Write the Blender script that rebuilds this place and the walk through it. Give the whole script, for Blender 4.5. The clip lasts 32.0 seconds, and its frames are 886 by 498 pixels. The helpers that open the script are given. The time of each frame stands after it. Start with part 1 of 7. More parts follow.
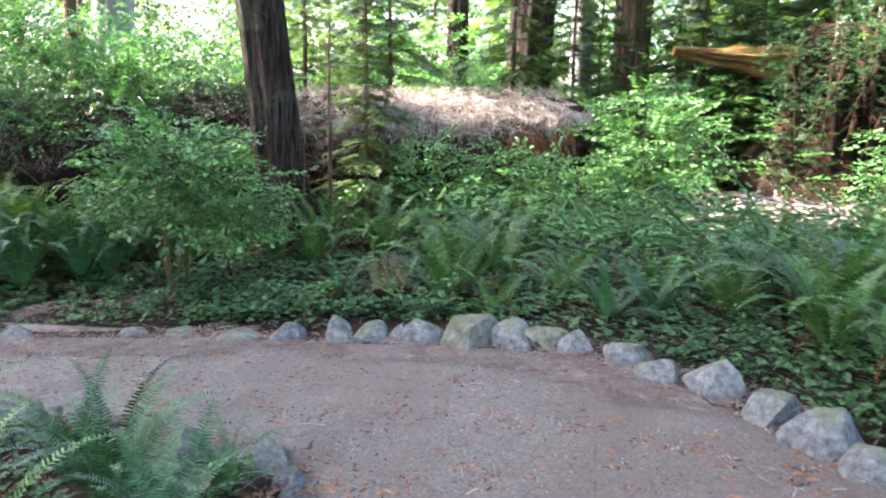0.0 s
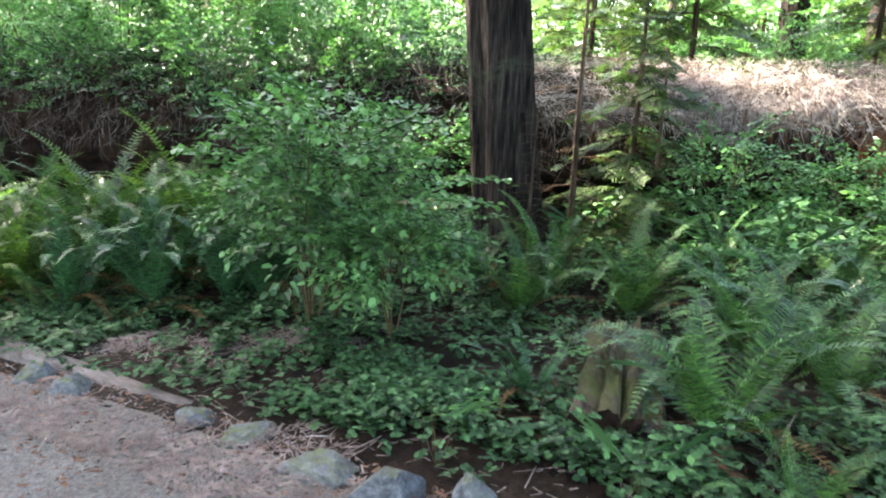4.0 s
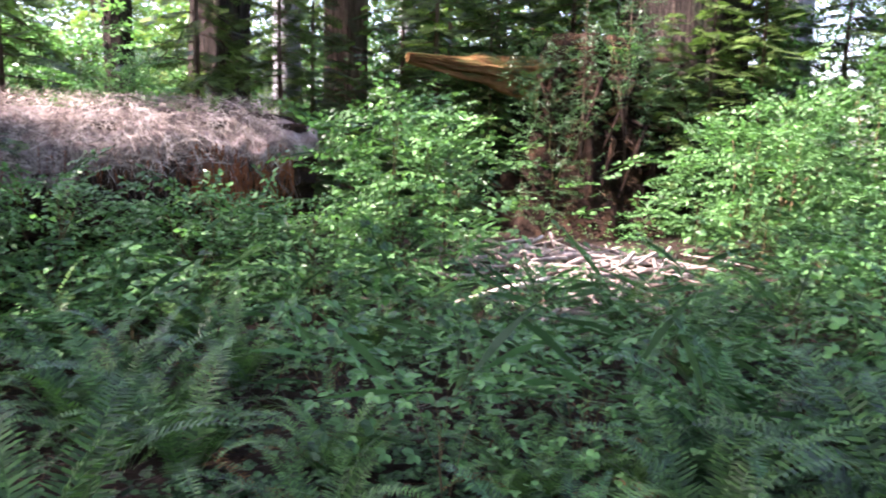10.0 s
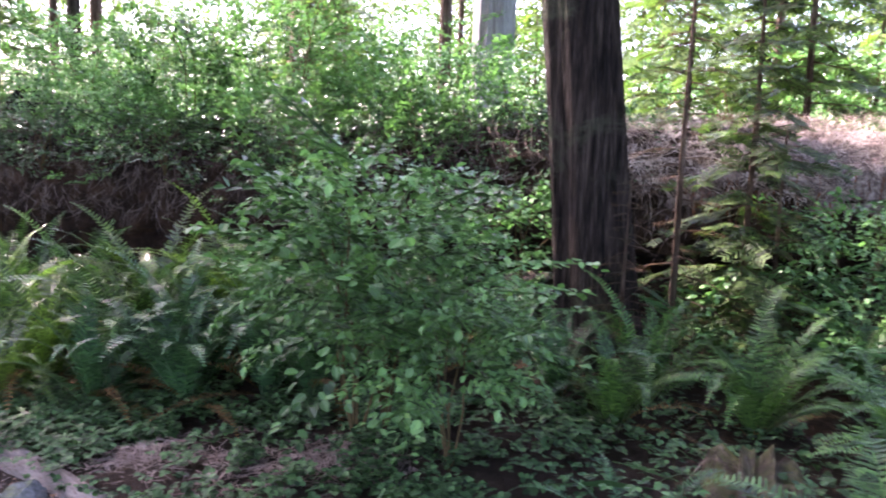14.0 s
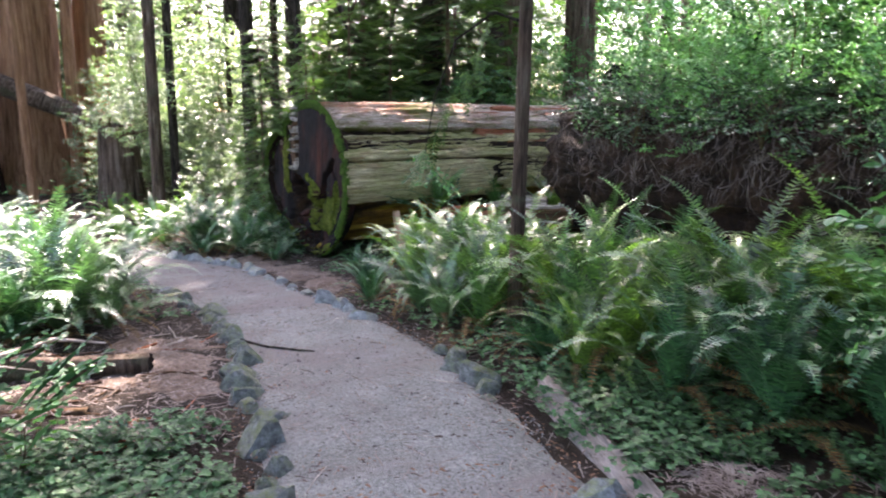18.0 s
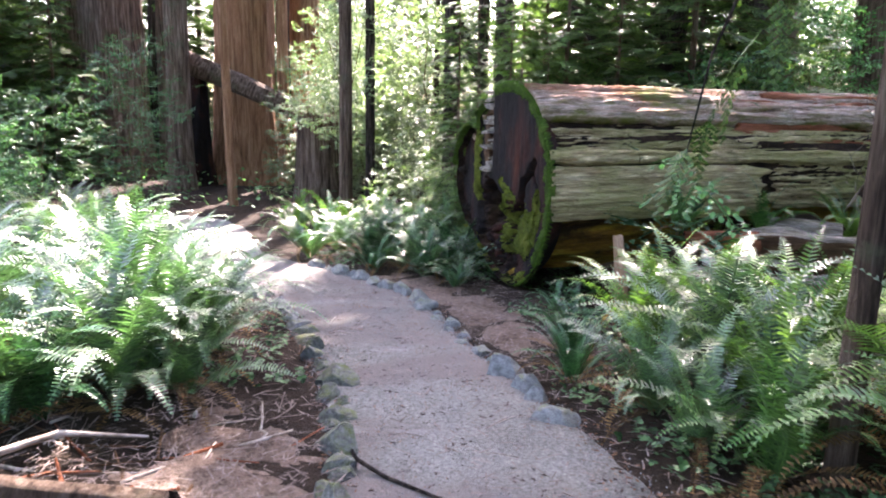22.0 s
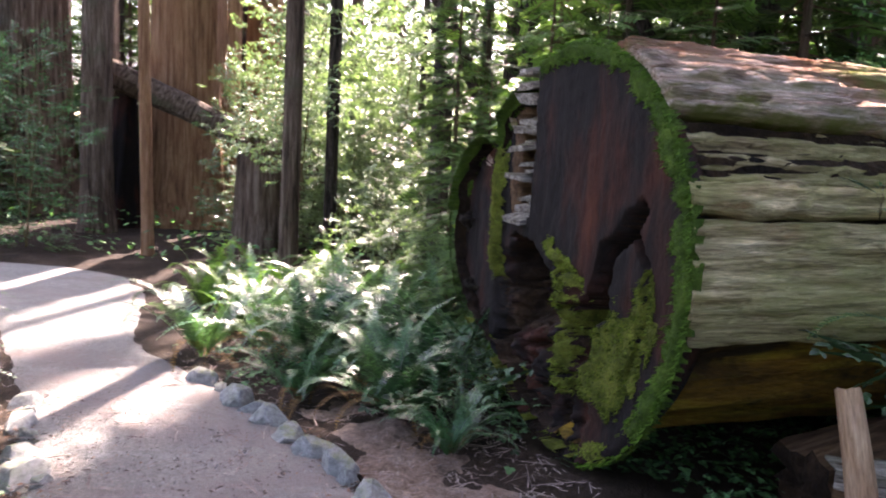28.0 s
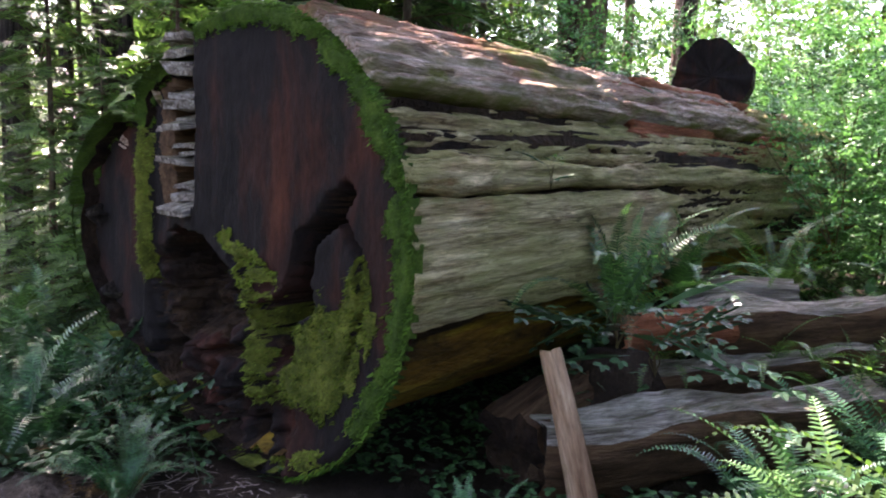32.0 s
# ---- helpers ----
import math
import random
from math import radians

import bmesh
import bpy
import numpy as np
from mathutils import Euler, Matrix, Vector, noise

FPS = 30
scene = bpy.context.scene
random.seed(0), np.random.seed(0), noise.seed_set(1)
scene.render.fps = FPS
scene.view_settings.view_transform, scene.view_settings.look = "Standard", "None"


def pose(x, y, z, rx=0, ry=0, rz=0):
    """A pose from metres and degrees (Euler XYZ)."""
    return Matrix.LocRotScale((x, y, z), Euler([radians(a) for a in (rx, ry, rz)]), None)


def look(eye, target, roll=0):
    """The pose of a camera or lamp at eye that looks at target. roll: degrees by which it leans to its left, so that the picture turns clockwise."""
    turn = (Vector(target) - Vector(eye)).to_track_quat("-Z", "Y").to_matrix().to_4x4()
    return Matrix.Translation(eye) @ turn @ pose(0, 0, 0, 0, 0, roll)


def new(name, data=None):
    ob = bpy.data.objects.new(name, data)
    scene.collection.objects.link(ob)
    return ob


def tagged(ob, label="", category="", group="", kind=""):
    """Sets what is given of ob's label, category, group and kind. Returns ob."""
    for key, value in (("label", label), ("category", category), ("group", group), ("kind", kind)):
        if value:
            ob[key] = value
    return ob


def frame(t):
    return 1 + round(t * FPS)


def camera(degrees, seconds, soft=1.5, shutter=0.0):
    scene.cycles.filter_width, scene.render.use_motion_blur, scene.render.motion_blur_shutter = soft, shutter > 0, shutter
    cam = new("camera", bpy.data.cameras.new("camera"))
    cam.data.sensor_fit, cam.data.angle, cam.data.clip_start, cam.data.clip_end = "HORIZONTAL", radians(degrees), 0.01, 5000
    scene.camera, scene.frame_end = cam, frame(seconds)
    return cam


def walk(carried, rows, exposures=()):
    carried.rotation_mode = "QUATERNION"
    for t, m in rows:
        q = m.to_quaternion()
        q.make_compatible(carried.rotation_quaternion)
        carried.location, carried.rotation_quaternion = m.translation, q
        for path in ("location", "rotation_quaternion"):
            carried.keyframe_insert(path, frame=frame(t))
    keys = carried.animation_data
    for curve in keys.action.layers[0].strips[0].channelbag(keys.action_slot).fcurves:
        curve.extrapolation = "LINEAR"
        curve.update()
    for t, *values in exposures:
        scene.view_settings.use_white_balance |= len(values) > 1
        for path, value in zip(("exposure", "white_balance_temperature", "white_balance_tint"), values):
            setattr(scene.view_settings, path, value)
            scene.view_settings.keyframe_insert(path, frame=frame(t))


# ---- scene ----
cam = camera(61.4, 32.0, 2.0, 0.3)
METRES, EYE, TILT, LEAN, TURN = 12.5, 1.55, -10.5, -1.0, 0.0
ROWS = [
    (0.0, 0.0, 0.0, 0.0, 0.0, 0.0, -0.0),
    (0.5, 0.0073, 0.0319, 0.0052, 3.5, -0.53, -2.85),
    (1.0, 0.0099, 0.0599, 0.011, 8.06, -1.26, -1.0),
    (1.5, 0.0143, 0.0891, 0.0143, 14.5, -3.26, -2.49),
    (2.0, 0.0128, 0.1175, 0.0179, 13.59, -2.69, -2.27),
    (2.5, 0.0091, 0.1418, 0.0239, 16.54, -1.98, -1.62),
    (3.0, 0.0125, 0.1676, 0.026, 21.64, -4.44, -2.98),
    (3.5, 0.0108, 0.1892, 0.0312, 22.07, -4.15, -5.22),
    (5.5, 0.0027, 0.2511, 0.0449, 24.16, 5.01, -5.86),
    (6.0, 0.0101, 0.2595, 0.0479, 12.16, 6.51, -2.85),
    (6.5, 0.0174, 0.2628, 0.0487, 1.1, 5.89, 1.63),
    (7.0, 0.0238, 0.2637, 0.0492, -8.94, 5.08, 2.83),
    (7.5, 0.0289, 0.2634, 0.0483, -18.65, 3.57, 2.37),
    (8.0, 0.0324, 0.261, 0.0473, -26.35, 3.06, 2.76),
    (8.5, 0.0336, 0.26, 0.0454, -30.23, 0.29, 4.58),
    (9.0, 0.0338, 0.2601, 0.0452, -29.7, -0.52, 5.3),
    (9.5, 0.033, 0.2607, 0.0454, -27.83, 0.05, 4.95),
    (10.0, 0.0301, 0.2637, 0.0457, -22.45, 1.04, 3.73),
    (10.5, 0.0272, 0.2665, 0.0457, -16.39, 1.74, 2.28),
    (11.0, 0.0245, 0.2677, 0.0458, -11.13, 2.51, 1.94),
    (11.5, 0.0223, 0.2689, 0.0459, -5.57, 1.99, 1.59),
    (12.0, 0.0201, 0.2697, 0.0463, -0.47, 2.63, 1.18),
    (12.5, 0.0153, 0.2705, 0.0465, 8.24, 2.72, 0.37),
    (13.0, 0.0095, 0.271, 0.0462, 17.87, 1.9, -2.31),
    (13.5, 0.0001, 0.2717, 0.0467, 24.32, 1.72, -4.11),
    (14.0, -0.0124, 0.2723, 0.0467, 29.49, 1.89, -5.96),
    (14.5, -0.0206, 0.2744, 0.0467, 36.41, 1.26, -5.54),
    (15.0, -0.0248, 0.2816, 0.0482, 43.66, 0.76, -5.96),
    (15.5, -0.0279, 0.2881, 0.0502, 48.61, 0.84, -7.63),
    (17.5, -0.0551, 0.2901, 0.0489, 66.71, -3.27, -8.43),
    (18.0, -0.0675, 0.2935, 0.0484, 71.04, -6.08, -9.95),
    (18.5, -0.0821, 0.3032, 0.0501, 77.6, -5.41, -11.01),
    (19.0, -0.1016, 0.3084, 0.0512, 80.85, -8.86, -12.14),
    (19.5, -0.1253, 0.3131, 0.0513, 81.46, -7.4, -11.06),
    (20.0, -0.1514, 0.3198, 0.0507, 82.47, -7.74, -12.09),
    (20.5, -0.1797, 0.328, 0.0515, 85.55, -9.35, -11.55),
    (21.0, -0.2092, 0.3309, 0.0489, 85.32, -8.05, -11.55),
    (21.5, -0.2381, 0.3362, 0.0471, 87.74, -8.56, -12.56),
    (22.0, -0.2672, 0.3416, 0.0489, 87.74, -9.23, -11.51),
    (22.5, -0.2943, 0.3433, 0.0465, 86.07, -7.81, -11.76),
    (23.0, -0.323, 0.349, 0.0456, 89.47, -8.71, -11.76),
    (23.5, -0.3506, 0.3539, 0.0473, 89.82, -7.67, -12.57),
    (24.0, -0.377, 0.3515, 0.0452, 87.97, -6.48, -12.04),
    (24.5, -0.4039, 0.3524, 0.0433, 90.87, -6.1, -12.54),
    (25.0, -0.4321, 0.3535, 0.042, 88.64, -6.8, -12.17),
    (25.5, -0.4574, 0.3516, 0.0396, 86.56, -7.21, -9.82),
    (27.5, -0.5609, 0.3555, 0.0331, 90.15, -6.2, -14.01),
    (28.0, -0.5887, 0.354, 0.0308, 86.35, -5.24, -13.55),
    (28.5, -0.6104, 0.3464, 0.0292, 80.4, -5.69, -11.4),
    (29.0, -0.6249, 0.343, 0.0271, 74.03, -3.82, -12.18),
    (29.5, -0.6299, 0.3381, 0.0266, 69.27, -1.89, -12.27),
    (30.0, -0.6296, 0.3312, 0.0266, 63.84, -0.9, -10.91),
    (30.5, -0.6284, 0.3303, 0.0261, 58.32, 0.37, -10.75),
    (31.0, -0.6275, 0.3308, 0.0259, 53.74, 0.96, -9.88),
    (31.5, -0.6277, 0.3305, 0.0256, 53.54, 0.74, -9.59),
    (32.0, -0.6287, 0.3303, 0.0252, 54.72, -0.16, -9.77),
]
walk(cam, [(t, pose(0, 0, EYE, TILT, LEAN, TURN) @ pose(METRES * x, METRES * y, METRES * z, 90 + pitch, roll, yaw)) for t, x, y, z, yaw, pitch, roll in ROWS],
     [(0.0, 3.84, 6800, 18), (3.0, 3.9, 6850, 14), (6.0, 3.5, 7350, 15), (8.0, 3.24, 6600, 36), (10.0, 3.22, 6500, 34), (12.0, 3.4, 6500, 43), (13.0, 3.56, 6300, 49), (14.0, 3.56, 6600, 40), (15.0, 3.56, 6700, 30), (18.0, 3.55, 6750, 23), (20.0, 3.53, 6750, 24), (23.0, 3.8, 6650, 29), (26.0, 3.72, 6750, 31), (28.0, 3.52, 7050, 31), (30.0, 3.37, 7150, 38), (31.0, 3.44, 7000, 32), (32.0, 3.44, 6800, 29)])

# ---- world and sun ----
SUN_EL, SUN_ROT = radians(48), radians(276)
world = bpy.data.worlds.new("forest_sky")
scene.world = world
world.use_nodes = True
wn = world.node_tree
sky = wn.nodes.new("ShaderNodeTexSky")
sky.sky_type, sky.sun_disc, sky.sun_elevation, sky.sun_rotation = "NISHITA", False, SUN_EL, SUN_ROT
sky.air_density, sky.dust_density, sky.ozone_density = 1.0, 2.5, 1.0
wn.links.new(sky.outputs[0], wn.nodes["Background"].inputs[0])
wn.nodes["Background"].inputs[1].default_value = 0.15
sun = bpy.data.lights.new("sun", "SUN")
sun.energy, sun.angle, sun.color = 4.5, radians(0.6), (1.0, 0.95, 0.86)
SUN_DIR = Vector((math.sin(SUN_ROT) * math.cos(SUN_EL), math.cos(SUN_ROT) * math.cos(SUN_EL), math.sin(SUN_EL)))
new("sun", sun).matrix_world = look(SUN_DIR * 60, (0, 0, 0))



# ---- materials ----
def shader(name):
    m = bpy.data.materials.new(name)
    m.use_nodes = True
    t = m.node_tree
    return m, t, t.nodes["Principled BSDF"]


def add(t, kind, **values):
    n = t.nodes.new(kind)
    for k, v in values.items():
        if k in n.inputs:
            n.inputs[k].default_value = v
        elif k == "operation":
            n.operation = v
    return n


def ramp(t, stops):
    n = t.nodes.new("ShaderNodeValToRGB")
    while len(n.color_ramp.elements) < len(stops):
        n.color_ramp.elements.new(0.5)
    for e, (p, c) in zip(n.color_ramp.elements, stops):
        e.position, e.color = p, (*c, 1)
    return n


def coords(t, stretch=(1, 1, 1), space="Object"):
    c = t.nodes.new("ShaderNodeTexCoord")
    m = t.nodes.new("ShaderNodeMapping")
    m.inputs["Scale"].default_value = stretch
    t.links.new(c.outputs[space], m.inputs["Vector"])
    return m.outputs[0]


def noise_tex(t, vec, scale, detail=6, rough=0.6, distort=0.0):
    n = add(t, "ShaderNodeTexNoise", Scale=scale, Detail=detail, Roughness=rough, Distortion=distort)
    t.links.new(vec, n.inputs["Vector"])
    return n.outputs["Fac"]


def mix(t, fac, a, b, how="MIX"):
    n = t.nodes.new("ShaderNodeMix")
    n.data_type, n.blend_type = "RGBA", how
    for sock, v in ((n.inputs[0], fac), (n.inputs[6], a), (n.inputs[7], b)):
        if hasattr(v, "is_linked"):
            t.links.new(v, sock)
        else:
            sock.default_value = v if isinstance(v, float) else (*v, 1)
    return n.outputs[2]


def bump(t, p, height, strength=0.5, dist=0.02):
    b = add(t, "ShaderNodeBump", Strength=strength, Distance=dist)
    t.links.new(height, b.inputs["Height"])
    t.links.new(b.outputs[0], p.inputs["Normal"])


def mask(t, fac, lo, hi):
    n = t.nodes.new("ShaderNodeMapRange")
    n.inputs["From Min"].default_value, n.inputs["From Max"].default_value = lo, hi
    t.links.new(fac, n.inputs["Value"])
    return n.outputs[0]


def up_facing(t):
    g = t.nodes.new("ShaderNodeNewGeometry")
    s = t.nodes.new("ShaderNodeSeparateXYZ")
    t.links.new(g.outputs["Normal"], s.inputs[0])
    return s.outputs["Z"]


def surface(name, stops, scale=6.0, stretch=(1, 1, 1), rough=0.9, relief=0.5, depth=0.02, fine=60.0, moss=None, moss_at=(0.45, 0.75), space="Object", speckle=0.0, patches=(), cracks=False, east=None):
    """A weathered surface: a coarse stain and a fine grain, with relief, and moss on what faces up."""
    m, t, p = shader(name)
    v = coords(t, stretch, space)
    big = noise_tex(t, v, scale, 8, 0.65, 0.3)
    small = noise_tex(t, v, fine, 4, 0.7)
    r = ramp(t, stops)
    t.links.new(big, r.inputs[0])
    grain = ramp(t, [(0.3, (0.45, 0.45, 0.45)), (0.7, (1.25, 1.25, 1.25))])
    t.links.new(small, grain.inputs[0])
    col = mix(t, 0.75, r.outputs[0], grain.outputs[0], "MULTIPLY")
    if speckle:
        spots = ramp(t, [(0.36, (0.5, 0.45, 0.42)), (0.5, (1.0, 1.0, 1.0)), (0.66, (1.55, 1.5, 1.45))])
        t.links.new(noise_tex(t, v, speckle, 5, 0.75), spots.inputs[0])
        col = mix(t, 0.85, col, spots.outputs[0], "MULTIPLY")
    for k, (tone, size, lo, hi) in enumerate(patches):
        shift = add(t, "ShaderNodeVectorMath", operation="ADD")
        shift.inputs[1].default_value = (7.3 * k + 3, 1.7 * k, 4.1 * k)
        t.links.new(coords(t, (1, 0.4, 1), space), shift.inputs[0])
        blot = mask(t, noise_tex(t, shift.outputs[0], size, 6, 0.7, 0.6), lo, hi)
        col = mix(t, blot, col, mix(t, 0.7, tone, grain.outputs[0], "MULTIPLY"))
    if east:  # brown litter thickening along x; its darker tone also carries shade at the start
        split = t.nodes.new("ShaderNodeSeparateXYZ")
        t.links.new(coords(t, (1, 1, 1), space), split.inputs[0])
        sway = t.nodes.new("ShaderNodeMath")
        sway.operation, sway.inputs[1].default_value = "MULTIPLY_ADD", 5.0
        t.links.new(noise_tex(t, coords(t, (1, 1, 1), space), 1.3, 5, 0.7), sway.inputs[0])
        t.links.new(split.outputs[0], sway.inputs[2])
        thick = mask(t, sway.outputs[0], east[1] + 2.5, east[2] + 2.5)
        scale_down = t.nodes.new("ShaderNodeMath")
        scale_down.operation, scale_down.inputs[1].default_value = "MULTIPLY", 0.65
        t.links.new(thick, scale_down.inputs[0])
        col = mix(t, scale_down.outputs[0], col, mix(t, 0.8, east[0], grain.outputs[0], "MULTIPLY"))
    if cracks:
        lines = ramp(t, [(0.455, (1, 1, 1)), (0.49, (0.22, 0.2, 0.18)), (0.51, (0.22, 0.2, 0.18)), (0.545, (1, 1, 1))])
        t.links.new(noise_tex(t, v, 0.9, 3, 0.75, 0.2), lines.inputs[0])
        col = mix(t, 0.5, col, lines.outputs[0], "MULTIPLY")
    if moss:
        patch = noise_tex(t, coords(t, (1, 1, 1), space), 3.5, 5, 0.7)
        both = t.nodes.new("ShaderNodeMath")
        both.operation = "MULTIPLY"
        t.links.new(mask(t, patch, 0.4, 0.6), both.inputs[0])
        t.links.new(mask(t, up_facing(t), *moss_at), both.inputs[1])
        col = mix(t, both.outputs[0], col, moss)
    t.links.new(col, p.inputs["Base Color"])
    p.inputs["Roughness"].default_value = rough
    p.inputs["Specular IOR Level"].default_value = 0.12
    h = t.nodes.new("ShaderNodeMath")
    h.operation, h.inputs[2].default_value = "MULTIPLY_ADD", 0.0
    h.inputs[1].default_value = 0.7
    t.links.new(big, h.inputs[0])
    t.links.new(small, h.inputs[2])
    bump(t, p, h.outputs[0], relief, depth)
    return m


def leafy(name, dark, light, through_light=0.45, rough=0.45, gloss=0.2):
    """A leaf: two tones by the piece, gloss on top, light that passes through."""
    m, t, p = shader(name)
    info = t.nodes.new("ShaderNodeObjectInfo")
    geo = t.nodes.new("ShaderNodeNewGeometry")
    a = t.nodes.new("ShaderNodeMath")
    a.operation = "MULTIPLY_ADD"
    a.inputs[1].default_value = 0.6
    half = t.nodes.new("ShaderNodeMath")
    half.operation, half.inputs[1].default_value = "MULTIPLY", 0.4
    t.links.new(info.outputs["Random"], half.inputs[0])
    t.links.new(geo.outputs["Random Per Island"], a.inputs[0])
    t.links.new(half.outputs[0], a.inputs[2])
    dark, light = (tuple(c * f for c, f in zip(q, (0.88, 1.04, 1.1))) for q in (dark, light))
    r = ramp(t, [(0.0, tuple(c * 0.25 for c in dark)), (0.42, tuple(a * 0.5 + b * 0.3 for a, b in zip(dark, light))), (0.92, light), (1.0, tuple(c * f for c, f in zip(light, (1.3, 1.05, 0.8))))])
    t.links.new(a.outputs[0], r.inputs[0])
    t.links.new(r.outputs[0], p.inputs["Base Color"])
    p.inputs["Roughness"].default_value = rough
    p.inputs["Specular IOR Level"].default_value = gloss
    tr = t.nodes.new("ShaderNodeBsdfTranslucent")
    glow = mix(t, 1.0, r.outputs[0], (1.15, 1.4, 0.8), "MULTIPLY")
    t.links.new(glow, tr.inputs[0])
    ms = t.nodes.new("ShaderNodeMixShader")
    ms.inputs[0].default_value = through_light * 0.85
    out = t.nodes["Material Output"]
    t.links.new(p.outputs[0], ms.inputs[1])
    t.links.new(tr.outputs[0], ms.inputs[2])
    t.links.new(ms.outputs[0], out.inputs[0])
    return m


M_PATH = surface("trodden_gravel", [(0.25, (0.16, 0.152, 0.139)), (0.5, (0.204, 0.2, 0.186)), (0.8, (0.27, 0.269, 0.254))], 2.2, fine=110, relief=1.0, depth=0.014, rough=0.95, speckle=45.0, patches=[((0.185, 0.16, 0.148), 0.9, 0.45, 0.62), ((0.3, 0.285, 0.275), 2.6, 0.6, 0.75)], east=((0.15, 0.115, 0.098), -3.6, 1.9))
M_SOIL = surface("forest_soil", [(0.3, (0.013, 0.008, 0.006)), (0.55, (0.034, 0.022, 0.015)), (0.8, (0.085, 0.058, 0.04))], 3.0, fine=45, relief=0.9, depth=0.04)
M_EARTH = surface("trodden_earth", [(0.28, (0.075, 0.05, 0.038)), (0.5, (0.145, 0.102, 0.08)), (0.8, (0.22, 0.17, 0.14))], 2.6, fine=70, relief=0.9, depth=0.02, speckle=24.0)
M_STONE = surface("kerb_stone", [(0.3, (0.055, 0.06, 0.064)), (0.5, (0.15, 0.157, 0.163)), (0.8, (0.33, 0.338, 0.345))], 6.0, fine=40, relief=0.6, depth=0.02, rough=0.8, moss=(0.12, 0.14, 0.035), moss_at=(0.55, 1.1))
M_STONE_PALE = surface("pale_kerb_stone", [(0.3, (0.12, 0.12, 0.117)), (0.5, (0.25, 0.25, 0.245)), (0.8, (0.43, 0.43, 0.425))], 6.0, fine=40, relief=0.6, depth=0.02, rough=0.8, moss=(0.12, 0.14, 0.035), moss_at=(0.55, 1.1))
M_STONE_MOSSY = surface("mossy_stone", [(0.3, (0.055, 0.055, 0.05)), (0.5, (0.15, 0.15, 0.14)), (0.8, (0.33, 0.33, 0.32))], 6.0, fine=40, relief=0.7, depth=0.02, rough=0.85, moss=(0.12, 0.14, 0.04), moss_at=(0.1, 1.1))
M_BARK = surface("redwood_bark", [(0.34, (0.03, 0.018, 0.013)), (0.5, (0.14, 0.092, 0.066)), (0.7, (0.3, 0.23, 0.18))], 1.6, (11, 11, 0.8), fine=12, relief=1.0, depth=0.08, patches=[((0.12, 0.12, 0.075), 1.8, 0.55, 0.7)])
M_BARK_RED = surface("red_bark", [(0.3, (0.09, 0.042, 0.022)), (0.5, (0.3, 0.15, 0.08)), (0.75, (0.5, 0.3, 0.18))], 1.6, (9, 9, 0.5), fine=14, relief=1.0, depth=0.06)
M_BARK_GREY = surface("grey_bark", [(0.3, (0.13, 0.13, 0.135)), (0.5, (0.27, 0.27, 0.28)), (0.75, (0.42, 0.42, 0.43))], 1.6, (6, 6, 0.4), fine=14, relief=0.9, depth=0.05)
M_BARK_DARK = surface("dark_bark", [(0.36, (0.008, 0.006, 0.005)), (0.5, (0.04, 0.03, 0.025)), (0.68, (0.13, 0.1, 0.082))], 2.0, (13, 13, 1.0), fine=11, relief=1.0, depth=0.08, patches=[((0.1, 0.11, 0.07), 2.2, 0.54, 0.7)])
M_LOGWOOD = surface("weathered_log", [(0.26, (0.137, 0.0855, 0.0433)), (0.4, (0.388, 0.279, 0.154)), (0.56, (0.604, 0.479, 0.285)), (0.8, (0.798, 0.673, 0.445))], 1.5, (17, 1.0, 17), fine=9, relief=1.0, depth=0.035, moss=(0.24, 0.23, 0.075), moss_at=(-0.4, 1.6), speckle=3.0, cracks=True, patches=[((0.36, 0.345, 0.14), 1.6, 0.43, 0.62), ((0.36, 0.13, 0.055), 1.1, 0.56, 0.68), ((0.06, 0.035, 0.02), 1.9, 0.6, 0.7)])
M_TOPWOOD = surface("splintered_top_wood", [(0.28, (0.184, 0.092, 0.069)), (0.4, (0.425, 0.276, 0.207)), (0.56, (0.667, 0.506, 0.425)), (0.8, (0.897, 0.759, 0.667))], 1.6, (17, 1.1, 17), fine=9, relief=1.0, depth=0.04, moss=(0.17, 0.17, 0.05), moss_at=(0.9, -0.3), speckle=3.5, cracks=True, patches=[((0.36, 0.15, 0.09), 1.3, 0.5, 0.64), ((0.2, 0.2, 0.06), 1.7, 0.58, 0.68)])
M_REDWOOD = surface("raw_redwood", [(0.3, (0.09, 0.025, 0.012)), (0.5, (0.27, 0.09, 0.045)), (0.8, (0.42, 0.2, 0.12))], 1.6, (7, 0.6, 7), fine=14, relief=1.0, depth=0.03)
M_NEEDLES = surface("needle_litter", [(0.32, (0.06, 0.038, 0.033)), (0.5, (0.25, 0.19, 0.178)), (0.72, (0.5, 0.43, 0.41))], 7.0, (1, 1, 1), fine=38, relief=1.0, depth=0.05)
M_FACE = surface("charred_cut_wood", [(0.3, (0.005, 0.004, 0.004)), (0.5, (0.011, 0.008, 0.0075)), (0.62, (0.034, 0.012, 0.008)), (0.85, (0.085, 0.026, 0.014))], 1.4, (2.2, 1, 0.7), fine=22, relief=0.7, depth=0.02)
M_ROT = surface("rotten_wood", [(0.3, (0.005, 0.003, 0.0025)), (0.5, (0.022, 0.0125, 0.008)), (0.8, (0.085, 0.048, 0.028))], 4.0, fine=25, relief=1.0, depth=0.05)
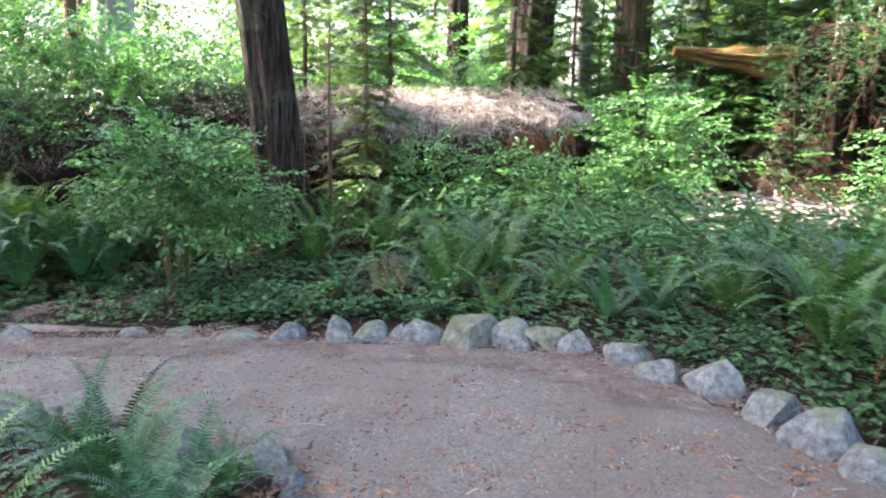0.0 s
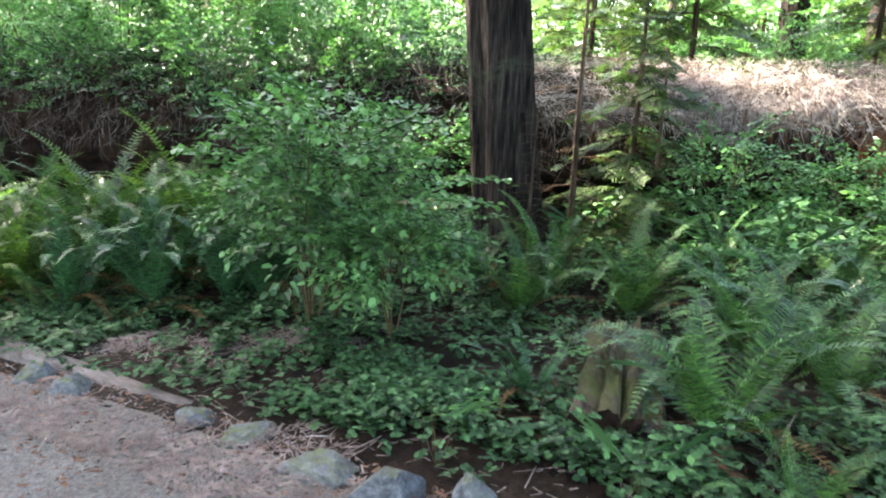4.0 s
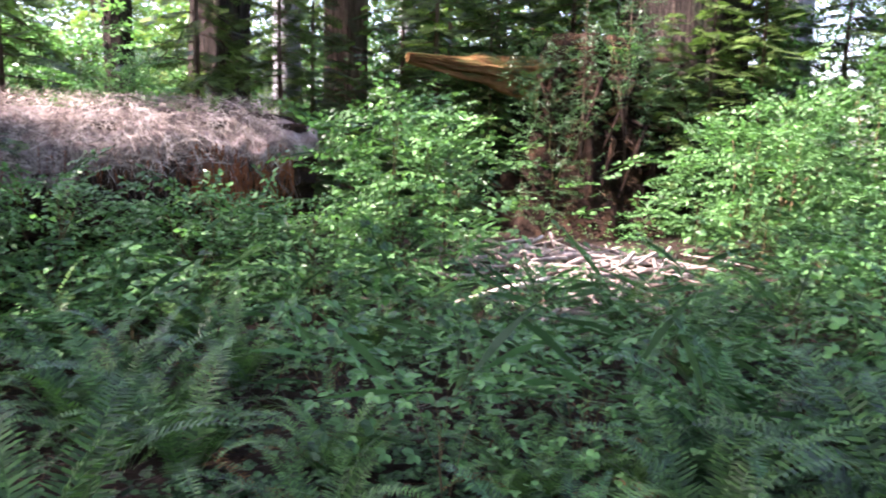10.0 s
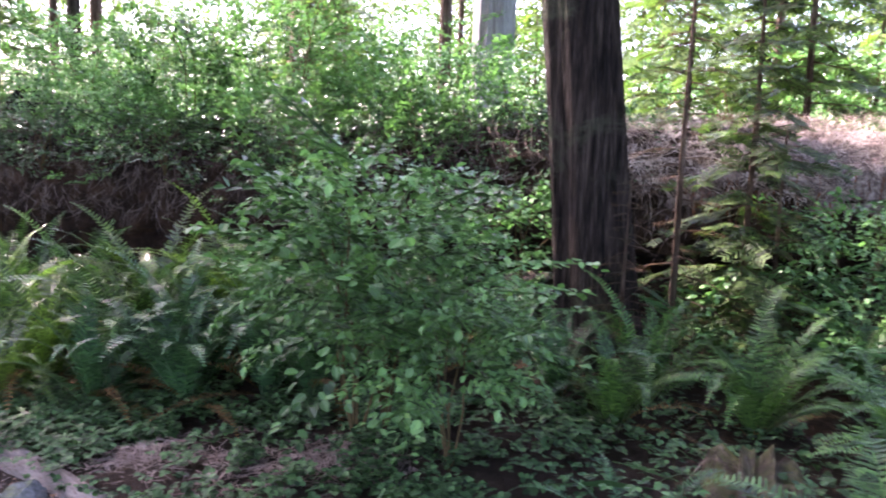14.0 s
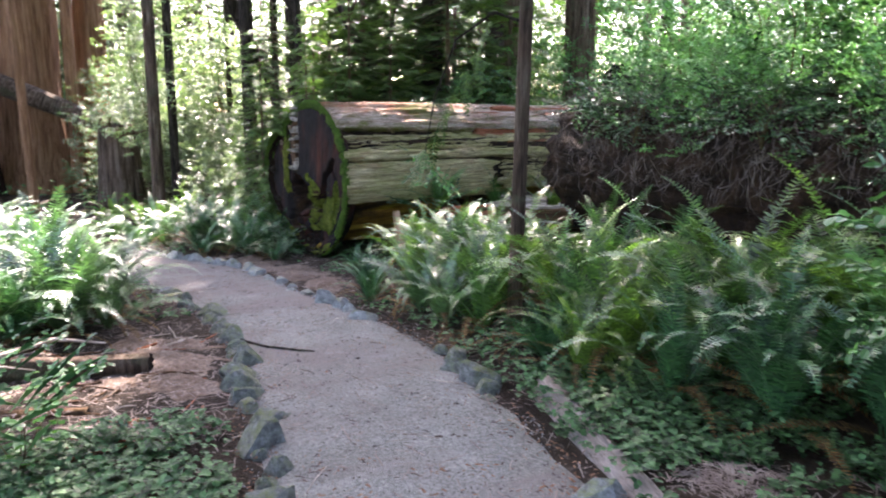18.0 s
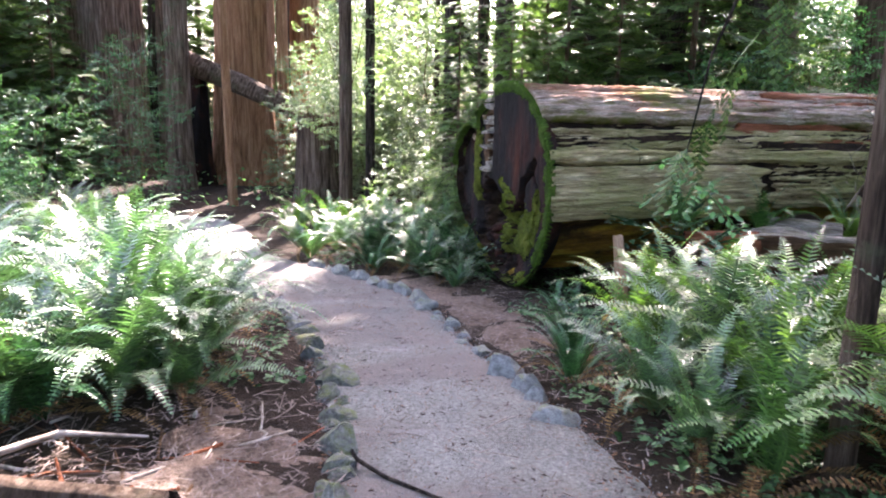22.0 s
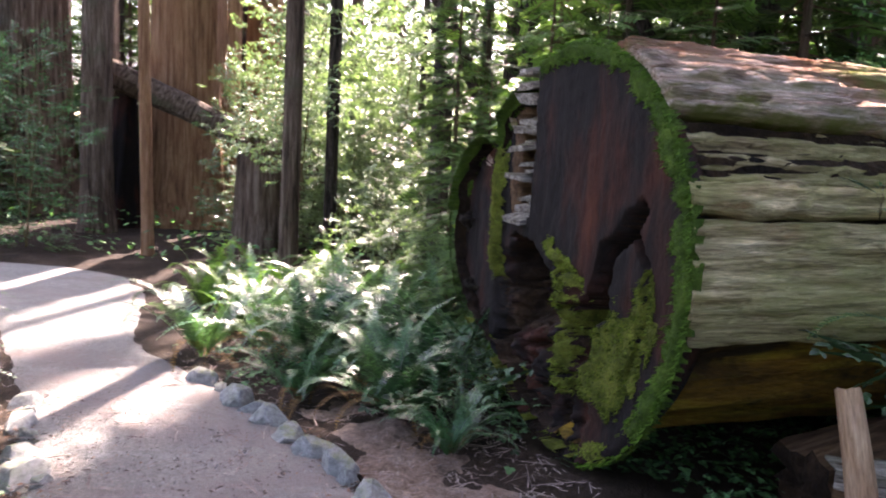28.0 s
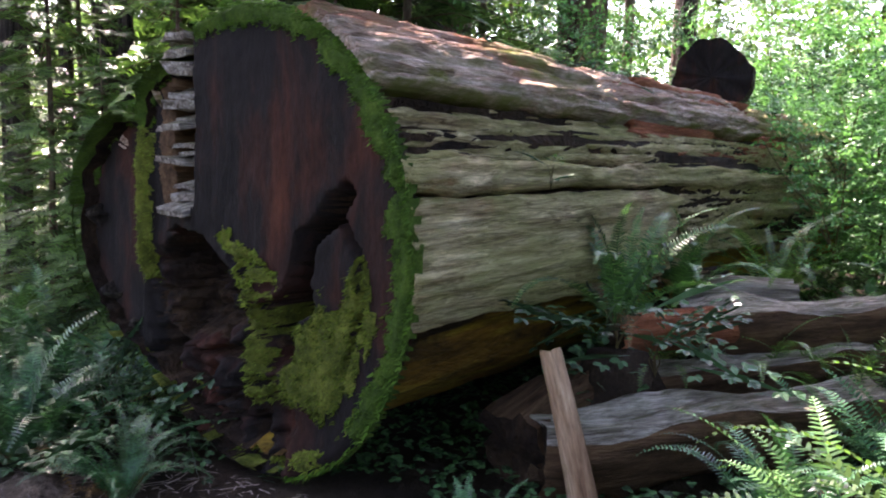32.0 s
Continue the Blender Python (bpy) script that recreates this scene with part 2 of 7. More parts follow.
M_YELLOW = surface("yellow_stained_wood", [(0.3, (0.04, 0.02, 0.01)), (0.48, (0.2, 0.1, 0.015)), (0.65, (0.34, 0.24, 0.03)), (0.8, (0.3, 0.11, 0.03))], 1.2, (5, 0.7, 5), fine=16, relief=0.9, depth=0.03, patches=[((0.03, 0.018, 0.01), 1.5, 0.51, 0.64), ((0.1, 0.11, 0.02), 2.4, 0.56, 0.68)])
M_MOSS = surface("moss", [(0.3, (0.03, 0.036, 0.006)), (0.5, (0.1, 0.115, 0.018)), (0.8, (0.24, 0.25, 0.045))], 9.0, fine=90, relief=1.0, depth=0.03)
M_MOSS_GREEN = surface("green_moss", [(0.3, (0.015, 0.03, 0.006)), (0.5, (0.045, 0.085, 0.012)), (0.8, (0.11, 0.17, 0.025))], 9.0, fine=90, relief=1.0, depth=0.03)
M_PALE = surface("pale_split_wood", [(0.3, (0.11, 0.052, 0.03)), (0.5, (0.27, 0.155, 0.095)), (0.8, (0.46, 0.32, 0.22))], 2.5, (5, 0.6, 5), fine=20, relief=0.8, depth=0.015)
M_DEAD = surface("dead_branch", [(0.3, (0.16, 0.12, 0.09)), (0.55, (0.42, 0.36, 0.31)), (0.8, (0.68, 0.62, 0.56))], 5.0, fine=30, relief=0.6, depth=0.01)
M_ORANGE = surface("orange_rotten_wood", [(0.3, (0.06, 0.026, 0.01)), (0.5, (0.2, 0.095, 0.036)), (0.8, (0.34, 0.2, 0.09))], 1.5, (6, 1.2, 6), fine=16, relief=1.0, depth=0.04, moss=(0.07, 0.085, 0.025), moss_at=(0.0, 0.5))
M_PALE_GREY = surface("bleached_wood", [(0.3, (0.13, 0.1, 0.08)), (0.5, (0.34, 0.29, 0.25)), (0.8, (0.58, 0.53, 0.48))], 2.0, (9, 0.6, 9), fine=16, relief=1.0, depth=0.03, moss=(0.1, 0.12, 0.035), moss_at=(0.2, 2.0), speckle=4.0, cracks=True)
M_ROTSIDE = surface("brown_decayed_wood", [(0.3, (0.025, 0.013, 0.008)), (0.5, (0.1, 0.055, 0.03)), (0.8, (0.24, 0.14, 0.075))], 2.0, (7, 0.7, 7), fine=14, relief=1.0, depth=0.03)
M_DEADTWIG = surface("dead_twig", [(0.3, (0.035, 0.025, 0.02)), (0.55, (0.11, 0.085, 0.07)), (0.8, (0.3, 0.25, 0.22))], 6.0, fine=30, relief=0.3, depth=0.005)
M_MOSSLOG = surface("mossy_brown_wood", [(0.3, (0.02, 0.015, 0.011)), (0.5, (0.09, 0.068, 0.05)), (0.8, (0.24, 0.2, 0.16))], 3.5, (6, 2.2, 6), fine=16, relief=1.0, depth=0.03, moss=(0.1, 0.12, 0.035), moss_at=(0.1, 1.1))
M_TIMBER = surface("grey_timber", [(0.3, (0.12, 0.095, 0.08)), (0.55, (0.25, 0.21, 0.19)), (0.8, (0.38, 0.34, 0.31))], 2.5, (6, 0.8, 6), fine=16, relief=0.9, depth=0.02)
M_STRAW = surface("straw_litter", [(0.3, (0.09, 0.065, 0.055)), (0.55, (0.22, 0.17, 0.15)), (0.8, (0.4, 0.34, 0.31))], 6.0, fine=30, relief=0.3, depth=0.005)
M_GRIT = surface("grit", [(0.3, (0.12, 0.11, 0.105)), (0.55, (0.25, 0.24, 0.235)), (0.8, (0.42, 0.41, 0.4))], 14.0, fine=60, relief=0.2, depth=0.003)
M_CRUMB = surface("bark_crumb", [(0.3, (0.03, 0.022, 0.018)), (0.55, (0.085, 0.062, 0.05)), (0.8, (0.17, 0.13, 0.105))], 12.0, fine=60, relief=0.2, depth=0.003)
M_CHIP = surface("red_wood_chip", [(0.3, (0.1, 0.05, 0.03)), (0.55, (0.24, 0.13, 0.08)), (0.8, (0.42, 0.29, 0.2))], 9.0, fine=60, relief=0.2, depth=0.003)
M_ROOT = surface("red_rootlets", [(0.3, (0.07, 0.022, 0.01)), (0.55, (0.2, 0.07, 0.03)), (0.8, (0.36, 0.17, 0.08))], 7.0, fine=40, relief=0.3, depth=0.004)
M_STEM = surface("green_stem", [(0.3, (0.06, 0.045, 0.02)), (0.8, (0.16, 0.12, 0.06))], 8.0, fine=60, relief=0.3, depth=0.005)
M_FERN = leafy("fern_green", (0.022, 0.056, 0.018), (0.112, 0.205, 0.05), 0.28, 0.38, 0.26)
# paler, glossier copy of the fern green, standing in for open skylight
M_FERN_SKY = leafy("skylit_fern_green", (0.028, 0.062, 0.025), (0.138, 0.228, 0.08), 0.3, 0.4, 1.0)
# lit and shaded copies of the fern: one yellower and brighter, one bluer
M_FERN_Y = leafy("fern_yellow_green", (0.042, 0.078, 0.02), (0.16, 0.235, 0.042), 0.5, 0.36, 0.55)
M_FERN_B = leafy("fern_blue_green", (0.016, 0.047, 0.022), (0.075, 0.17, 0.06), 0.2, 0.34, 0.3)
M_FERN_DEAD = leafy("fern_brown", (0.0612, 0.0272, 0.0102), (0.264, 0.132, 0.054), 0.3, 0.7, 0.1)
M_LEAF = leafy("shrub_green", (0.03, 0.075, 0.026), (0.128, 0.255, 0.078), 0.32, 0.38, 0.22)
# leaf tones that carry light besides variety: B brightened, D darkened for shade
M_LEAF_B = leafy("shrub_bright_lit", (0.042, 0.1, 0.028), (0.178, 0.325, 0.105), 0.4, 0.38, 0.36)
M_LEAF_D = leafy("shrub_dark_shaded", (0.018, 0.046, 0.018), (0.095, 0.165, 0.066), 0.3, 0.34, 0.3)
# leaf colour paled to stand in for strong sun on the western brush
M_LEAF_S = leafy("leaf_paled_for_sun", (0.08, 0.11, 0.035), (0.27, 0.295, 0.14), 0.42, 0.4, 0.9)
M_CLOVER = leafy("clover_green", (0.02, 0.055, 0.018), (0.135, 0.24, 0.09), 0.26, 0.5, 0.2)
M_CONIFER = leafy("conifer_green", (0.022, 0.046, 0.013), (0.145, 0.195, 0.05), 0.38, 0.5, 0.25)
# lighter, yellower copy of the conifer green with sun put into its colour
M_CONIFER_L = leafy("conifer_green_painted_sunlit", (0.04, 0.075, 0.016), (0.2, 0.26, 0.06), 0.45, 0.5, 0.3)
M_CANOPY = leafy("canopy_green", (0.0265, 0.0544, 0.0122), (0.156, 0.216, 0.054), 0.4, 0.5, 0.3)
M_MOSS_TUFT = leafy("moss_blades", (0.02, 0.045, 0.006), (0.1, 0.16, 0.02), 0.2, 0.8, 0.1)
M_MOSS_TUFT_Y = leafy("yellow_moss_blades", (0.045, 0.055, 0.008), (0.23, 0.25, 0.035), 0.2, 0.8, 0.1)
M_BROWNTWIG = leafy("dry_needles", (0.036, 0.018, 0.009), (0.14, 0.072, 0.036), 0.3, 0.7, 0.1)


# ---- mesh helpers ----
def raw_mesh(name, verts, faces, mats, smooth=False, index=None):
    me = bpy.data.meshes.new(name)
    me.from_pydata([tuple(v) for v in np.asarray(verts, float).reshape(-1, 3).tolist()], [], faces)
    for m in (mats if isinstance(mats, (list, tuple)) else [mats]):
        me.materials.append(m)
    if index is not None:
        me.polygons.foreach_set("material_index", np.asarray(index, np.int32))
    me.polygons.foreach_set("use_smooth", [smooth] * len(me.polygons))
    me.update()
    return me


def quads_mesh(name, quads, mat, smooth=False):
    q = np.asarray(quads, float).reshape(-1, 4, 3)
    return raw_mesh(name, q, np.arange(len(q) * 4).reshape(-1, 4).tolist(), mat, smooth)


def leaves_mesh(name, leaves, mat):
    """leaves: n x 6 points (base, two on the one side, tip, two on the other): two faces folded at the midrib."""
    q = np.asarray(leaves, float).reshape(-1, 6, 3)
    k = np.arange(len(q))[:, None] * 6
    f = np.concatenate([k + [0, 1, 2, 3], k + [0, 3, 4, 5]], 1).reshape(-1, 4)
    return raw_mesh(name, q, f.tolist(), mat)


def part(name, data, parent, m=None, label=""):
    ob = new(name, data)
    ob.parent = parent
    if m is not None:
        ob.matrix_basis = m
    return tagged(ob, label)


def thing(name, label, category, m=None, data=None, group="", kind=""):
    ob = new(name, data)
    if m is not None:
        ob.matrix_basis = m
    return tagged(ob, label, category, group, kind)


def turn(rx, ry, rz):
    """Rotation matrices (XYZ) for arrays of angles in radians."""
    cx, sx, cy, sy, cz, sz = np.cos(rx), np.sin(rx), np.cos(ry), np.sin(ry), np.cos(rz), np.sin(rz)
    return np.stack([np.stack([cz * cy, cz * sy * sx - sz * cx, cz * sy * cx + sz * sx], -1),
                     np.stack([sz * cy, sz * sy * sx + cz * cx, sz * sy * cx - cz * sx], -1),
                     np.stack([-sy, cy * sx, cy * cx], -1)], -2)


def fbm(x, y, z=0.0, octaves=4):
    return noise.fractal(Vector((x, y, z)), 1.0, 2.0, octaves)


LEAF = np.array([(0, 0, 0), (0.3, 0.3, 0.06), (0.7, 0.27, 0.05), (1, 0, -0.06), (0.7, -0.27, 0.05), (0.3, -0.3, 0.06)])


def scatter_leaves(places, size, rng, flat=0.5, shape=LEAF):
    """Leaves at places (n x 3), turned at random; flat: how far they tip from level."""
    n = len(places)
    r = turn(rng.normal(0, flat, n), rng.normal(0.1, flat, n), rng.uniform(0, 6.283, n))
    s = rng.uniform(0.65, 1.25, n) * size
    return np.einsum("nij,kj->nki", r, shape) * s[:, None, None] + np.asarray(places)[:, None, :]


CARD = np.array([(0, -0.12, 0), (0.55, -0.3, 0.05), (1, 0.05, -0.05), (0.4, 0.3, 0.05)])


def tube(points, radii, sides=8, seed=0, rough=0.0):
    """Vertices and faces of a tapered tube along points."""
    pts = [Vector(p) for p in points]
    verts, faces = [], []
    for i, p in enumerate(pts):
        d = (pts[min(i + 1, len(pts) - 1)] - pts[max(i - 1, 0)]).normalized()
        a = d.orthogonal().normalized() if i == 0 else (a - d * a.dot(d)).normalized()
        b = d.cross(a)
        for k in range(sides):
            w = 2 * math.pi * k / sides
            r = radii[i] * (1 + (rough * fbm(math.cos(w) * 2 + seed, math.sin(w) * 2, i * 0.7) if rough else 0))
            verts.append(p + (a * math.cos(w) + b * math.sin(w)) * r)
    n = len(pts)
    for i in range(n - 1):
        for k in range(sides):
            faces.append((i * sides + k, i * sides + (k + 1) % sides, (i + 1) * sides + (k + 1) % sides, (i + 1) * sides + k))
    faces.append(tuple(range(sides - 1, -1, -1)))
    faces.append(tuple(range((n - 1) * sides, n * sides)))
    return verts, faces


def tube_mesh(name, points, radii, mat, sides=8, seed=0, rough=0.0):
    v, f = tube(points, radii, sides, seed, rough)
    return raw_mesh(name, [tuple(p) for p in v], f, mat, True)


# ---- ground and path ----
RIGHT = [(2.1, -6), (2.0, 0), (1.85, 2.6), (1.5, 3.7), (0.92, 4.44), (0.16, 4.71), (-0.6, 4.84), (-1.87, 5.13), (-2.8, 5.26), (-4.4, 5.38), (-5.9, 5.46), (-7.0, 5.28), (-8.1, 4.98), (-9.1, 4.72), (-10.1, 4.56), (-11.1, 4.22), (-12.0, 3.65), (-12.8, 3.04), (-14.0, 2.15), (-15.6, 1.7), (-17.2, 1.25), (-18.4, 0.5), (-19.0, -0.6), (-19.3, -3), (-19.5, -8)]
LEFT = [(-0.7, -6), (-0.5, 0), (-0.5, 2.5), (-0.72, 3.0), (-1.24, 3.25), (-1.96, 3.6), (-2.9, 3.85), (-3.95, 3.95), (-4.76, 3.93), (-5.46, 3.98), (-6.4, 3.97), (-7.13, 3.88), (-7.94, 3.7), (-8.85, 3.47), (-9.98, 3.15), (-10.8, 2.71), (-12.2, 2.05), (-13.5, 1.3), (-14.8, 0.5), (-15.7, -0.6), (-16.2, -3), (-16.4, -8)]


def resample(line, step):
    p = np.array(line, float)
    d = np.r_[0, np.cumsum(np.hypot(*np.diff(p, axis=0).T))]
    s = np.linspace(0, d[-1], max(2, int(round(d[-1] / step)) + 1))
    return np.stack([np.interp(s, d, p[:, 0]), np.interp(s, d, p[:, 1])], 1)


def along(line, n):
    p = np.array(line, float)
    d = np.r_[0, np.cumsum(np.hypot(*np.diff(p, axis=0).T))]
    s = np.linspace(0, d[-1], n)
    out = np.stack([np.interp(s, d, p[:, 0]), np.interp(s, d, p[:, 1])], 1)
    for _ in range(3):
        out[1:-1] = (out[:-2] + 2 * out[1:-1] + out[2:]) / 4
    return out


PATH_L, PATH_R = along(LEFT, 260), along(RIGHT, 260)
MID = (PATH_L + PATH_R) / 2
HALF = np.hypot(*(PATH_L - PATH_R).T) / 2


def off_path(x, y):
    """Metres from the path's edge; negative on the path."""
    d = np.hypot(MID[:, 0] - x, MID[:, 1] - y)
    i = int(d.argmin())
    return d[i] - HALF[i]


def slope(x):
    return 0.05 + 0.058 * max(min(x, 3.0), -17.0)


def bank(x, y):
    """Soil heaped along the long fallen log."""
    t = max(0.0, min(1.0, ((x + 8.7) * 10.8 + (y - 8.2) * 3.65) / 129.96))
    return 0.34 * math.exp(-((x + 8.7 - 10.8 * t) ** 2 + (y - 8.2 - 3.65 * t) ** 2) / 0.3)


def ground_z(x, y):
    if abs(x) > 60 or abs(y) > 60:
        return slope(x)
    d = off_path(x, y)
    k = max(0.0, min(1.0, d / 0.6))
    return slope(x) - 0.015 + 0.9 * math.exp(-(x + 10.8) ** 2 / 0.3 - (y - 8.3) ** 2 / 0.8) + 0.72 * math.exp(-(x + 10.3) ** 2 / 0.06 - (y - 6.88) ** 2 / 0.12) + bank(x, y) + k * (0.03 + 0.07 * fbm(x * 0.6, y * 0.6) + 0.03 * fbm(x * 2.3, y * 2.3, 5))


def axis(lo, hi, step, far):
    a = list(np.arange(lo, hi + step, step))
    s, x = step, hi + step
    while x < far:
        s *= 1.5
        x += s
        a.append(x)
    s, x = step, lo
    while x > -far:
        s *= 1.5
        x -= s
        a.insert(0, x)
    return a


xs, ys = axis(-20, 9, 0.2, 900), axis(-4, 16, 0.2, 900)
gv = [(x, y, ground_z(x, y)) for y in ys for x in xs]
nx = len(xs)
gf = [(j * nx + i, j * nx + i + 1, (j + 1) * nx + i + 1, (j + 1) * nx + i) for j in range(len(ys) - 1) for i in range(nx - 1)]
thing("ground", "dark brown forest soil strewn with needles and bark", "ground", None, raw_mesh("ground", gv, gf, M_SOIL, True), kind="structure")

pv, pf, W = [], [], 12
for i in range(260):
    for k in range(W + 1):
        q = PATH_L[i] + (PATH_R[i] - PATH_L[i]) * k / W
        edge = min(k, W - k)
        wob = 0.06 * fbm(q[0] * 3, q[1] * 3, 2) if edge == 0 else 0
        n = (PATH_R[i] - PATH_L[i]) / (2 * HALF[i])
        x, y = q + n * wob
        pv.append((x, y, slope(x) + (0.012 if edge else -0.02) + 0.008 * fbm(x * 4, y * 4)))
pf = [(i * (W + 1) + k, i * (W + 1) + k + 1, (i + 1) * (W + 1) + k + 1, (i + 1) * (W + 1) + k) for i in range(259) for k in range(W)]
thing("path", "trodden grey-brown gravel path strewn with needles", "path", None, raw_mesh("path", pv, pf, M_PATH, True), kind="structure")


def earth(line, other, x0, x1, reach, label):
    """A strip of bare trodden earth along one edge of the path."""
    tv, tw = [], 26
    span = [i for i in range(260) if x0 < line[i][0] < x1]
    rows = np.linspace(span[0], span[-1], len(span) * 3)
    for n, u in enumerate(rows):
        i, f = int(u), u - int(u)
        a, b = line[i] * (1 - f) + line[min(i + 1, 259)] * f, other[i] * (1 - f) + other[min(i + 1, 259)] * f
        nrm = (a - b) / np.hypot(*(a - b))
        for k in range(tw + 1):
            x, y = a + nrm * (0.02 + reach * k / tw)
            rim = min(1, 4 * n / len(rows), 4 * (1 - n / len(rows))) * min(1, 0.4 + 3 * k / tw, 2.2 * (1 - k / tw))
            tv.append((x, y, ground_z(x, y) - 0.045 + 0.062 * rim + 0.035 * fbm(x * 2.6, y * 2.6, 8) + 0.01 * fbm(x * 11, y * 11, 3)))
    tf = [(i * (tw + 1) + k, i * (tw + 1) + k + 1, (i + 1) * (tw + 1) + k + 1, (i + 1) * (tw + 1) + k) for i in range(len(rows) - 1) for k in range(tw)]
    thing("bare_earth", label, "ground", None, raw_mesh("bare_earth", tv, tf, M_EARTH, True), kind="structure")


earth(PATH_R, PATH_L, -12.4, -7.6, 0.95, "trodden brown bare earth beside the kerb stones")
earth(PATH_L, PATH_R, -7.6, -4.9, 1.25, "bare brown earth strewn with splinters below ferns")


# ---- tree trunks and crowns ----
def trunk_mesh(name, d, h, mat, seed, flare=0.35, lean=(0, 0), sides=28, ridges=0.07, rings=26):
    v, f = [], []
    for j in range(rings):
        s = j / (rings - 1)
        z = h * s ** 1.7
        r0 = d / 2 * (1 - 0.55 * z / max(h, 1)) * (1 + flare * math.exp(-z / (0.5 * d + 0.15)))
        for k in range(sides):
            w = 2 * math.pi * k / sides
            r = r0 * (1 + ridges * fbm(math.cos(w) * 3.3 + seed, math.sin(w) * 3.3, z * 0.25) + 0.5 * ridges * fbm(math.cos(w) * 9 + seed, math.sin(w) * 9, z * 0.4))
            v.append((r * math.cos(w) + lean[0] * z, r * math.sin(w) + lean[1] * z, z - 0.15))
    for j in range(rings - 1):
        for k in range(sides):
            f.append((j * sides + k, j * sides + (k + 1) % sides, (j + 1) * sides + (k + 1) % sides, (j + 1) * sides + k))
    f.append(tuple(range((rings - 1) * sides, rings * sides)))
    return raw_mesh(name, v, f, mat, True)


def crown_mesh(name, n_limbs, r, h, leaf, per, mat, seed):
    """Many clumps of leaves round the ends of drooping limbs, thinning to the top."""
    rng = np.random.default_rng(seed)
    pts = []
    for k in range(n_limbs):
        z = h * (k + rng.uniform(0, 1)) / n_limbs
        reach = r * (1 - 0.75 * z / h) * rng.uniform(0.5, 1.1)
        a = rng.uniform(0, 6.283)
        t = rng.uniform(0.25, 1.0, per) ** 0.7
        q = np.stack([np.cos(a) * reach * t, np.sin(a) * reach * t, z + 0.12 * reach * t - 0.4 * reach * t ** 2], 1)
        pts.append(q + rng.normal(0, 1, (per, 3)) * (0.1 * r + 0.08 * reach) * np.array([1, 1, 0.5]))
    return leaves_mesh(name, scatter_leaves(np.concatenate(pts), leaf, rng, 0.55), mat)


HIGH = [crown_mesh("high_crown", 50, 4.2, 16, 0.5, 80, M_CANOPY, 20 + k) for k in range(3)]


def tree(x, y, d, h, mat, label, seed, crown_z=9.0, crown_scale=1.0, lean=(0, 0), flare=0.35, sides=28, kind=HIGH, ridges=0.07):
    ob = thing("tree", label, "tree", pose(x, y, ground_z(x, y)))
    part("trunk", trunk_mesh("trunk", d, h, mat, seed, flare, lean, sides, ridges), ob)
    if crown_z is not None:
        part("crown", kind[seed % len(kind)], ob, Matrix.Translation((lean[0] * crown_z, lean[1] * crown_z, crown_z)) @ Matrix.Rotation(seed * 1.7, 4, "Z") @ Matrix.Scale(crown_scale, 4))
    return ob


TREES = [  # x, y, thickness, bark, label, lean
    (-1.7, 8.45, 0.54, M_BARK_DARK, "dark-barked conifer trunk leaning over ferns", (-0.105, -0.02)),
    (-10.2, 15.6, 1.2, M_BARK, "thick brown redwood trunk behind the fallen log", (0, 0)),
    (-9.1, 18.9, 0.32, M_BARK, "slender brown trunk in backlit undergrowth", (0, 0)),
    (-9.8, 20.9, 0.16, M_BARK, "very thin brown trunk in backlit undergrowth", (0, 0)),
    (-9.3, 21.6, 1.15, M_BARK_GREY, "pale grey redwood trunk in bright woods", (0.02, 0)),
    (-2.1, 20.3, 0.18, M_BARK, "thin straight trunk in bright woods", (0, 0)),
    (0.3, 17.4, 0.52, M_BARK_DARK, "dark trunk behind the needle-covered log", (0, 0)),
    (1.6, 15.6, 0.95, M_BARK_DARK, "wide dark redwood trunk with flared base", (0.05, 0)),
    (2.9, 16.2, 0.5, M_BARK_GREY, "grey fissured trunk beside the wide redwood", (0, 0)),
    (4.2, 17.2, 0.85, M_BARK, "brown redwood trunk behind brush", (0, 0)),
    (7.2, 22.2, 0.45, M_BARK_GREY, "pale trunk far back in the woods", (0, 0)),
    (8.9, 13.6, 2.2, M_BARK_DARK, "massive dark redwood trunk hung with moss", (0, 0)),
    (16.5, 18.4, 1.1, M_BARK_GREY, "grey trunk far back in the woods", (0, 0)),
    (-18.6, 11.6, 0.8, M_BARK, "brown trunk behind the sawn log", (0, 0)),
    (-15.6, 11.8, 0.7, M_BARK, "brown trunk in dark undergrowth", (0, 0)),
    (-30.0, -9.5, 0.9, M_BARK_GREY, "grey redwood trunk at the edge of the grove", (0, 0)),
    (-28.3, -6.65, 0.75, M_BARK, "fluted brown redwood trunk in shade", (0, 0)),
    (-27.6, -5.05, 1.95, M_BARK, "huge fluted redwood trunk in shade", (0, 0)),
]
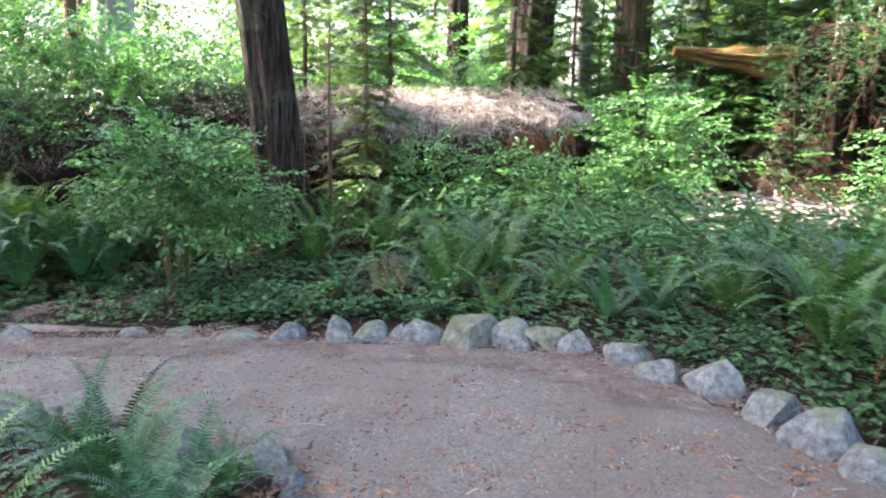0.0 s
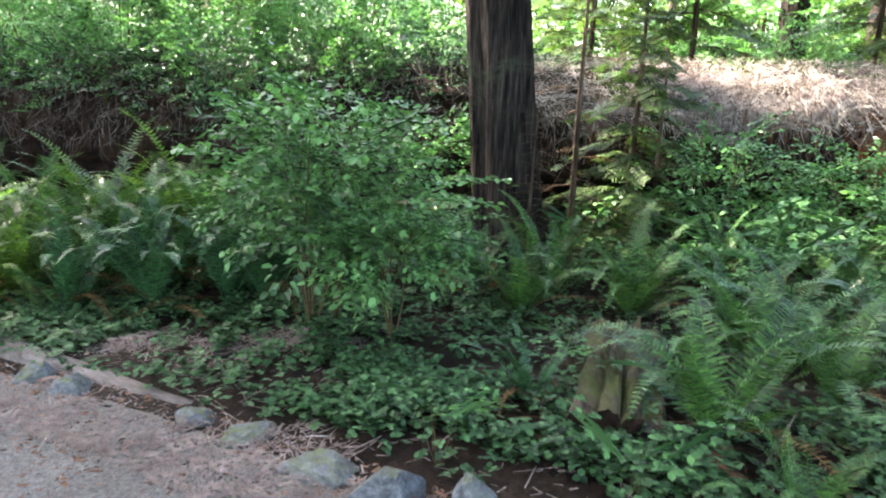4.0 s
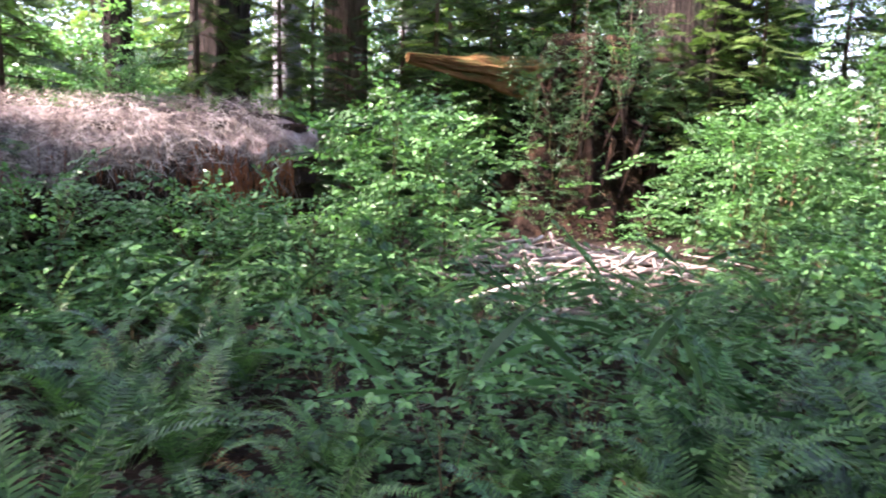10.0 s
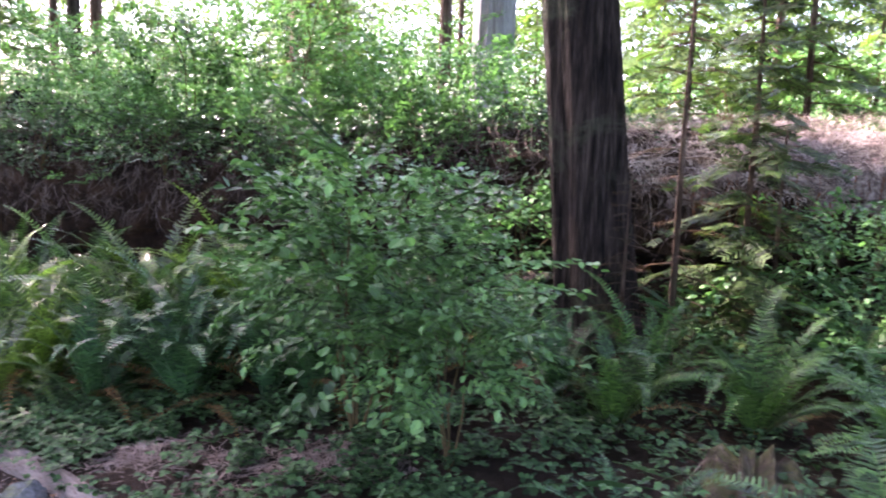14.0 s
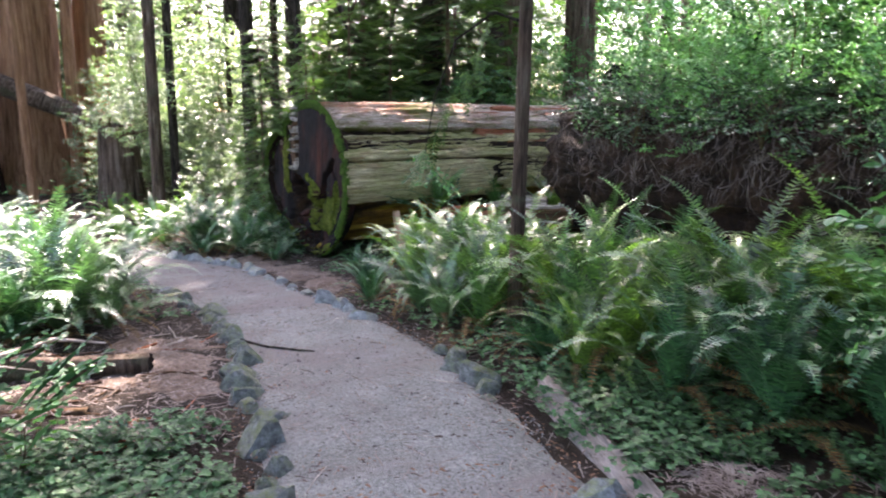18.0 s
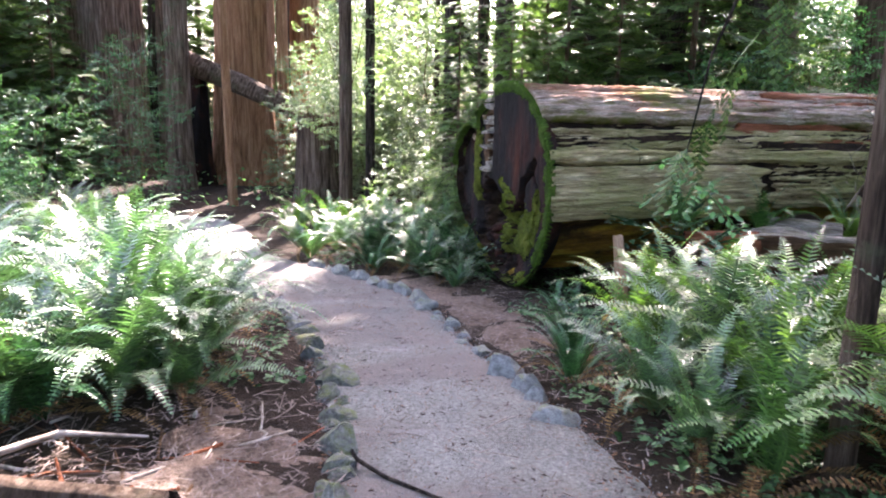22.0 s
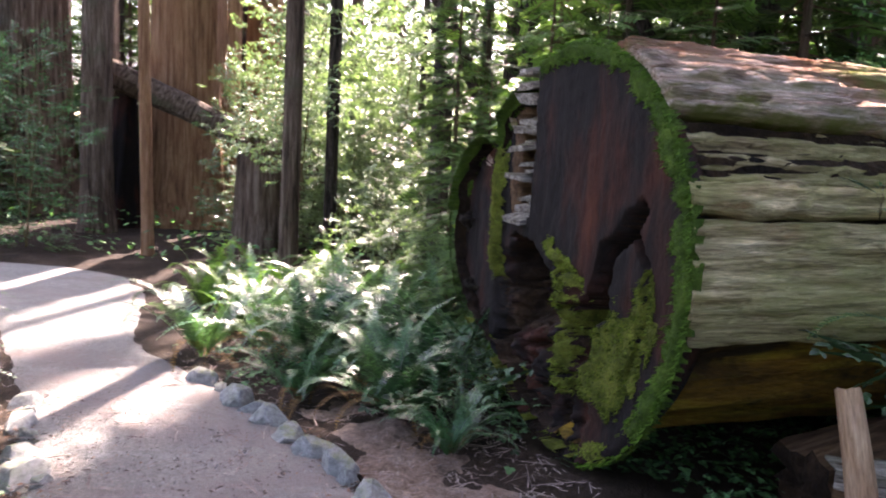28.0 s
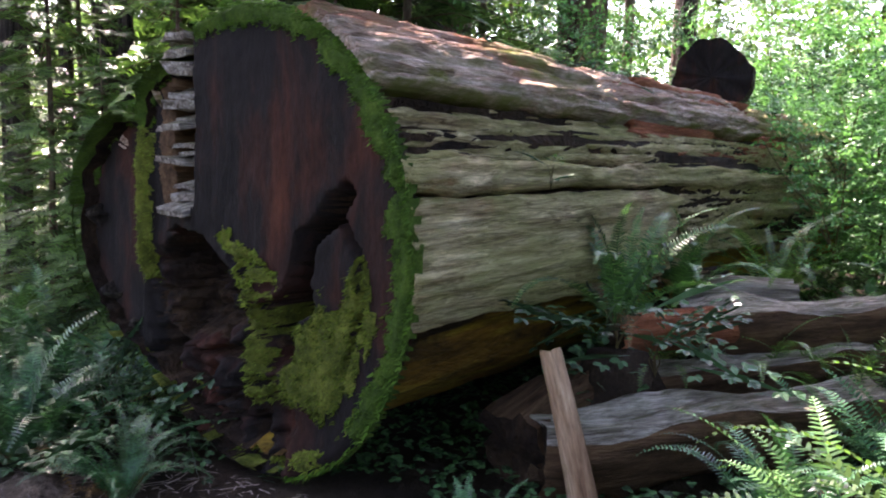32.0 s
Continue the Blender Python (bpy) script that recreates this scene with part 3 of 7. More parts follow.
TREES += [
    (-23.4, -1.8, 0.62, M_BARK, "brown redwood trunk beside a huge one", (0, 0)),
    (-25.6, -0.55, 1.75, M_BARK_RED, "huge reddish redwood trunk with stripped base", (0.01, 0)),
    (-20.3, 0.25, 0.21, M_BARK_RED, "thin reddish trunk beside the path", (-0.02, -0.03)),
    (-25.0, 0.62, 0.35, M_BARK_RED, "slender trunk behind the huge redwood", (0, 0)),
    (-28.2, -3.5, 0.8, M_BARK, "fluted brown trunk in the dark grove", (0, 0)),
    (-31.0, -4.5, 1.2, M_BARK_DARK, "dark trunk far back in the grove", (0, 0)),
    (-31.5, -1.6, 1.2, M_BARK_DARK, "dark trunk behind the huge redwood", (0, 0)),
    (-30.0, 1.9, 0.7, M_BARK, "brown trunk far back in sunlit brush", (0, 0)),
    (-26.6, 1.04, 0.95, M_BARK_RED, "brown redwood trunk behind a broken stump", (0, 0)),
    (-27.5, 0.35, 0.3, M_BARK_DARK, "thin dark trunk behind the leaning log", (0, 0)),
    (-33.0, 2.9, 0.5, M_BARK, "brown trunk in hazy sunlit woods", (0.01, 0)),
    (-34.0, 4.2, 0.7, M_BARK, "brown trunk far off in sunlit woods", (0, 0)),
    (-36.0, 0.6, 0.9, M_BARK, "broad brown trunk far off in the grove", (0, 0)),
    (-31.0, 5.4, 0.4, M_BARK_DARK, "slender dark trunk far off in the brush", (0.02, 0)),
    (-16.9, 3.1, 0.25, M_BARK, "thin dark trunk at the bend of the path", (0.01, 0)),
    (-19.2, 3.4, 0.21, M_BARK_DARK, "very thin dark trunk in sunlit brush", (0, 0)),
    (-16.6, 8.8, 0.5, M_BARK_DARK, "dark trunk in conifer shade", (0, 0)),
    (-17.2, 14.5, 0.2, M_BARK, "thin trunk above bright brush", (0, 0)),
    (-16.6, 15.2, 0.32, M_BARK, "slender trunk above bright brush", (0, 0)),
    (-18.0, 10.8, 0.5, M_BARK_DARK, "dark trunk behind green brush", (0, 0)),
    (-17.3, 5.9, 0.3, M_BARK_DARK, "mossy thin trunk in conifer shade", (0, 0)),
]
HIGH_UP = {(-15.6, 11.8): (23.0, 0.12), (-33.0, 2.9): (22.5, 0.16), (-34.0, 4.2): (22.5, 0.16), (-36.0, 0.6): (22.5, 0.16), (-31.0, 5.4): (22.5, 0.14), (-27.5, 0.35): (22.5, 0.14), (-26.6, 1.04): (20.0, 0.3), (-18.0, 10.8): (23.0, 0.12), (-18.6, 11.6): (23.0, 0.12), (-1.7, 8.45): (13.0, 1.0), (-16.6, 8.8): (18.0, 0.4), (-16.9, 3.1): (17.5, 1.0), (-17.3, 5.9): (18.0, 0.4), (1.6, 15.6): (15.0, 0.7), (8.9, 13.6): (13.0, 0.9), (4.2, 17.2): (15.0, 0.7)}  # where an unseen crown begins, and its size, both set to place shade
for k, (x, y, d, bark, label, lean) in enumerate(TREES):
    up, size = HIGH_UP.get((x, y), (18.0, 0.4) if x < -19 or y < 4 or y > 10 else (11.0, 0.9) if d > 0.4 else (8.5, 0.35))
    tall = 26 if d > 0.4 or up > 12 else 13
    tree(x, y, d, tall, bark, label, k, up, size, lean, 0.4 if d > 0.4 else 0.15, 64 if d > 0.5 else 24, HIGH, 0.13 if d > 0.5 else 0.08)
stump = thing("stump", "broken fluted redwood stump under a leaning log", "stump", pose(-20.5, 2.12, ground_z(-20.5, 2.12)))
STUMP_TOP = 1.22 - ground_z(-20.5, 2.12)
part("trunk", tube_mesh("trunk", [(0, 0, -0.2), (0, 0, 0.25), (0.01, 0, 0.8), (0.02, 0.01, STUMP_TOP - 0.25), (0.02, 0.02, STUMP_TOP - 0.05)], [0.62, 0.53, 0.48, 0.44, 0.41], M_BARK, 40, 61, 0.14), stump)
for k in range(11):
    a = k * 0.571
    part("splinter", tube_mesh("splinter", [(0.38 * math.cos(a), 0.38 * math.sin(a), STUMP_TOP - 0.4), (0.36 * math.cos(a), 0.36 * math.sin(a), STUMP_TOP + 0.07 + 0.13 * math.sin(k * 2.3))], [0.085, 0.014], M_BARK, 5), stump)
burnt = thing("stump", "burnt black hollow trunk base beside a huge redwood", "stump", pose(-24.5, -1.75, ground_z(-24.5, -1.75)))
part("trunk", trunk_mesh("trunk", 0.95, 3.2, M_FACE, 62, 0.3, (0, 0.05), 48, 0.2), burnt)
for label, pts, radii in (("leaning mossy dark trunk in sunlit woods", [(-21.3, 6.5, -1.0), (-20.95, 5.85, 2.1), (-20.5, 4.95, 3.85), (-20.3, 4.5, 5.2), (-20.3, 4.2, 7.5)], [0.16, 0.14, 0.12, 0.1, 0.05]),
                          ("thin arching dark limb in conifer shade", [(-16.3, 8.6, -0.9), (-16.1, 7.9, 1.2), (-16.0, 7.35, 2.35), (-16.0, 6.8, 3.2), (-16.1, 6.2, 4.6)], [0.1, 0.085, 0.075, 0.06, 0.03])):
    lean_tree = thing("tree", label, "tree", Matrix.Translation(pts[0]))
    rel = [Vector(p) - Vector(pts[0]) for p in pts]
    part("trunk", tube_mesh("trunk", rel, radii, M_BARK_DARK, 14, 5, 0.25), lean_tree)
    for k in (2, 3):
        part("limb", tube_mesh("limb", [rel[k], rel[k] + Vector((0.1, 0.35, 0.75)), rel[k] + Vector((0.1, 0.55, 1.7))], [radii[k] * 0.6, radii[k] * 0.4, 0.015], M_BARK_DARK, 8), lean_tree)
# its crown is added above the view to shade the ferns below
pole = tree(-6.33, 6.2, 0.125, 11.0, M_BARK, "thin brown sapling trunk among ferns beside the path", 77, 5.6, 0.5, (0.02, 0.008), 0.2, 14)
# trees added beside and behind the walk so their crowns shade the near ground
for k, (x, y, cz, cs) in enumerate([(-20.5, 9.7, 7.5, 0.5), (-18.8, 8.0, 15, 0.78), (-17.6, 5.0, 17, 0.8), (-16.0, 5.85, 11.5, 0.42), (-18.0, 5.6, 11.5, 0.42), (-20.0, 5.85, 11.5, 0.38), (-22.0, 5.35, 11.5, 0.36), (-23.4, 4.9, 11.5, 0.24), (-15.4, 13.8, 16.5, 0.45), (5.5, 1.5, 9, 1.55), (-10.0, -6.5, 10.5, 1.0), (4.0, -6.0, 11, 1.2), (-3.2, 0.2, 10.5, 1.5), (0.4, -2.6, 11, 1.45)]):
    tree(x, y, 0.15 if cs < 0.45 else 0.3, 30, M_BARK_DARK, "tall dark trunk added for its shading crown", 100 + k, cz, cs, (0, 0), 0.3, 24)


# ---- fallen logs ----
LOG = pose(-11.346, 5.204, 0.55, 0, 0, 17.4)
LOG_LEN = 7.5


def log_radius(w):
    """The outline of the sawn log at the angle w: an egg that narrows to one side."""
    c, s = math.cos(w), math.sin(w)
    deg = math.degrees(w) % 360
    dent = 0.06 * math.exp(-((deg - 135) / 30) ** 2) + 0.17 * math.exp(-((deg - 137) / 6) ** 2) + 0.07 * math.exp(-((deg - 235) / 28) ** 2)
    return (1 - 0.065 * math.cos(3 * w) + 0.02 * c) / math.sqrt((c / (1.33 if c > 0 else 1.29)) ** 2 + (s / 1.02) ** 2) - dent


def on_log(w, y, r):
    """A point of the log: its axis runs askew to the sawn face."""
    r *= 1 - 0.006 * y
    return (r * math.cos(w) + 0.055 * y, y, r * math.sin(w))


log = thing("sawn_log", "huge fallen redwood log with mossy sawn end", "log", LOG)
NA, NY = 200, 50
v, f, idx = [], [], []
for j in range(NY):
    y = 0.02 + LOG_LEN * (j / (NY - 1)) ** 1.1
    for k in range(NA):
        w = 2 * math.pi * k / NA
        under = 0.1 * max(0.0, min(1.0, (-11 - math.degrees(math.remainder(w, 6.2832))) / 4)) if w > 4.7 else 0
        v.append(on_log(w, max(y, 0.3) if 1.64 < w < 1.92 else y, log_radius(w) - 0.085 - under * min(1, y * 4) + 0.05 * fbm(w * 7, y * 0.5, 1) + 0.03 * fbm(w * 22, y * 0.8, 7)))
for j in range(NY - 1):
    for k in range(NA):
        f.append((j * NA + k, (j + 1) * NA + k, (j + 1) * NA + (k + 1) % NA, j * NA + (k + 1) % NA))
        deg = 360 * k / NA
        idx.append(1 if 285 < deg < 352 else 0)
f.append(tuple((NY - 1) * NA + k for k in range(NA)))
idx.append(0)
part("heartwood", raw_mesh("heartwood", v, f, [M_ROT, M_YELLOW], True, idx), log, None, "dark and yellow-stained wood below the split sapwood")


def slab(a0, a1, y0, y1, lift, thick, mat, seed, label, rough=1.0, carve=1.0):
    """A long shell of split wood on the log between two angles, with ragged edges."""
    na, ny = max(5, int((a1 - a0) / 0.7)), int((y1 - y0) / 0.06) + 2
    outer, inner = [], []
    for j in range(ny):
        t = j / (ny - 1)
        for k in range(na):
            u = k / (na - 1)
            y = y0 + (y1 - y0) * t
            if y0 > 0.1 or t > 0:
                y += (0.28 * fbm(u * 6 + seed, seed * 1.7, 3)) * (t if y0 < 0.1 else (2 * t - 1) * 0.6)
            lo = a0 + rough * 2.6 * fbm(y * 1.1, seed, 1) + rough * 0.9 * fbm(y * 5, seed, 2)
            hi = a1 + rough * 2.6 * fbm(y * 1.1, seed + 9, 1) + rough * 0.9 * fbm(y * 5, seed + 9, 2)
            w = radians(lo + (hi - lo) * u)
            edge = 0.025 * (1 - min(1, 8 * min(u, 1 - u)))
            lines = carve * sum(d * max(0.0, 1 - abs(fbm(w * q, y * 0.22, seed + q)) / 0.09) for q, d in ((9, 0.06), (19, 0.032), (40, 0.012)))
            r = log_radius(w) + lift - edge - lines + 0.035 * fbm(w * 9, y * 0.6, seed) + 0.016 * fbm(w * 34, y * 1.1, seed + 4) + 0.009 * fbm(w * 70, y * 4.0, seed + 8)
            outer.append(on_log(w, max(0.0, y) if y0 < 0.1 else y, r))
            inner.append(on_log(w, max(0.0, y) if y0 < 0.1 else y, r - thick))
    n = len(outer)
    ff = []
    for j in range(ny - 1):
        for k in range(na - 1):
            q = (j * na + k, (j + 1) * na + k, (j + 1) * na + k + 1, j * na + k + 1)
            ff += [q, tuple(n + a for a in reversed(q))]
    ring = [k for k in range(na)] + [j * na + na - 1 for j in range(1, ny)] + [(ny - 1) * na + k for k in range(na - 2, -1, -1)] + [j * na for j in range(ny - 2, 0, -1)]
    for a, b in zip(ring, ring[1:] + ring[:1]):
        ff.append((a, b, n + b, n + a))
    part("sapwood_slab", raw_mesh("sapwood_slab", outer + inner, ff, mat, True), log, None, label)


slab(57, 95, 0, 7.4, -0.01, 0.09, M_TOPWOOD, 1, "pinkish-brown weathered top of the log")
slab(93, 114, 0.34, 7.4, -0.03, 0.07, M_TOPWOOD, 31, "brown weathered back of the log")
slab(111, 158, 0.14, 7.4, -0.075, 0.06, M_TOPWOOD, 2, "brown weathered shoulder of the log")
slab(34, 58.5, 0, 4.4, 0.055, 0.15, M_TOPWOOD, 3, "overhanging split sapwood with moss")
slab(37, 58, 4.5, 7.4, 0.0, 0.1, M_LOGWOOD, 4, "mossy split sapwood")
slab(20, 33, 0, 4.9, -0.055, 0.08, M_LOGWOOD, 5, "grey-green split sapwood")
slab(13.5, 19.5, 0, 3.9, 0.01, 0.09, M_LOGWOOD, 6, "narrow pale ledge of split sapwood", 0.6, 0.6)
slab(29, 35.5, 2.2, 5.2, -0.05, 0.06, M_REDWOOD, 7, "raw reddish wood where bark has split off")
slab(24, 29, 2.7, 6.0, -0.06, 0.05, M_REDWOOD, 17, "raw reddish wood where bark has split off")
slab(-11.5, 12.5, 0, 2.3, 0.015, 0.1, M_LOGWOOD, 8, "broad flat slab of grey-green sapwood", 0.6, 0.35)
slab(-9, 19, 2.5, 7.4, -0.04, 0.08, M_LOGWOOD, 9, "grey split sapwood with long cracks")
slab(20, 36, 5.2, 7.4, -0.03, 0.08, M_LOGWOOD, 10, "mossy split sapwood")
slab(45, 49.5, 2.3, 4.5, 0.06, 0.07, M_REDWOOD, 33, "reddish rib of rotten wood", 0.5)
slab(50.5, 54, 2.6, 4.9, 0.065, 0.07, M_REDWOOD, 34, "reddish rib of rotten wood", 0.5)
slab(158, 215, 0.14, 7.0, -0.06, 0.08, M_BARK_DARK, 11, "dark bark along the left side of the log")


def ramp01(v):
    return max(0.0, min(1.0, v))


def near_line(x, z, line):
    """The distance of a place on the sawn face to a bent line."""
    best = 9.0
    for (x0, z0), (x1, z1) in zip(line, line[1:]):
        t = ramp01(((x - x0) * (x1 - x0) + (z - z0) * (z1 - z0)) / ((x1 - x0) ** 2 + (z1 - z0) ** 2))
        best = min(best, math.hypot(x - x0 - t * (x1 - x0), z - z0 - t * (z1 - z0)))
    return best


HOLLOW = ((0.92, 0.27), (0.7, 0.04), (0.63, -0.2), (0.5, -0.34))
SPLIT = ((0.86, 0.22), (1.0, 0.02), (1.01, -0.2), (0.93, -0.45))
RIDGE = ((0.16, 0.0), (0.34, -0.1), (0.44, -0.26), (0.36, -0.42), (0.4, -0.62))


def in_slot(x, z):
    return ramp01((0.12 - abs(x + 0.21)) / 0.015) * ramp01((z - 0.1 - 0.5 * max(0.0, x + 0.2)) / 0.04)


def face_depth(x, z):
    """How far the sawn face lies behind the plane of the cut: a saw slot above, rotten hollows below."""
    d = 0.016 * fbm(x * 3, z * 3) + 0.006 * fbm(x * 14, z * 4, 4) + 0.34 * in_slot(x, z)
    if x < -0.33:
        d += 0.07 + 0.05 * ramp01((-0.66 - x) / 0.08) - 0.06 * ramp01(1 - abs(x + 0.6 + 0.04 * fbm(z * 5, 7)) / 0.07) * ramp01((0.6 - z) / 0.1) * ramp01((z + 0.26) / 0.1)
    low = ramp01((-0.06 - z + 0.14 * fbm(x * 2.3, 3)) / 0.1) * ramp01((0.6 - x + 0.15 * fbm(z * 3, 9)) / 0.08) * ramp01((x + 0.62 + 0.1 * fbm(z * 4, 5)) / 0.1)
    hole = max(0.0, fbm(x * 2.4 + 3.1, z * 2.4 + 1.2, 8, 5) + 0.08)
    shelf = abs(fbm(x * 1.4, z * 5.5, 13))
    d += low * (0.07 + 0.4 * hole + 0.16 * max(0.0, 1 - shelf / 0.09) + 0.07 * fbm(x * 6, z * 6, 3) + 0.04 * fbm(x * 17, z * 17, 6))
    cave = 1 - ((x + 0.18) / (0.28 + 0.07 * fbm(z * 7, 1))) ** 2 - ((z + 0.13) / (0.17 + 0.05 * fbm(x * 7, 2))) ** 2
    d += 0.5 * ramp01(3 * cave)
    gap = near_line(x, z, HOLLOW)
    d += 0.42 * ramp01((0.075 * ramp01((0.5 - z) / 0.7) + 0.035 * fbm(x * 7, z * 7, 4) - gap) / 0.03 + 0.6)
    d += 0.12 * ramp01((0.02 + 0.012 * fbm(x * 9, z * 9, 2) - near_line(x, z, SPLIT)) / 0.012)
    d -= 0.14 * ramp01(1 - near_line(x, z, RIDGE) / 0.13) * (1 + 0.9 * fbm(x * 8, z * 8, 17)) * low
    return d


v, f = [], []
NR, NK = 110, 280
for i in range(NR + 1):
    for k in range(NK):
        w = 2 * math.pi * k / NK
        r = log_radius(w) * i / NR
        x, z = r * math.cos(w), r * math.sin(w)
        rim = max(0.0, (i / NR - 0.97) / 0.03) * (1 - in_slot(x, z)) * ramp01((x + 0.36) / 0.05)
        v.append((x, face_depth(x, z) * (1 - rim) - 0.012 + 0.02 * rim, z))
for k in range(NK):
    w = 2 * math.pi * k / NK
    r = log_radius(w) * 0.9
    v.append((r * math.cos(w), 0.22 + 0.2 * in_slot(r * math.cos(w), r * math.sin(w)), r * math.sin(w)))
for i in range(NR + 1):
    for k in range(NK):
        f.append((i * NK + k, i * NK + (k + 1) % NK, (i + 1) * NK + (k + 1) % NK, (i + 1) * NK + k))
idx = []
for q in f:
    x, z = sum(v[a][0] for a in q) / 4, sum(v[a][2] for a in q) / 4
    idx.append(2 if -0.47 + 0.06 * fbm(z * 5, 3) < x < -0.08 and z > 0.08 and (x < -0.32 or in_slot(x, z) > 0) else 1 if face_depth(x, z) > 0.13 and z < 0.25 and x > -0.62 else 0)
part("sawn_face", raw_mesh("sawn_face", v, f, [M_FACE, M_ROT, M_ROTSIDE], True, idx), log, None, "dark charred sawn end with rotten hollows")


def moss_patch(name, inside, label, lift=0.012, mat=None, n=210):
    """A cushion of moss over the sawn face where inside(x, z) is above 0."""
    vv, ff, ids = [], [], {}
    step = 2.7 / n

    def at(i, j):
        if (i, j) not in ids:
            x, z = -1.35 + i * step, -1.25 + j * step
            ids[i, j] = len(vv)
            over = max(0.0, math.hypot(x, z) - log_radius(math.atan2(z, x)) + 0.03)
            vv.append((x, face_depth(x, z) * (over == 0) - 0.012 + 1.1 * over - lift * (0.2 + min(1.0, 6 * max(0.0, inside(x, z)))) * (1 + 0.8 * fbm(x * 16, z * 16)), z))
        return ids[i, j]
    for i in range(n):
        for j in range(n):
            x, z = -1.35 + (i + 0.5) * step, -1.25 + (j + 0.5) * step
            if inside(x, z) > 0:
                ff.append((at(i, j), at(i + 1, j), at(i + 1, j + 1), at(i, j + 1)))
    return tagged(part(name, raw_mesh(name, vv, ff, mat or M_MOSS, True), log, None, label), label, kind="stuff")


def in_rim(x, z):
    w = math.atan2(z, x)
    deg = math.degrees(w)
    gap = log_radius(w) - math.hypot(x, z)
    wide = (0.085 + 0.05 * fbm(w * 5, 1) + 0.04 * fbm(w * 19, 4)) if -36 < deg < 94 or 110 < deg < 176 else 0
    return (wide - gap) if gap > -0.014 else -1


def in_low(x, z):
    q, p = x - 0.8, z + 0.4
    a = 1 - ((q - 0.45 * p) / 0.25) ** 2 - (p / 0.34) ** 2
    bare = fbm(x * 5.5, z * 3.2, 11) + 0.35 * fbm(x * 14, z * 10, 12)
    return min(0.1 * a + 0.12 * bare - 0.03, 0.09, near_line(x, z, HOLLOW) - 0.06)


def in_mid(x, z):
    return 0.06 - near_line(x, z, RIDGE) + 0.13 * fbm(x * 7, z * 7, 21)


def in_left(x, z):
    return min(0.05 - abs(x + 0.6 + 0.035 * fbm(z * 5, 16)) + 0.03 * fbm(x * 20, z * 9, 2), 0.62 - z, z + 0.27)


def in_foot(x, z):
    w = math.atan2(z, x)
    gap = log_radius(w) - math.hypot(x, z)
    return min(0.02 - abs(gap - 0.06) + 0.1 * fbm(x * 6, z * 6, 41), -0.6 - z) if gap > 0 else -1


def moss_tufts(inside, mat, n, seed, label):
    """Short blades of moss standing out of the sawn face where inside(x, z) is above 0."""
    rng = np.random.default_rng(seed)
    q = []
    while len(q) < n:
        x, z = rng.uniform(-1.35, 1.35), rng.uniform(-1.1, 1.1)
        if inside(x, z) < 0.004 - 0.02 * rng.uniform(0, 1):
            continue
        y = face_depth(x, z) - 0.02
        a, ln, w = rng.uniform(0, 6.283), rng.uniform(0.007, 0.022), rng.uniform(0.002, 0.0055)
        tip = (x + rng.normal(0, 0.5) * ln, y - ln * rng.uniform(0.4, 1.0), z - ln * rng.uniform(0.1, 0.9))
        dx, dz = math.cos(a) * w, math.sin(a) * w
        q.append([(x - dx, y + 0.012, z - dz), (x + dx, y + 0.012, z + dz), (tip[0] + dx * 0.3, tip[1], tip[2] + dz * 0.3), (tip[0] - dx * 0.3, tip[1], tip[2] - dz * 0.3)])
    tagged(part("moss_fuzz", quads_mesh("moss_fuzz", q, mat), log, None, label), kind="stuff")


moss_patch("rim_moss", in_rim, "deep green moss along the rim", 0.035, M_MOSS_GREEN)
moss_patch("moss_patch", in_low, "yellow-green moss on rotten wood", 0.02)
moss_patch("moss_patch", in_mid, "yellow-green moss on rotten wood", 0.02)
moss_patch("moss_patch", in_left, "strip of moss below the notch", 0.02)
moss_patch("moss_patch", in_foot, "thin olive moss along the foot", 0.015)
for inside, mat, n in ((in_rim, M_MOSS_TUFT, 5200), (in_low, M_MOSS_TUFT_Y, 4200), (in_mid, M_MOSS_TUFT_Y, 2000), (in_left, M_MOSS_TUFT_Y, 700), (in_foot, M_MOSS_TUFT_Y, 500)):
    moss_tufts(inside, mat, n, n, "fuzzy blades of moss")
rng = np.random.default_rng(3)
for k in range(17):
    z = 0.94 - k * 0.049 + rng.normal(0, 0.008)
    if k in (4, 9, 13):
        continue
    bm = bmesh.new()
    bmesh.ops.create_cube(bm, size=1, matrix=Matrix.LocRotScale((-0.21 + rng.normal(0, 0.008), 0.1 + rng.uniform(0, 0.09) - 0.05 * (k % 4 == 0), z), Euler((rng.normal(0.12, 0.1), rng.normal(0, 0.06), rng.normal(0, 0.08))), (0.225, 0.28, rng.uniform(0.016, 0.05))))
    bmesh.ops.subdivide_edges(bm, edges=bm.edges, cuts=3, use_grid_fill=True)
    for q in bm.verts:
        q.co += Vector((0, 0.03 * fbm(q.co.x * 14, q.co.z * 14, k), 0.014 * fbm(q.co.x * 9, q.co.y * 9, k + 5)))
    me = bpy.data.meshes.new("wood_tread")
    bm.to_mesh(me)
    bm.free()
    me.materials.append(M_PALE_GREY)
    part("wood_tread", me, log, None, "pale split wood in the saw slot")


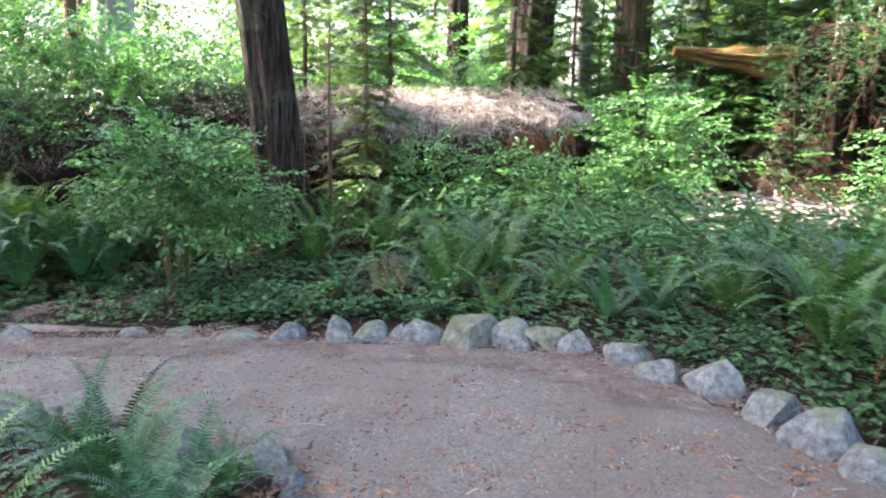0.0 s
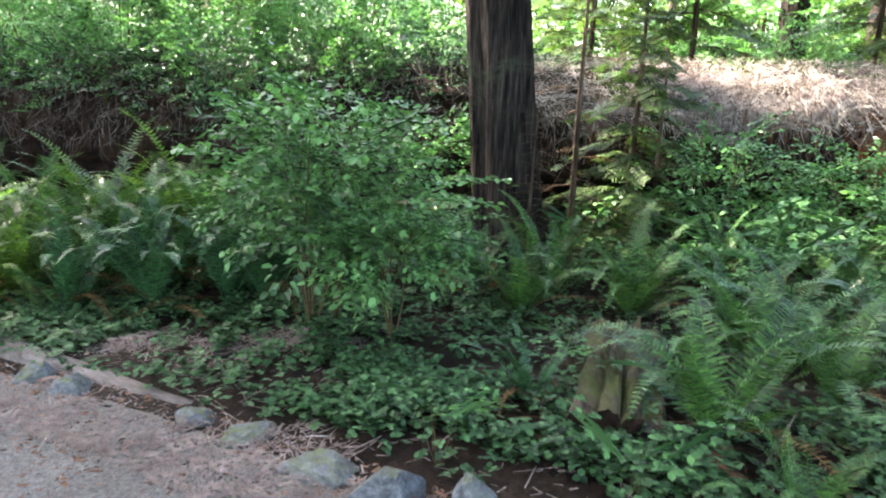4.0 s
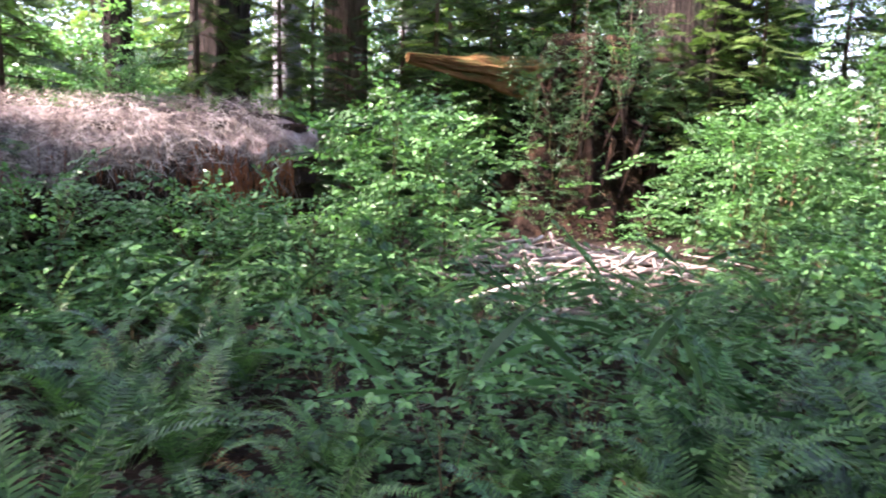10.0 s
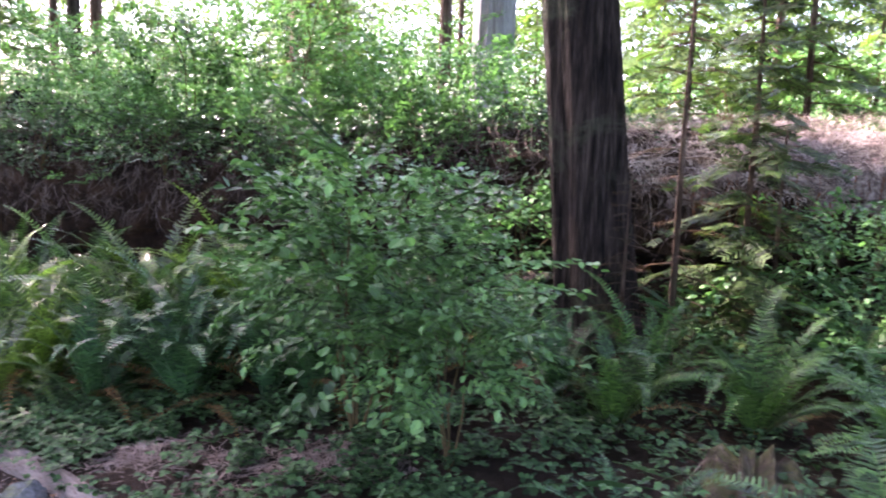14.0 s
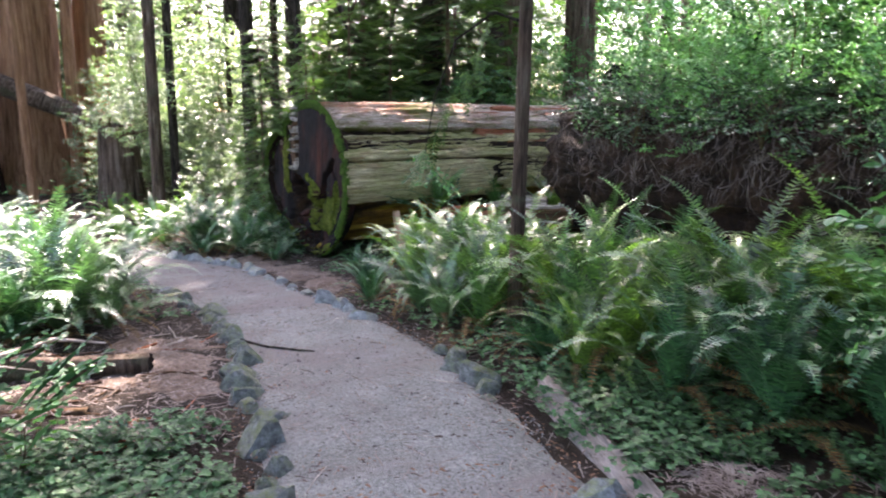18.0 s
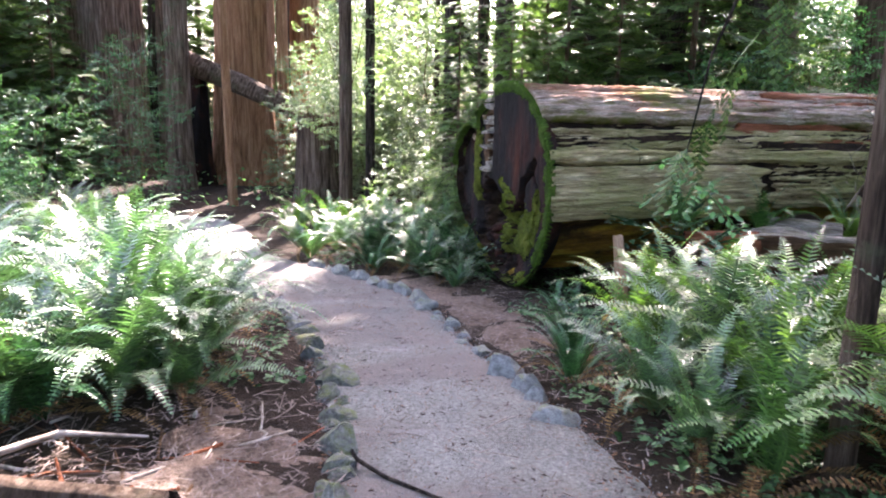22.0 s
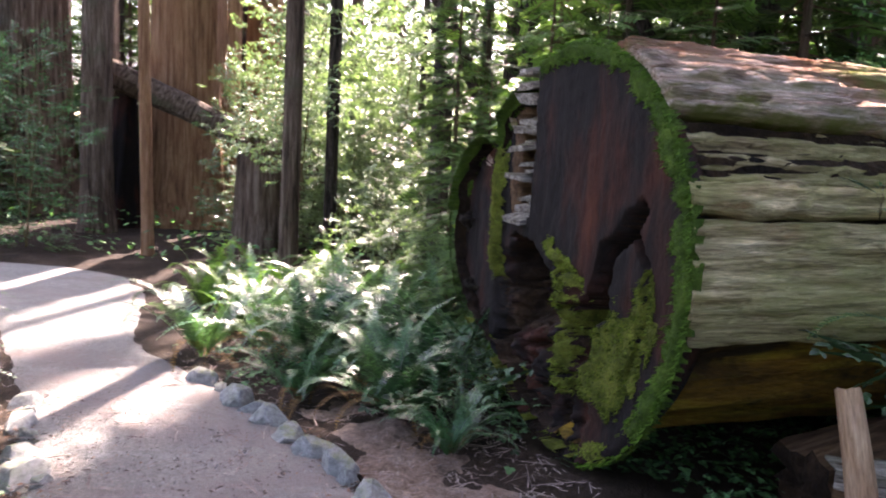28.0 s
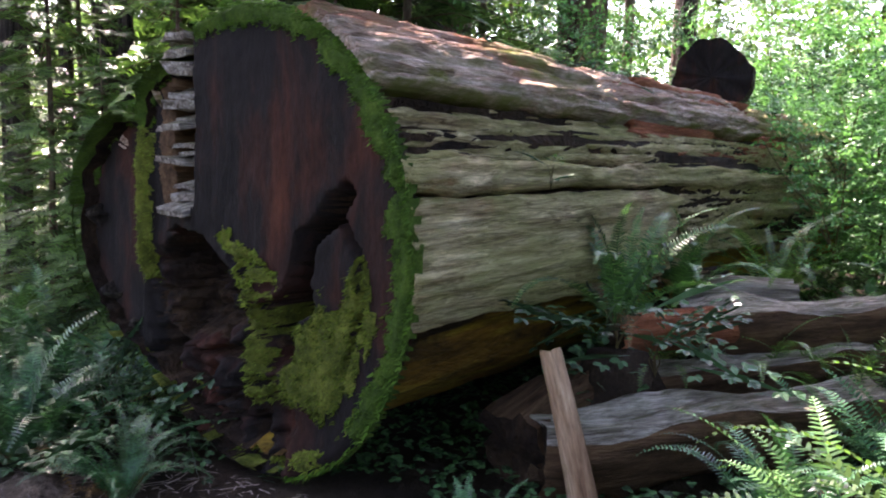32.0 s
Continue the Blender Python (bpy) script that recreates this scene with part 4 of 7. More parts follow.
def rough_log(name, label, a, b, r0, r1, mat, seed, wob=0.08, sides=48, rings=40, ridge=0.1, cap=None, extra=None):
    """A fallen trunk from a to b."""
    a, b = Vector(a), Vector(b)
    d = b - a
    L = d.length
    m = Matrix.Translation(a) @ d.to_track_quat("Y", "Z").to_matrix().to_4x4()
    ob = thing(name, label, "log", m)
    v, f, idx = [], [], []
    for j in range(rings):
        y = L * j / (rings - 1)
        ends = 0.06 * r0 * (j in (0, rings - 1))
        for k in range(sides):
            w = 2 * math.pi * k / sides
            r = (r0 + (r1 - r0) * y / L) * (1 + ridge * fbm(math.cos(w) * 2.5 + seed, math.sin(w) * 2.5, y * 0.35) + 0.4 * ridge * fbm(math.cos(w) * 8 + seed, math.sin(w) * 8, y * 0.9)) 
            v.append((r * math.cos(w) + wob * fbm(y * 0.4, seed), y + (ends * 6 * fbm(w * 3, seed, 4)), r * math.sin(w) + wob * fbm(y * 0.4, seed, 9)))
    for j in range(rings - 1):
        y0 = L * j / (rings - 1)
        for k in range(sides):
            f.append((j * sides + k, (j + 1) * sides + k, (j + 1) * sides + (k + 1) % sides, j * sides + (k + 1) % sides))
            deg = 360 * (k + 0.5) / sides
            idx.append(1 if extra and 15 < deg < 165 and y0 > L * 0.6 + 0.6 * fbm(k * 0.3, 2) else 0)
    part("trunk_wood", raw_mesh("trunk_wood", v, f, [mat, extra or mat], True, idx), ob)
    for j, nm in ((0, "broken_end"), (rings - 1, "broken_end")):
        ring = v[j * sides:(j + 1) * sides]
        c = np.mean(ring, 0)
        vv, ff = [], []
        for i in range(7):
            for k, p in enumerate(ring):
                s = i / 6
                q = c + (np.array(p) - c) * s
                q[1] += (0.25 * r0 * (fbm(q[0] * 4, q[2] * 4, seed) - 0.2)) * (1 - s) 
                vv.append(tuple(q))
        for i in range(6):
            for k in range(sides):
                ff.append((i * sides + k, i * sides + (k + 1) % sides, (i + 1) * sides + (k + 1) % sides, (i + 1) * sides + k))
        part(nm, raw_mesh(nm, vv, ff, cap or M_ROT, True), ob)
    return ob


log2 = rough_log("fallen_log", "long fallen log overgrown with brush and needles", (-8.7, 8.2, 0.88), (2.05, 11.83, 1.1), 0.72, 0.6, M_ROT, 5, sides=72, rings=140, ridge=0.26)
# the mat of fallen needles that lies over its end like a blanket, with a ragged overhang
NM, KM = 110, 34


def ramp_end(v):
    return max(0.0, (v - 0.95) / 0.055)


mat_out, mat_in = [], []
for j in range(NM):
    s_ = 0.63 + 0.375 * j / (NM - 1)
    base = np.array([-8.7 + 10.75 * s_, 8.2 + 3.63 * s_, 0.88 + 0.22 * s_])
    lo = 14 + 26 * fbm(s_ * 14, 3.3) + 9 * fbm(s_ * 60, 1.1)
    for k in range(KM):
        u = k / (KM - 1)
        w = radians(lo + (172 - lo) * u)
        r = 0.72 + 0.07 * math.exp(-((u - 0.06) / 0.1) ** 2) + 0.11 * fbm(s_ * 9, w * 1.6, 2) + 0.04 * fbm(s_ * 38, w * 6, 5) - 0.1 * ramp_end(s_) - 0.05 * math.exp(-(u / 0.02) ** 2)
        r -= 0.26 * math.exp(-(s_ - 0.63) / 0.03) * (1 + 1.2 * fbm(w * 4, 2.2))
        up = math.sin(w) * (0.95 if w < 1.6 else 0.85)
        for ring, q in ((mat_out, r), (mat_in, r - 0.09)):
            ring.append(tuple(base + np.array([0.317, -0.948, 0]) * q * math.cos(w) + np.array([0, 0, q * up])))
nn = len(mat_out)
ff = []
for j in range(NM - 1):
    for k in range(KM - 1):
        q = (j * KM + k, (j + 1) * KM + k, (j + 1) * KM + k + 1, j * KM + k + 1)
        ff += [q, tuple(nn + a for a in reversed(q))]
ring = list(range(KM)) + [j * KM + KM - 1 for j in range(1, NM)] + [(NM - 1) * KM + k for k in range(KM - 2, -1, -1)] + [j * KM for j in range(NM - 2, 0, -1)]
ff += [(a, b, nn + b, nn + a) for a, b in zip(ring, ring[1:] + ring[:1])]
part("needle_mat", raw_mesh("needle_mat", [np.array(p) for p in mat_out + mat_in], ff, M_NEEDLES, True), log2, log2.matrix_basis.inverted(), "pinkish-brown mat of matted needles with a ragged edge")
rough_log("fallen_log", "broken orange rotten log jutting over brush", (3.85, 12.9, 2.6), (7.2, 13.3, 2.36), 0.06, 0.36, M_ORANGE, 8, 0.09, 64, 60, 0.75, cap=M_ORANGE)
rough_log("fallen_log", "brown fallen trunk leaning across redwood trunks", (-24.15, -2.1, 2.55), (-24.0, 3.15, 0.42), 0.3, 0.23, M_BARK, 9)
rough_log("fallen_log", "dark sawn log end seen behind brush", (-13.08, 11.3, 1.93), (-15.3, 14.4, 1.8), 0.41, 0.43, M_BARK_DARK, 12, cap=M_FACE)


def split_log(label, a, b, wide, thick, top, side, seed):
    """A trunk split lengthwise: a worn flat top over a rounded underside."""
    a, b = Vector(a), Vector(b)
    d = b - a
    L = d.length
    ob = thing("split_log", label, "log", Matrix.Translation(a) @ d.to_track_quat("Y", "Z").to_matrix().to_4x4())
    n, rings = 28, 36
    v, f, idx = [], [], []
    for j in range(rings):
        y = L * j / (rings - 1) + 0.0
        for k in range(n):
            u = k / n
            if u < 0.4:
                x, z = wide * (0.5 - u / 0.4), 0.012 * math.sin(u * 40)
            else:
                w = math.pi * (u - 0.4) / 0.6
                x, z = -wide / 2 * math.cos(w), -thick * math.sin(w) ** 0.8
            g = fbm(x * 9 + seed, z * 9, y * 0.8)
            fine = fbm(x * 30 + seed, z * 30, y * 1.2)
            x, z = x * (1 + 0.28 * g) + 0.05 * fbm(y * 1.3, seed), z + 0.06 * g + 0.025 * fine + 0.05 * fbm(y * 1.7, seed, 5)
            v.append((x, y + (0.12 * fbm(x * 12, z * 12, seed) if j in (0, rings - 1) else 0), z))
    for j in range(rings - 1):
        for k in range(n):
            f.append((j * n + k, j * n + (k + 1) % n, (j + 1) * n + (k + 1) % n, (j + 1) * n + k))
            idx.append(0 if k / n < 0.38 else 1)
    part("wood", raw_mesh("wood", v, f, [top, side], True, idx), ob)
    for j, flip in ((0, 1), (rings - 1, 0)):
        ring = list(range(n))
        part("broken_end", raw_mesh("broken_end", v[j * n:(j + 1) * n], [tuple(ring if not flip else ring[::-1])], M_ROT), ob)
    return ob


split_log("split log with pale flat top beside the sawn log", (-10.1, 6.2, -0.13), (-9.55, 8.1, -0.12), 0.3, 0.36, M_PALE_GREY, M_ROTSIDE, 14)
split_log("thin pale split slab lying behind another", (-10.35, 6.85, -0.05), (-9.85, 8.5, -0.03), 0.22, 0.2, M_PALE_GREY, M_ROTSIDE, 15)
split_log("dark split log with bleached top", (-10.3, 7.5, 0.17), (-9.75, 9.3, 0.2), 0.3, 0.34, M_PALE_GREY, M_ROTSIDE, 16)
rough_log("rotten_log", "crumbling reddish rotten log end", (-10.38, 6.95, 0.1), (-10.2, 7.6, 0.12), 0.09, 0.1, M_REDWOOD, 24, 0.02, 20, 14, 0.3)
rough_log("rotten_log", "grey knotted end of a rotten log", (-10.75, 7.9, 0.2), (-10.35, 8.5, 0.22), 0.1, 0.08, M_PALE_GREY, 25, 0.05, 20, 14, 0.4)
rough_log("rotten_log", "crumbling brown rotten wood beside the prop", (-10.25, 6.2, -0.3), (-10.45, 7.0, -0.15), 0.18, 0.14, M_ROTSIDE, 26, 0.05, 24, 16, 0.4)
rough_log("prop_post", "short pale log propped under the sawn log", (-9.78, 6.22, -0.5), (-10.06, 6.22, 0.19), 0.06, 0.044, M_PALE, 17, 0.03, 24, 22, 0.3, cap=M_PALE)
rough_log("rotten_log", "short mossy rotten log behind the kerb stones", (-0.33, 5.56, 0.07), (-0.56, 6.9, 0.12), 0.165, 0.14, M_MOSSLOG, 18, 0.06, 48, 30, 0.6)
rough_log("timber_edging", "half-buried grey-brown log edging the path", (-2.3, 5.33, -0.165), (-4.75, 5.72, -0.215), 0.08, 0.1, M_TIMBER, 19, 0.02, 16, 16)
rough_log("rotten_log", "crumbling reddish rotten wood chunk under a fern", (0.05, 5.52, 0.1), (0.3, 5.3, 0.07), 0.06, 0.04, M_ROTSIDE, 28, 0.02, 16, 10, 0.5)
snag = thing("snag", "grey crooked dead snag standing before the long log", "branch", pose(-3.05, 9.2, ground_z(-3.05, 9.2)))
part("stem", tube_mesh("stem", [(0, 0, -0.1), (0.05, 0.02, 0.35), (0.02, 0.03, 0.7), (-0.04, 0, 1.0), (-0.03, 0.02, 1.3)], [0.034, 0.028, 0.024, 0.02, 0.007], M_DEADTWIG, 9, 4, 0.5), snag)
part("side_twig", tube_mesh("side_twig", [(-0.04, 0, 1.0), (-0.14, 0.03, 1.16), (-0.2, 0.05, 1.26)], [0.011, 0.008, 0.003], M_DEADTWIG, 6), snag)
rough_log("fallen_branch", "short brown fallen log on bare ground", (-6.2, 2.35, -0.22), (-6.0, 3.4, -0.23), 0.085, 0.07, M_BARK, 20, 0.06, 20, 16, 0.25)
bent = thing("fallen_branch", "thin curved dead branch lying over bare ground", "branch")
part("stem", tube_mesh("stem", [(-5.5, 2.0, -0.24), (-5.75, 2.25, -0.16), (-6.1, 2.5, -0.1), (-6.5, 2.75, -0.13), (-6.75, 3.05, -0.26)], [0.02, 0.022, 0.018, 0.014, 0.006], M_DEAD, 7, 3, 0.3), bent)
part("side_twig", tube_mesh("side_twig", [(-6.1, 2.5, -0.1), (-6.25, 2.4, 0.0), (-6.5, 2.35, 0.02)], [0.011, 0.008, 0.003], M_DEAD, 6), bent)
part("side_twig", tube_mesh("side_twig", [(-5.8, 2.28, -0.15), (-5.85, 2.5, -0.08), (-5.8, 2.75, -0.12)], [0.011, 0.008, 0.003], M_DEAD, 6), bent)
rough_log("fallen_branch", "orange-brown fallen branch on bare ground", (-5.45, 2.3, -0.24), (-5.3, 3.1, -0.24), 0.04, 0.032, M_ROTSIDE, 21, 0.08, 16, 16, 0.3)

# the tangled root mass beside the massive redwood
rng = np.random.default_rng(5)
root = thing("root_mass", "dark tangled root mass hung with moss and brush", "stump", pose(6.9, 13.2, ground_z(6.9, 13.2)))
part("body", trunk_mesh("body", 2.2, 3.0, M_ROT, 33, 0.5, (0, 0), 60, 0.55), root)
for k in range(18):
    a = rng.uniform(3.4, 6.0)
    p0 = Vector((math.cos(a) * 1.0, math.sin(a) * 1.0, rng.uniform(0.6, 2.6)))
    p1 = p0 + Vector((math.cos(a) * 0.4, math.sin(a) * 0.4, -0.1))
    p2 = p1 + Vector((rng.normal(0, 0.2), rng.normal(0, 0.2), -rng.uniform(0.4, 1.0)))
    part("hanging_root", tube_mesh("hanging_root", [p0, p1, p2], [0.05, 0.04, 0.012], M_ROT, 6), root)


# ---- kerb stones ----
def stone_mesh(seed, mat):
    bm = bmesh.new()
    bmesh.ops.create_icosphere(bm, subdivisions=3, radius=0.5)
    for q in bm.verts:
        p = q.co.copy()
        k = 1 + 0.38 * fbm(p.x * 1.6 + seed * 3, p.y * 1.6, p.z * 1.6, 3) + 0.07 * fbm(p.x * 7 + seed, p.y * 7, p.z * 7, 3)
        q.co = p * k
        for n in STONE_CUTS[seed % 3]:
            over = q.co.dot(n) - 0.31
            if over > 0:
                q.co -= n * over * 0.95
    me = bpy.data.meshes.new("kerb_stone")
    bm.to_mesh(me)
    bm.free()
    me.materials.append(mat)
    me.polygons.foreach_set("use_smooth", [True] * len(me.polygons))
    me.set_sharp_from_angle(angle=radians(22))
    return me


STONE_CUTS = [[Vector(c).normalized() for c in cs] for cs in (((1, 0.2, 0.5), (-0.3, 1, 0.4), (-0.6, -0.7, 0.6), (0.6, -0.8, 0.2), (0, 0.1, 1)), ((0.2, -1, 0.4), (-1, 0.1, 0.3), (0.5, 0.5, 0.9), (0.9, -0.2, 0.3), (-0.4, 0.9, 0.5)), ((0.8, -0.6, 0.2), (-0.7, 0.5, 0.7), (0.1, 0.9, 0.1), (0.6, 0.4, 0.7), (-0.6, -0.8, 0.1)))]
STONES = [stone_mesh(k, M_STONE) for k in range(8)]
MOSSY = [stone_mesh(k, M_STONE_MOSSY) for k in range(8)]
PALE = [stone_mesh(k, M_STONE_PALE) for k in range(8)]


def kerb(line, a, b, size, gap, label, seed, out, spread=1.1):
    rng = np.random.default_rng(seed)
    p = resample(line, 0.02)
    i = int(np.hypot(*(p - a).T).argmin())
    j = int(np.hypot(*(p - b).T).argmin())
    s = i
    while s < j:
        d = size * (1.05 - spread * 0.45 + spread * rng.uniform(0, 1) ** 1.3)
        x, y = p[s]
        nrm = p[min(s + 5, len(p) - 1)] - p[max(s - 5, 0)]
        nrm = np.array([nrm[1], -nrm[0]]) / max(np.hypot(*nrm), 1e-6) * out
        x, y = x + nrm[0] * (0.05 + rng.normal(0, 0.045)), y + nrm[1] * (0.05 + rng.normal(0, 0.045))
        h = d * rng.uniform(0.55, 1.0)
        m = Matrix.LocRotScale((x, y, slope(x) + h * rng.uniform(0.0, 0.2)), Euler((rng.normal(0, 0.15), rng.normal(0, 0.15), rng.uniform(0, 6.28))), (d * rng.uniform(0.95, 1.3), d, h))
        thing("kerb_stone", label, "stone", m, (MOSSY if "mossy" in label else PALE if "pale" in label else STONES)[int(rng.integers(8))], "kerb stones along the path")
        s += int((d * 0.98 + gap * rng.uniform(0, 1)) / 0.02) + 1


kerb(RIGHT, (1.9, 1.5), (0.85, 4.46), 0.29, 0.02, "rough grey kerb stone with moss beside the path", 1, -1, 0.45)
for k, (x, y, d, h) in enumerate([(0.72, 4.55, 0.28, 0.24), (0.48, 4.66, 0.33, 0.27), (0.19, 4.7, 0.39, 0.34), (-0.1, 4.77, 0.27, 0.25), (-0.27, 4.83, 0.16, 0.16), (-0.45, 4.84, 0.24, 0.2), (-0.68, 4.9, 0.24, 0.24), (-1.03, 4.92, 0.25, 0.2), (-1.37, 4.99, 0.3, 0.13), (-1.86, 5.13, 0.25, 0.1), (-2.2, 5.2, 0.16, 0.1), (-3.1, 5.26, 0.24, 0.12), (-3.4, 5.3, 0.2, 0.12)]):
    mossy = k in (2, 0)
    thing("kerb_stone", "large mossy boulder in the kerb" if mossy else "rough grey kerb stone beside the path", "stone", Matrix.LocRotScale((x, y, slope(x) + h * 0.17), Euler((0.1 * math.sin(k * 5), 0.12 * math.cos(k * 3), k * 1.9)), (d * 1.3, d * 1.0, h * 0.98)), (MOSSY if mossy else STONES)[(k * 3) % 8], "kerb stones along the path")
kerb(RIGHT, (-4.75, 5.42), (-6.0, 5.46), 0.16, 0.1, "mossy kerb stone among ferns", 3, -1)
kerb(RIGHT, (-7.2, 5.2), (-12.9, 3.0), 0.16, 0.1, "pale grey kerb stone at the path bend", 4, -1)
kerb(LEFT, (-0.5, 1.0), (-2.4, 3.75), 0.16, 0.05, "grey kerb stone among ferns", 5, 1)
kerb(LEFT, (-3.5, 3.93), (-9.3, 3.35), 0.18, 0.06, "mossy grey kerb stone beside bare ground", 6, 1)
kerb(LEFT, (-9.4, 3.3), (-12.0, 2.1), 0.17, 0.1, "pale kerb stone below ferns", 7, 1)


# ---- ferns ----
def frond_mesh(name, rise, bend, mat, pairs=42, wide=0.088, sway=0.0):
    """A sword fern's frond a metre long, arching from the angle rise down by bend and swaying to one side."""
    n = 22
    t = np.linspace(0, 1, n)
    ang = np.radians(rise - bend * (0.75 * t ** 1.5 + 0.4 * t ** 4))
    step = 1 / (n - 1)
    x = np.r_[0, np.cumsum(np.cos(ang[:-1]) * step)]
    z = np.r_[0, np.cumsum(np.sin(ang[:-1]) * step)]
    y = sway * t ** 2
    quads = []
    for i in range(n - 1):
        w = 0.006 * (1 - 0.7 * t[i])
        quads.append([(x[i], y[i] - w, z[i]), (x[i + 1], y[i + 1] - w, z[i + 1]), (x[i + 1], y[i + 1] + w, z[i + 1]), (x[i], y[i] + w, z[i])])
    rng = np.random.default_rng(int(rise * 7 + bend))
    for k in range(pairs):
        u = 0.1 + 0.89 * k / (pairs - 1)
        px, pz, py, a = np.interp(u, t, x), np.interp(u, t, z), np.interp(u, t, y), np.interp(u, t, ang)
        ln = wide * min(1, (u - 0.02) / 0.2) * (1 - max(0, u - 0.3) / 0.7) ** 0.7 + 0.008
        hw = 0.0072 * (0.6 + 0.4 * ln / wide)
        yaw = 2 * sway * u
        fx, fy, fz = math.cos(a) * math.cos(yaw), math.cos(a) * math.sin(yaw), math.sin(a)
        ux, uz = -math.sin(a), math.cos(a)
        sx, sy = -math.sin(yaw), math.cos(yaw)
        for s in (-1, 1):
            l = ln * rng.uniform(0.85, 1.08) * (0.55 if rng.uniform(0, 1) < 0.03 else 1)
            lift, fwd = 0.2 + rng.normal(0, 0.09), 0.24 + rng.normal(0, 0.07)

            def pt(along_p, out_p, up_p):
                return (px + fx * along_p + s * sx * out_p + ux * up_p, py + fy * along_p + s * sy * out_p, pz + fz * along_p + uz * up_p)
            quads.append([pt(-hw, 0.002, 0), pt(hw, 0.002, 0), pt(hw * 0.9 + fwd * l * 0.6, l * 0.6, lift * l * 0.6), pt(-hw * 0.9 + fwd * l * 0.6, l * 0.6, lift * l * 0.6)])
            quads.append([pt(-hw * 0.9 + fwd * l * 0.6, l * 0.6, lift * l * 0.6), pt(hw * 0.9 + fwd * l * 0.6, l * 0.6, lift * l * 0.6), pt(fwd * l + hw * 0.15, l, lift * l * 0.6), pt(fwd * l - hw * 0.15, l, lift * l * 0.6)])
    return quads_mesh(name, np.array(quads), mat)


SHAPES = [(86, 62, 0.06), (80, 84, -0.1), (72, 100, 0.12), (62, 95, -0.06), (48, 85, 0.1), (74, 132, -0.14)]
FRONDS = {m.name: [frond_mesh("frond", a, b, m, sway=c) for a, b, c in SHAPES] for m in (M_FERN, M_FERN_SKY, M_FERN_Y, M_FERN_B)}
DEAD_FRONDS = [frond_mesh("dead_frond", a, b, M_FERN_DEAD, 34, 0.075, c) for a, b, c in ((42, 110, 0.15), (18, 50, -0.1))]


def fern(x, y, size, mat=M_FERN, n=15, seed=0, label="green sword fern on the forest floor", dead=2, z=None, upright=0.0):
    rng = np.random.default_rng(seed * 13 + int(abs(x) * 100))
    ob = thing("fern", label, "fern", pose(x, y, (ground_z(x, y) if z is None else z) - 0.01, 0, 0, rng.uniform(0, 360)), group="sword ferns along the path")
    for k in range(n):
        a = 360 * (k * 0.382) + rng.normal(0, 12)
        inner = k / n
        kind = FRONDS[mat.name][int(min(5, rng.integers(0, 3) if inner < (0.62 if -9 < x < -3 and y > 5 else 0.12 if x > 0 or x < -11 else 0.4) else rng.integers(1, 6)))]
        s = size * rng.uniform(0.75, 1.12)
        m = pose(0, 0, 0, 0, rng.normal(0, 5), a) @ pose(0.03, 0, 0, rng.normal(0, 9), 0, 0) @ Matrix.Diagonal((s, s * rng.uniform(0.9, 1.2), s, 1))
        part("frond", kind, ob, m)
    for k in range(dead):
        part("dead_frond", DEAD_FRONDS[k % 2], ob, pose(0, 0, 0.02, 0, 0, rng.uniform(0, 360)) @ Matrix.Scale(size * 0.8, 4), "brown withered frond")
    return ob


FERNS = [  # x, y, size, material, fronds
    (0.06, 5.8, 0.95, M_FERN, 9), (-0.79, 5.95, 0.48, M_FERN_B, 5), (0.55, 6.35, 0.75, M_FERN, 8), (0.95, 5.7, 0.55, M_FERN, 8), (0.3, 6.7, 0.8, M_FERN, 8),
    (1.15, 4.95, 0.5, M_FERN_B, 10), (2.5, 4.6, 1.0, M_FERN, 12), (2.0, 5.0, 0.75, M_FERN, 11), (3.0, 5.0, 0.85, M_FERN, 11), (2.25, 4.1, 0.8, M_FERN, 12),
    (2.6, 3.75, 0.85, M_FERN, 12), (2.3, 5.35, 0.62, M_FERN_B, 12), (3.1, 5.3, 0.62, M_FERN_B, 12), (0.4, 5.3, 0.5, M_FERN, 9), (3.0, 2.6, 0.9, M_FERN_Y, 12),
    (0.1, 7.2, 0.8, M_FERN, 12), (-0.6, 7.7, 0.85, M_FERN, 12), (0.9, 7.4, 0.7, M_FERN, 10), (-1.3, 7.4, 0.75, M_FERN, 10), (0.7, 8.3, 0.7, M_FERN, 10),
    (-1.3, 2.75, 0.6, M_FERN_B, 12), (-0.95, 2.35, 0.55, M_FERN_B, 11),
]
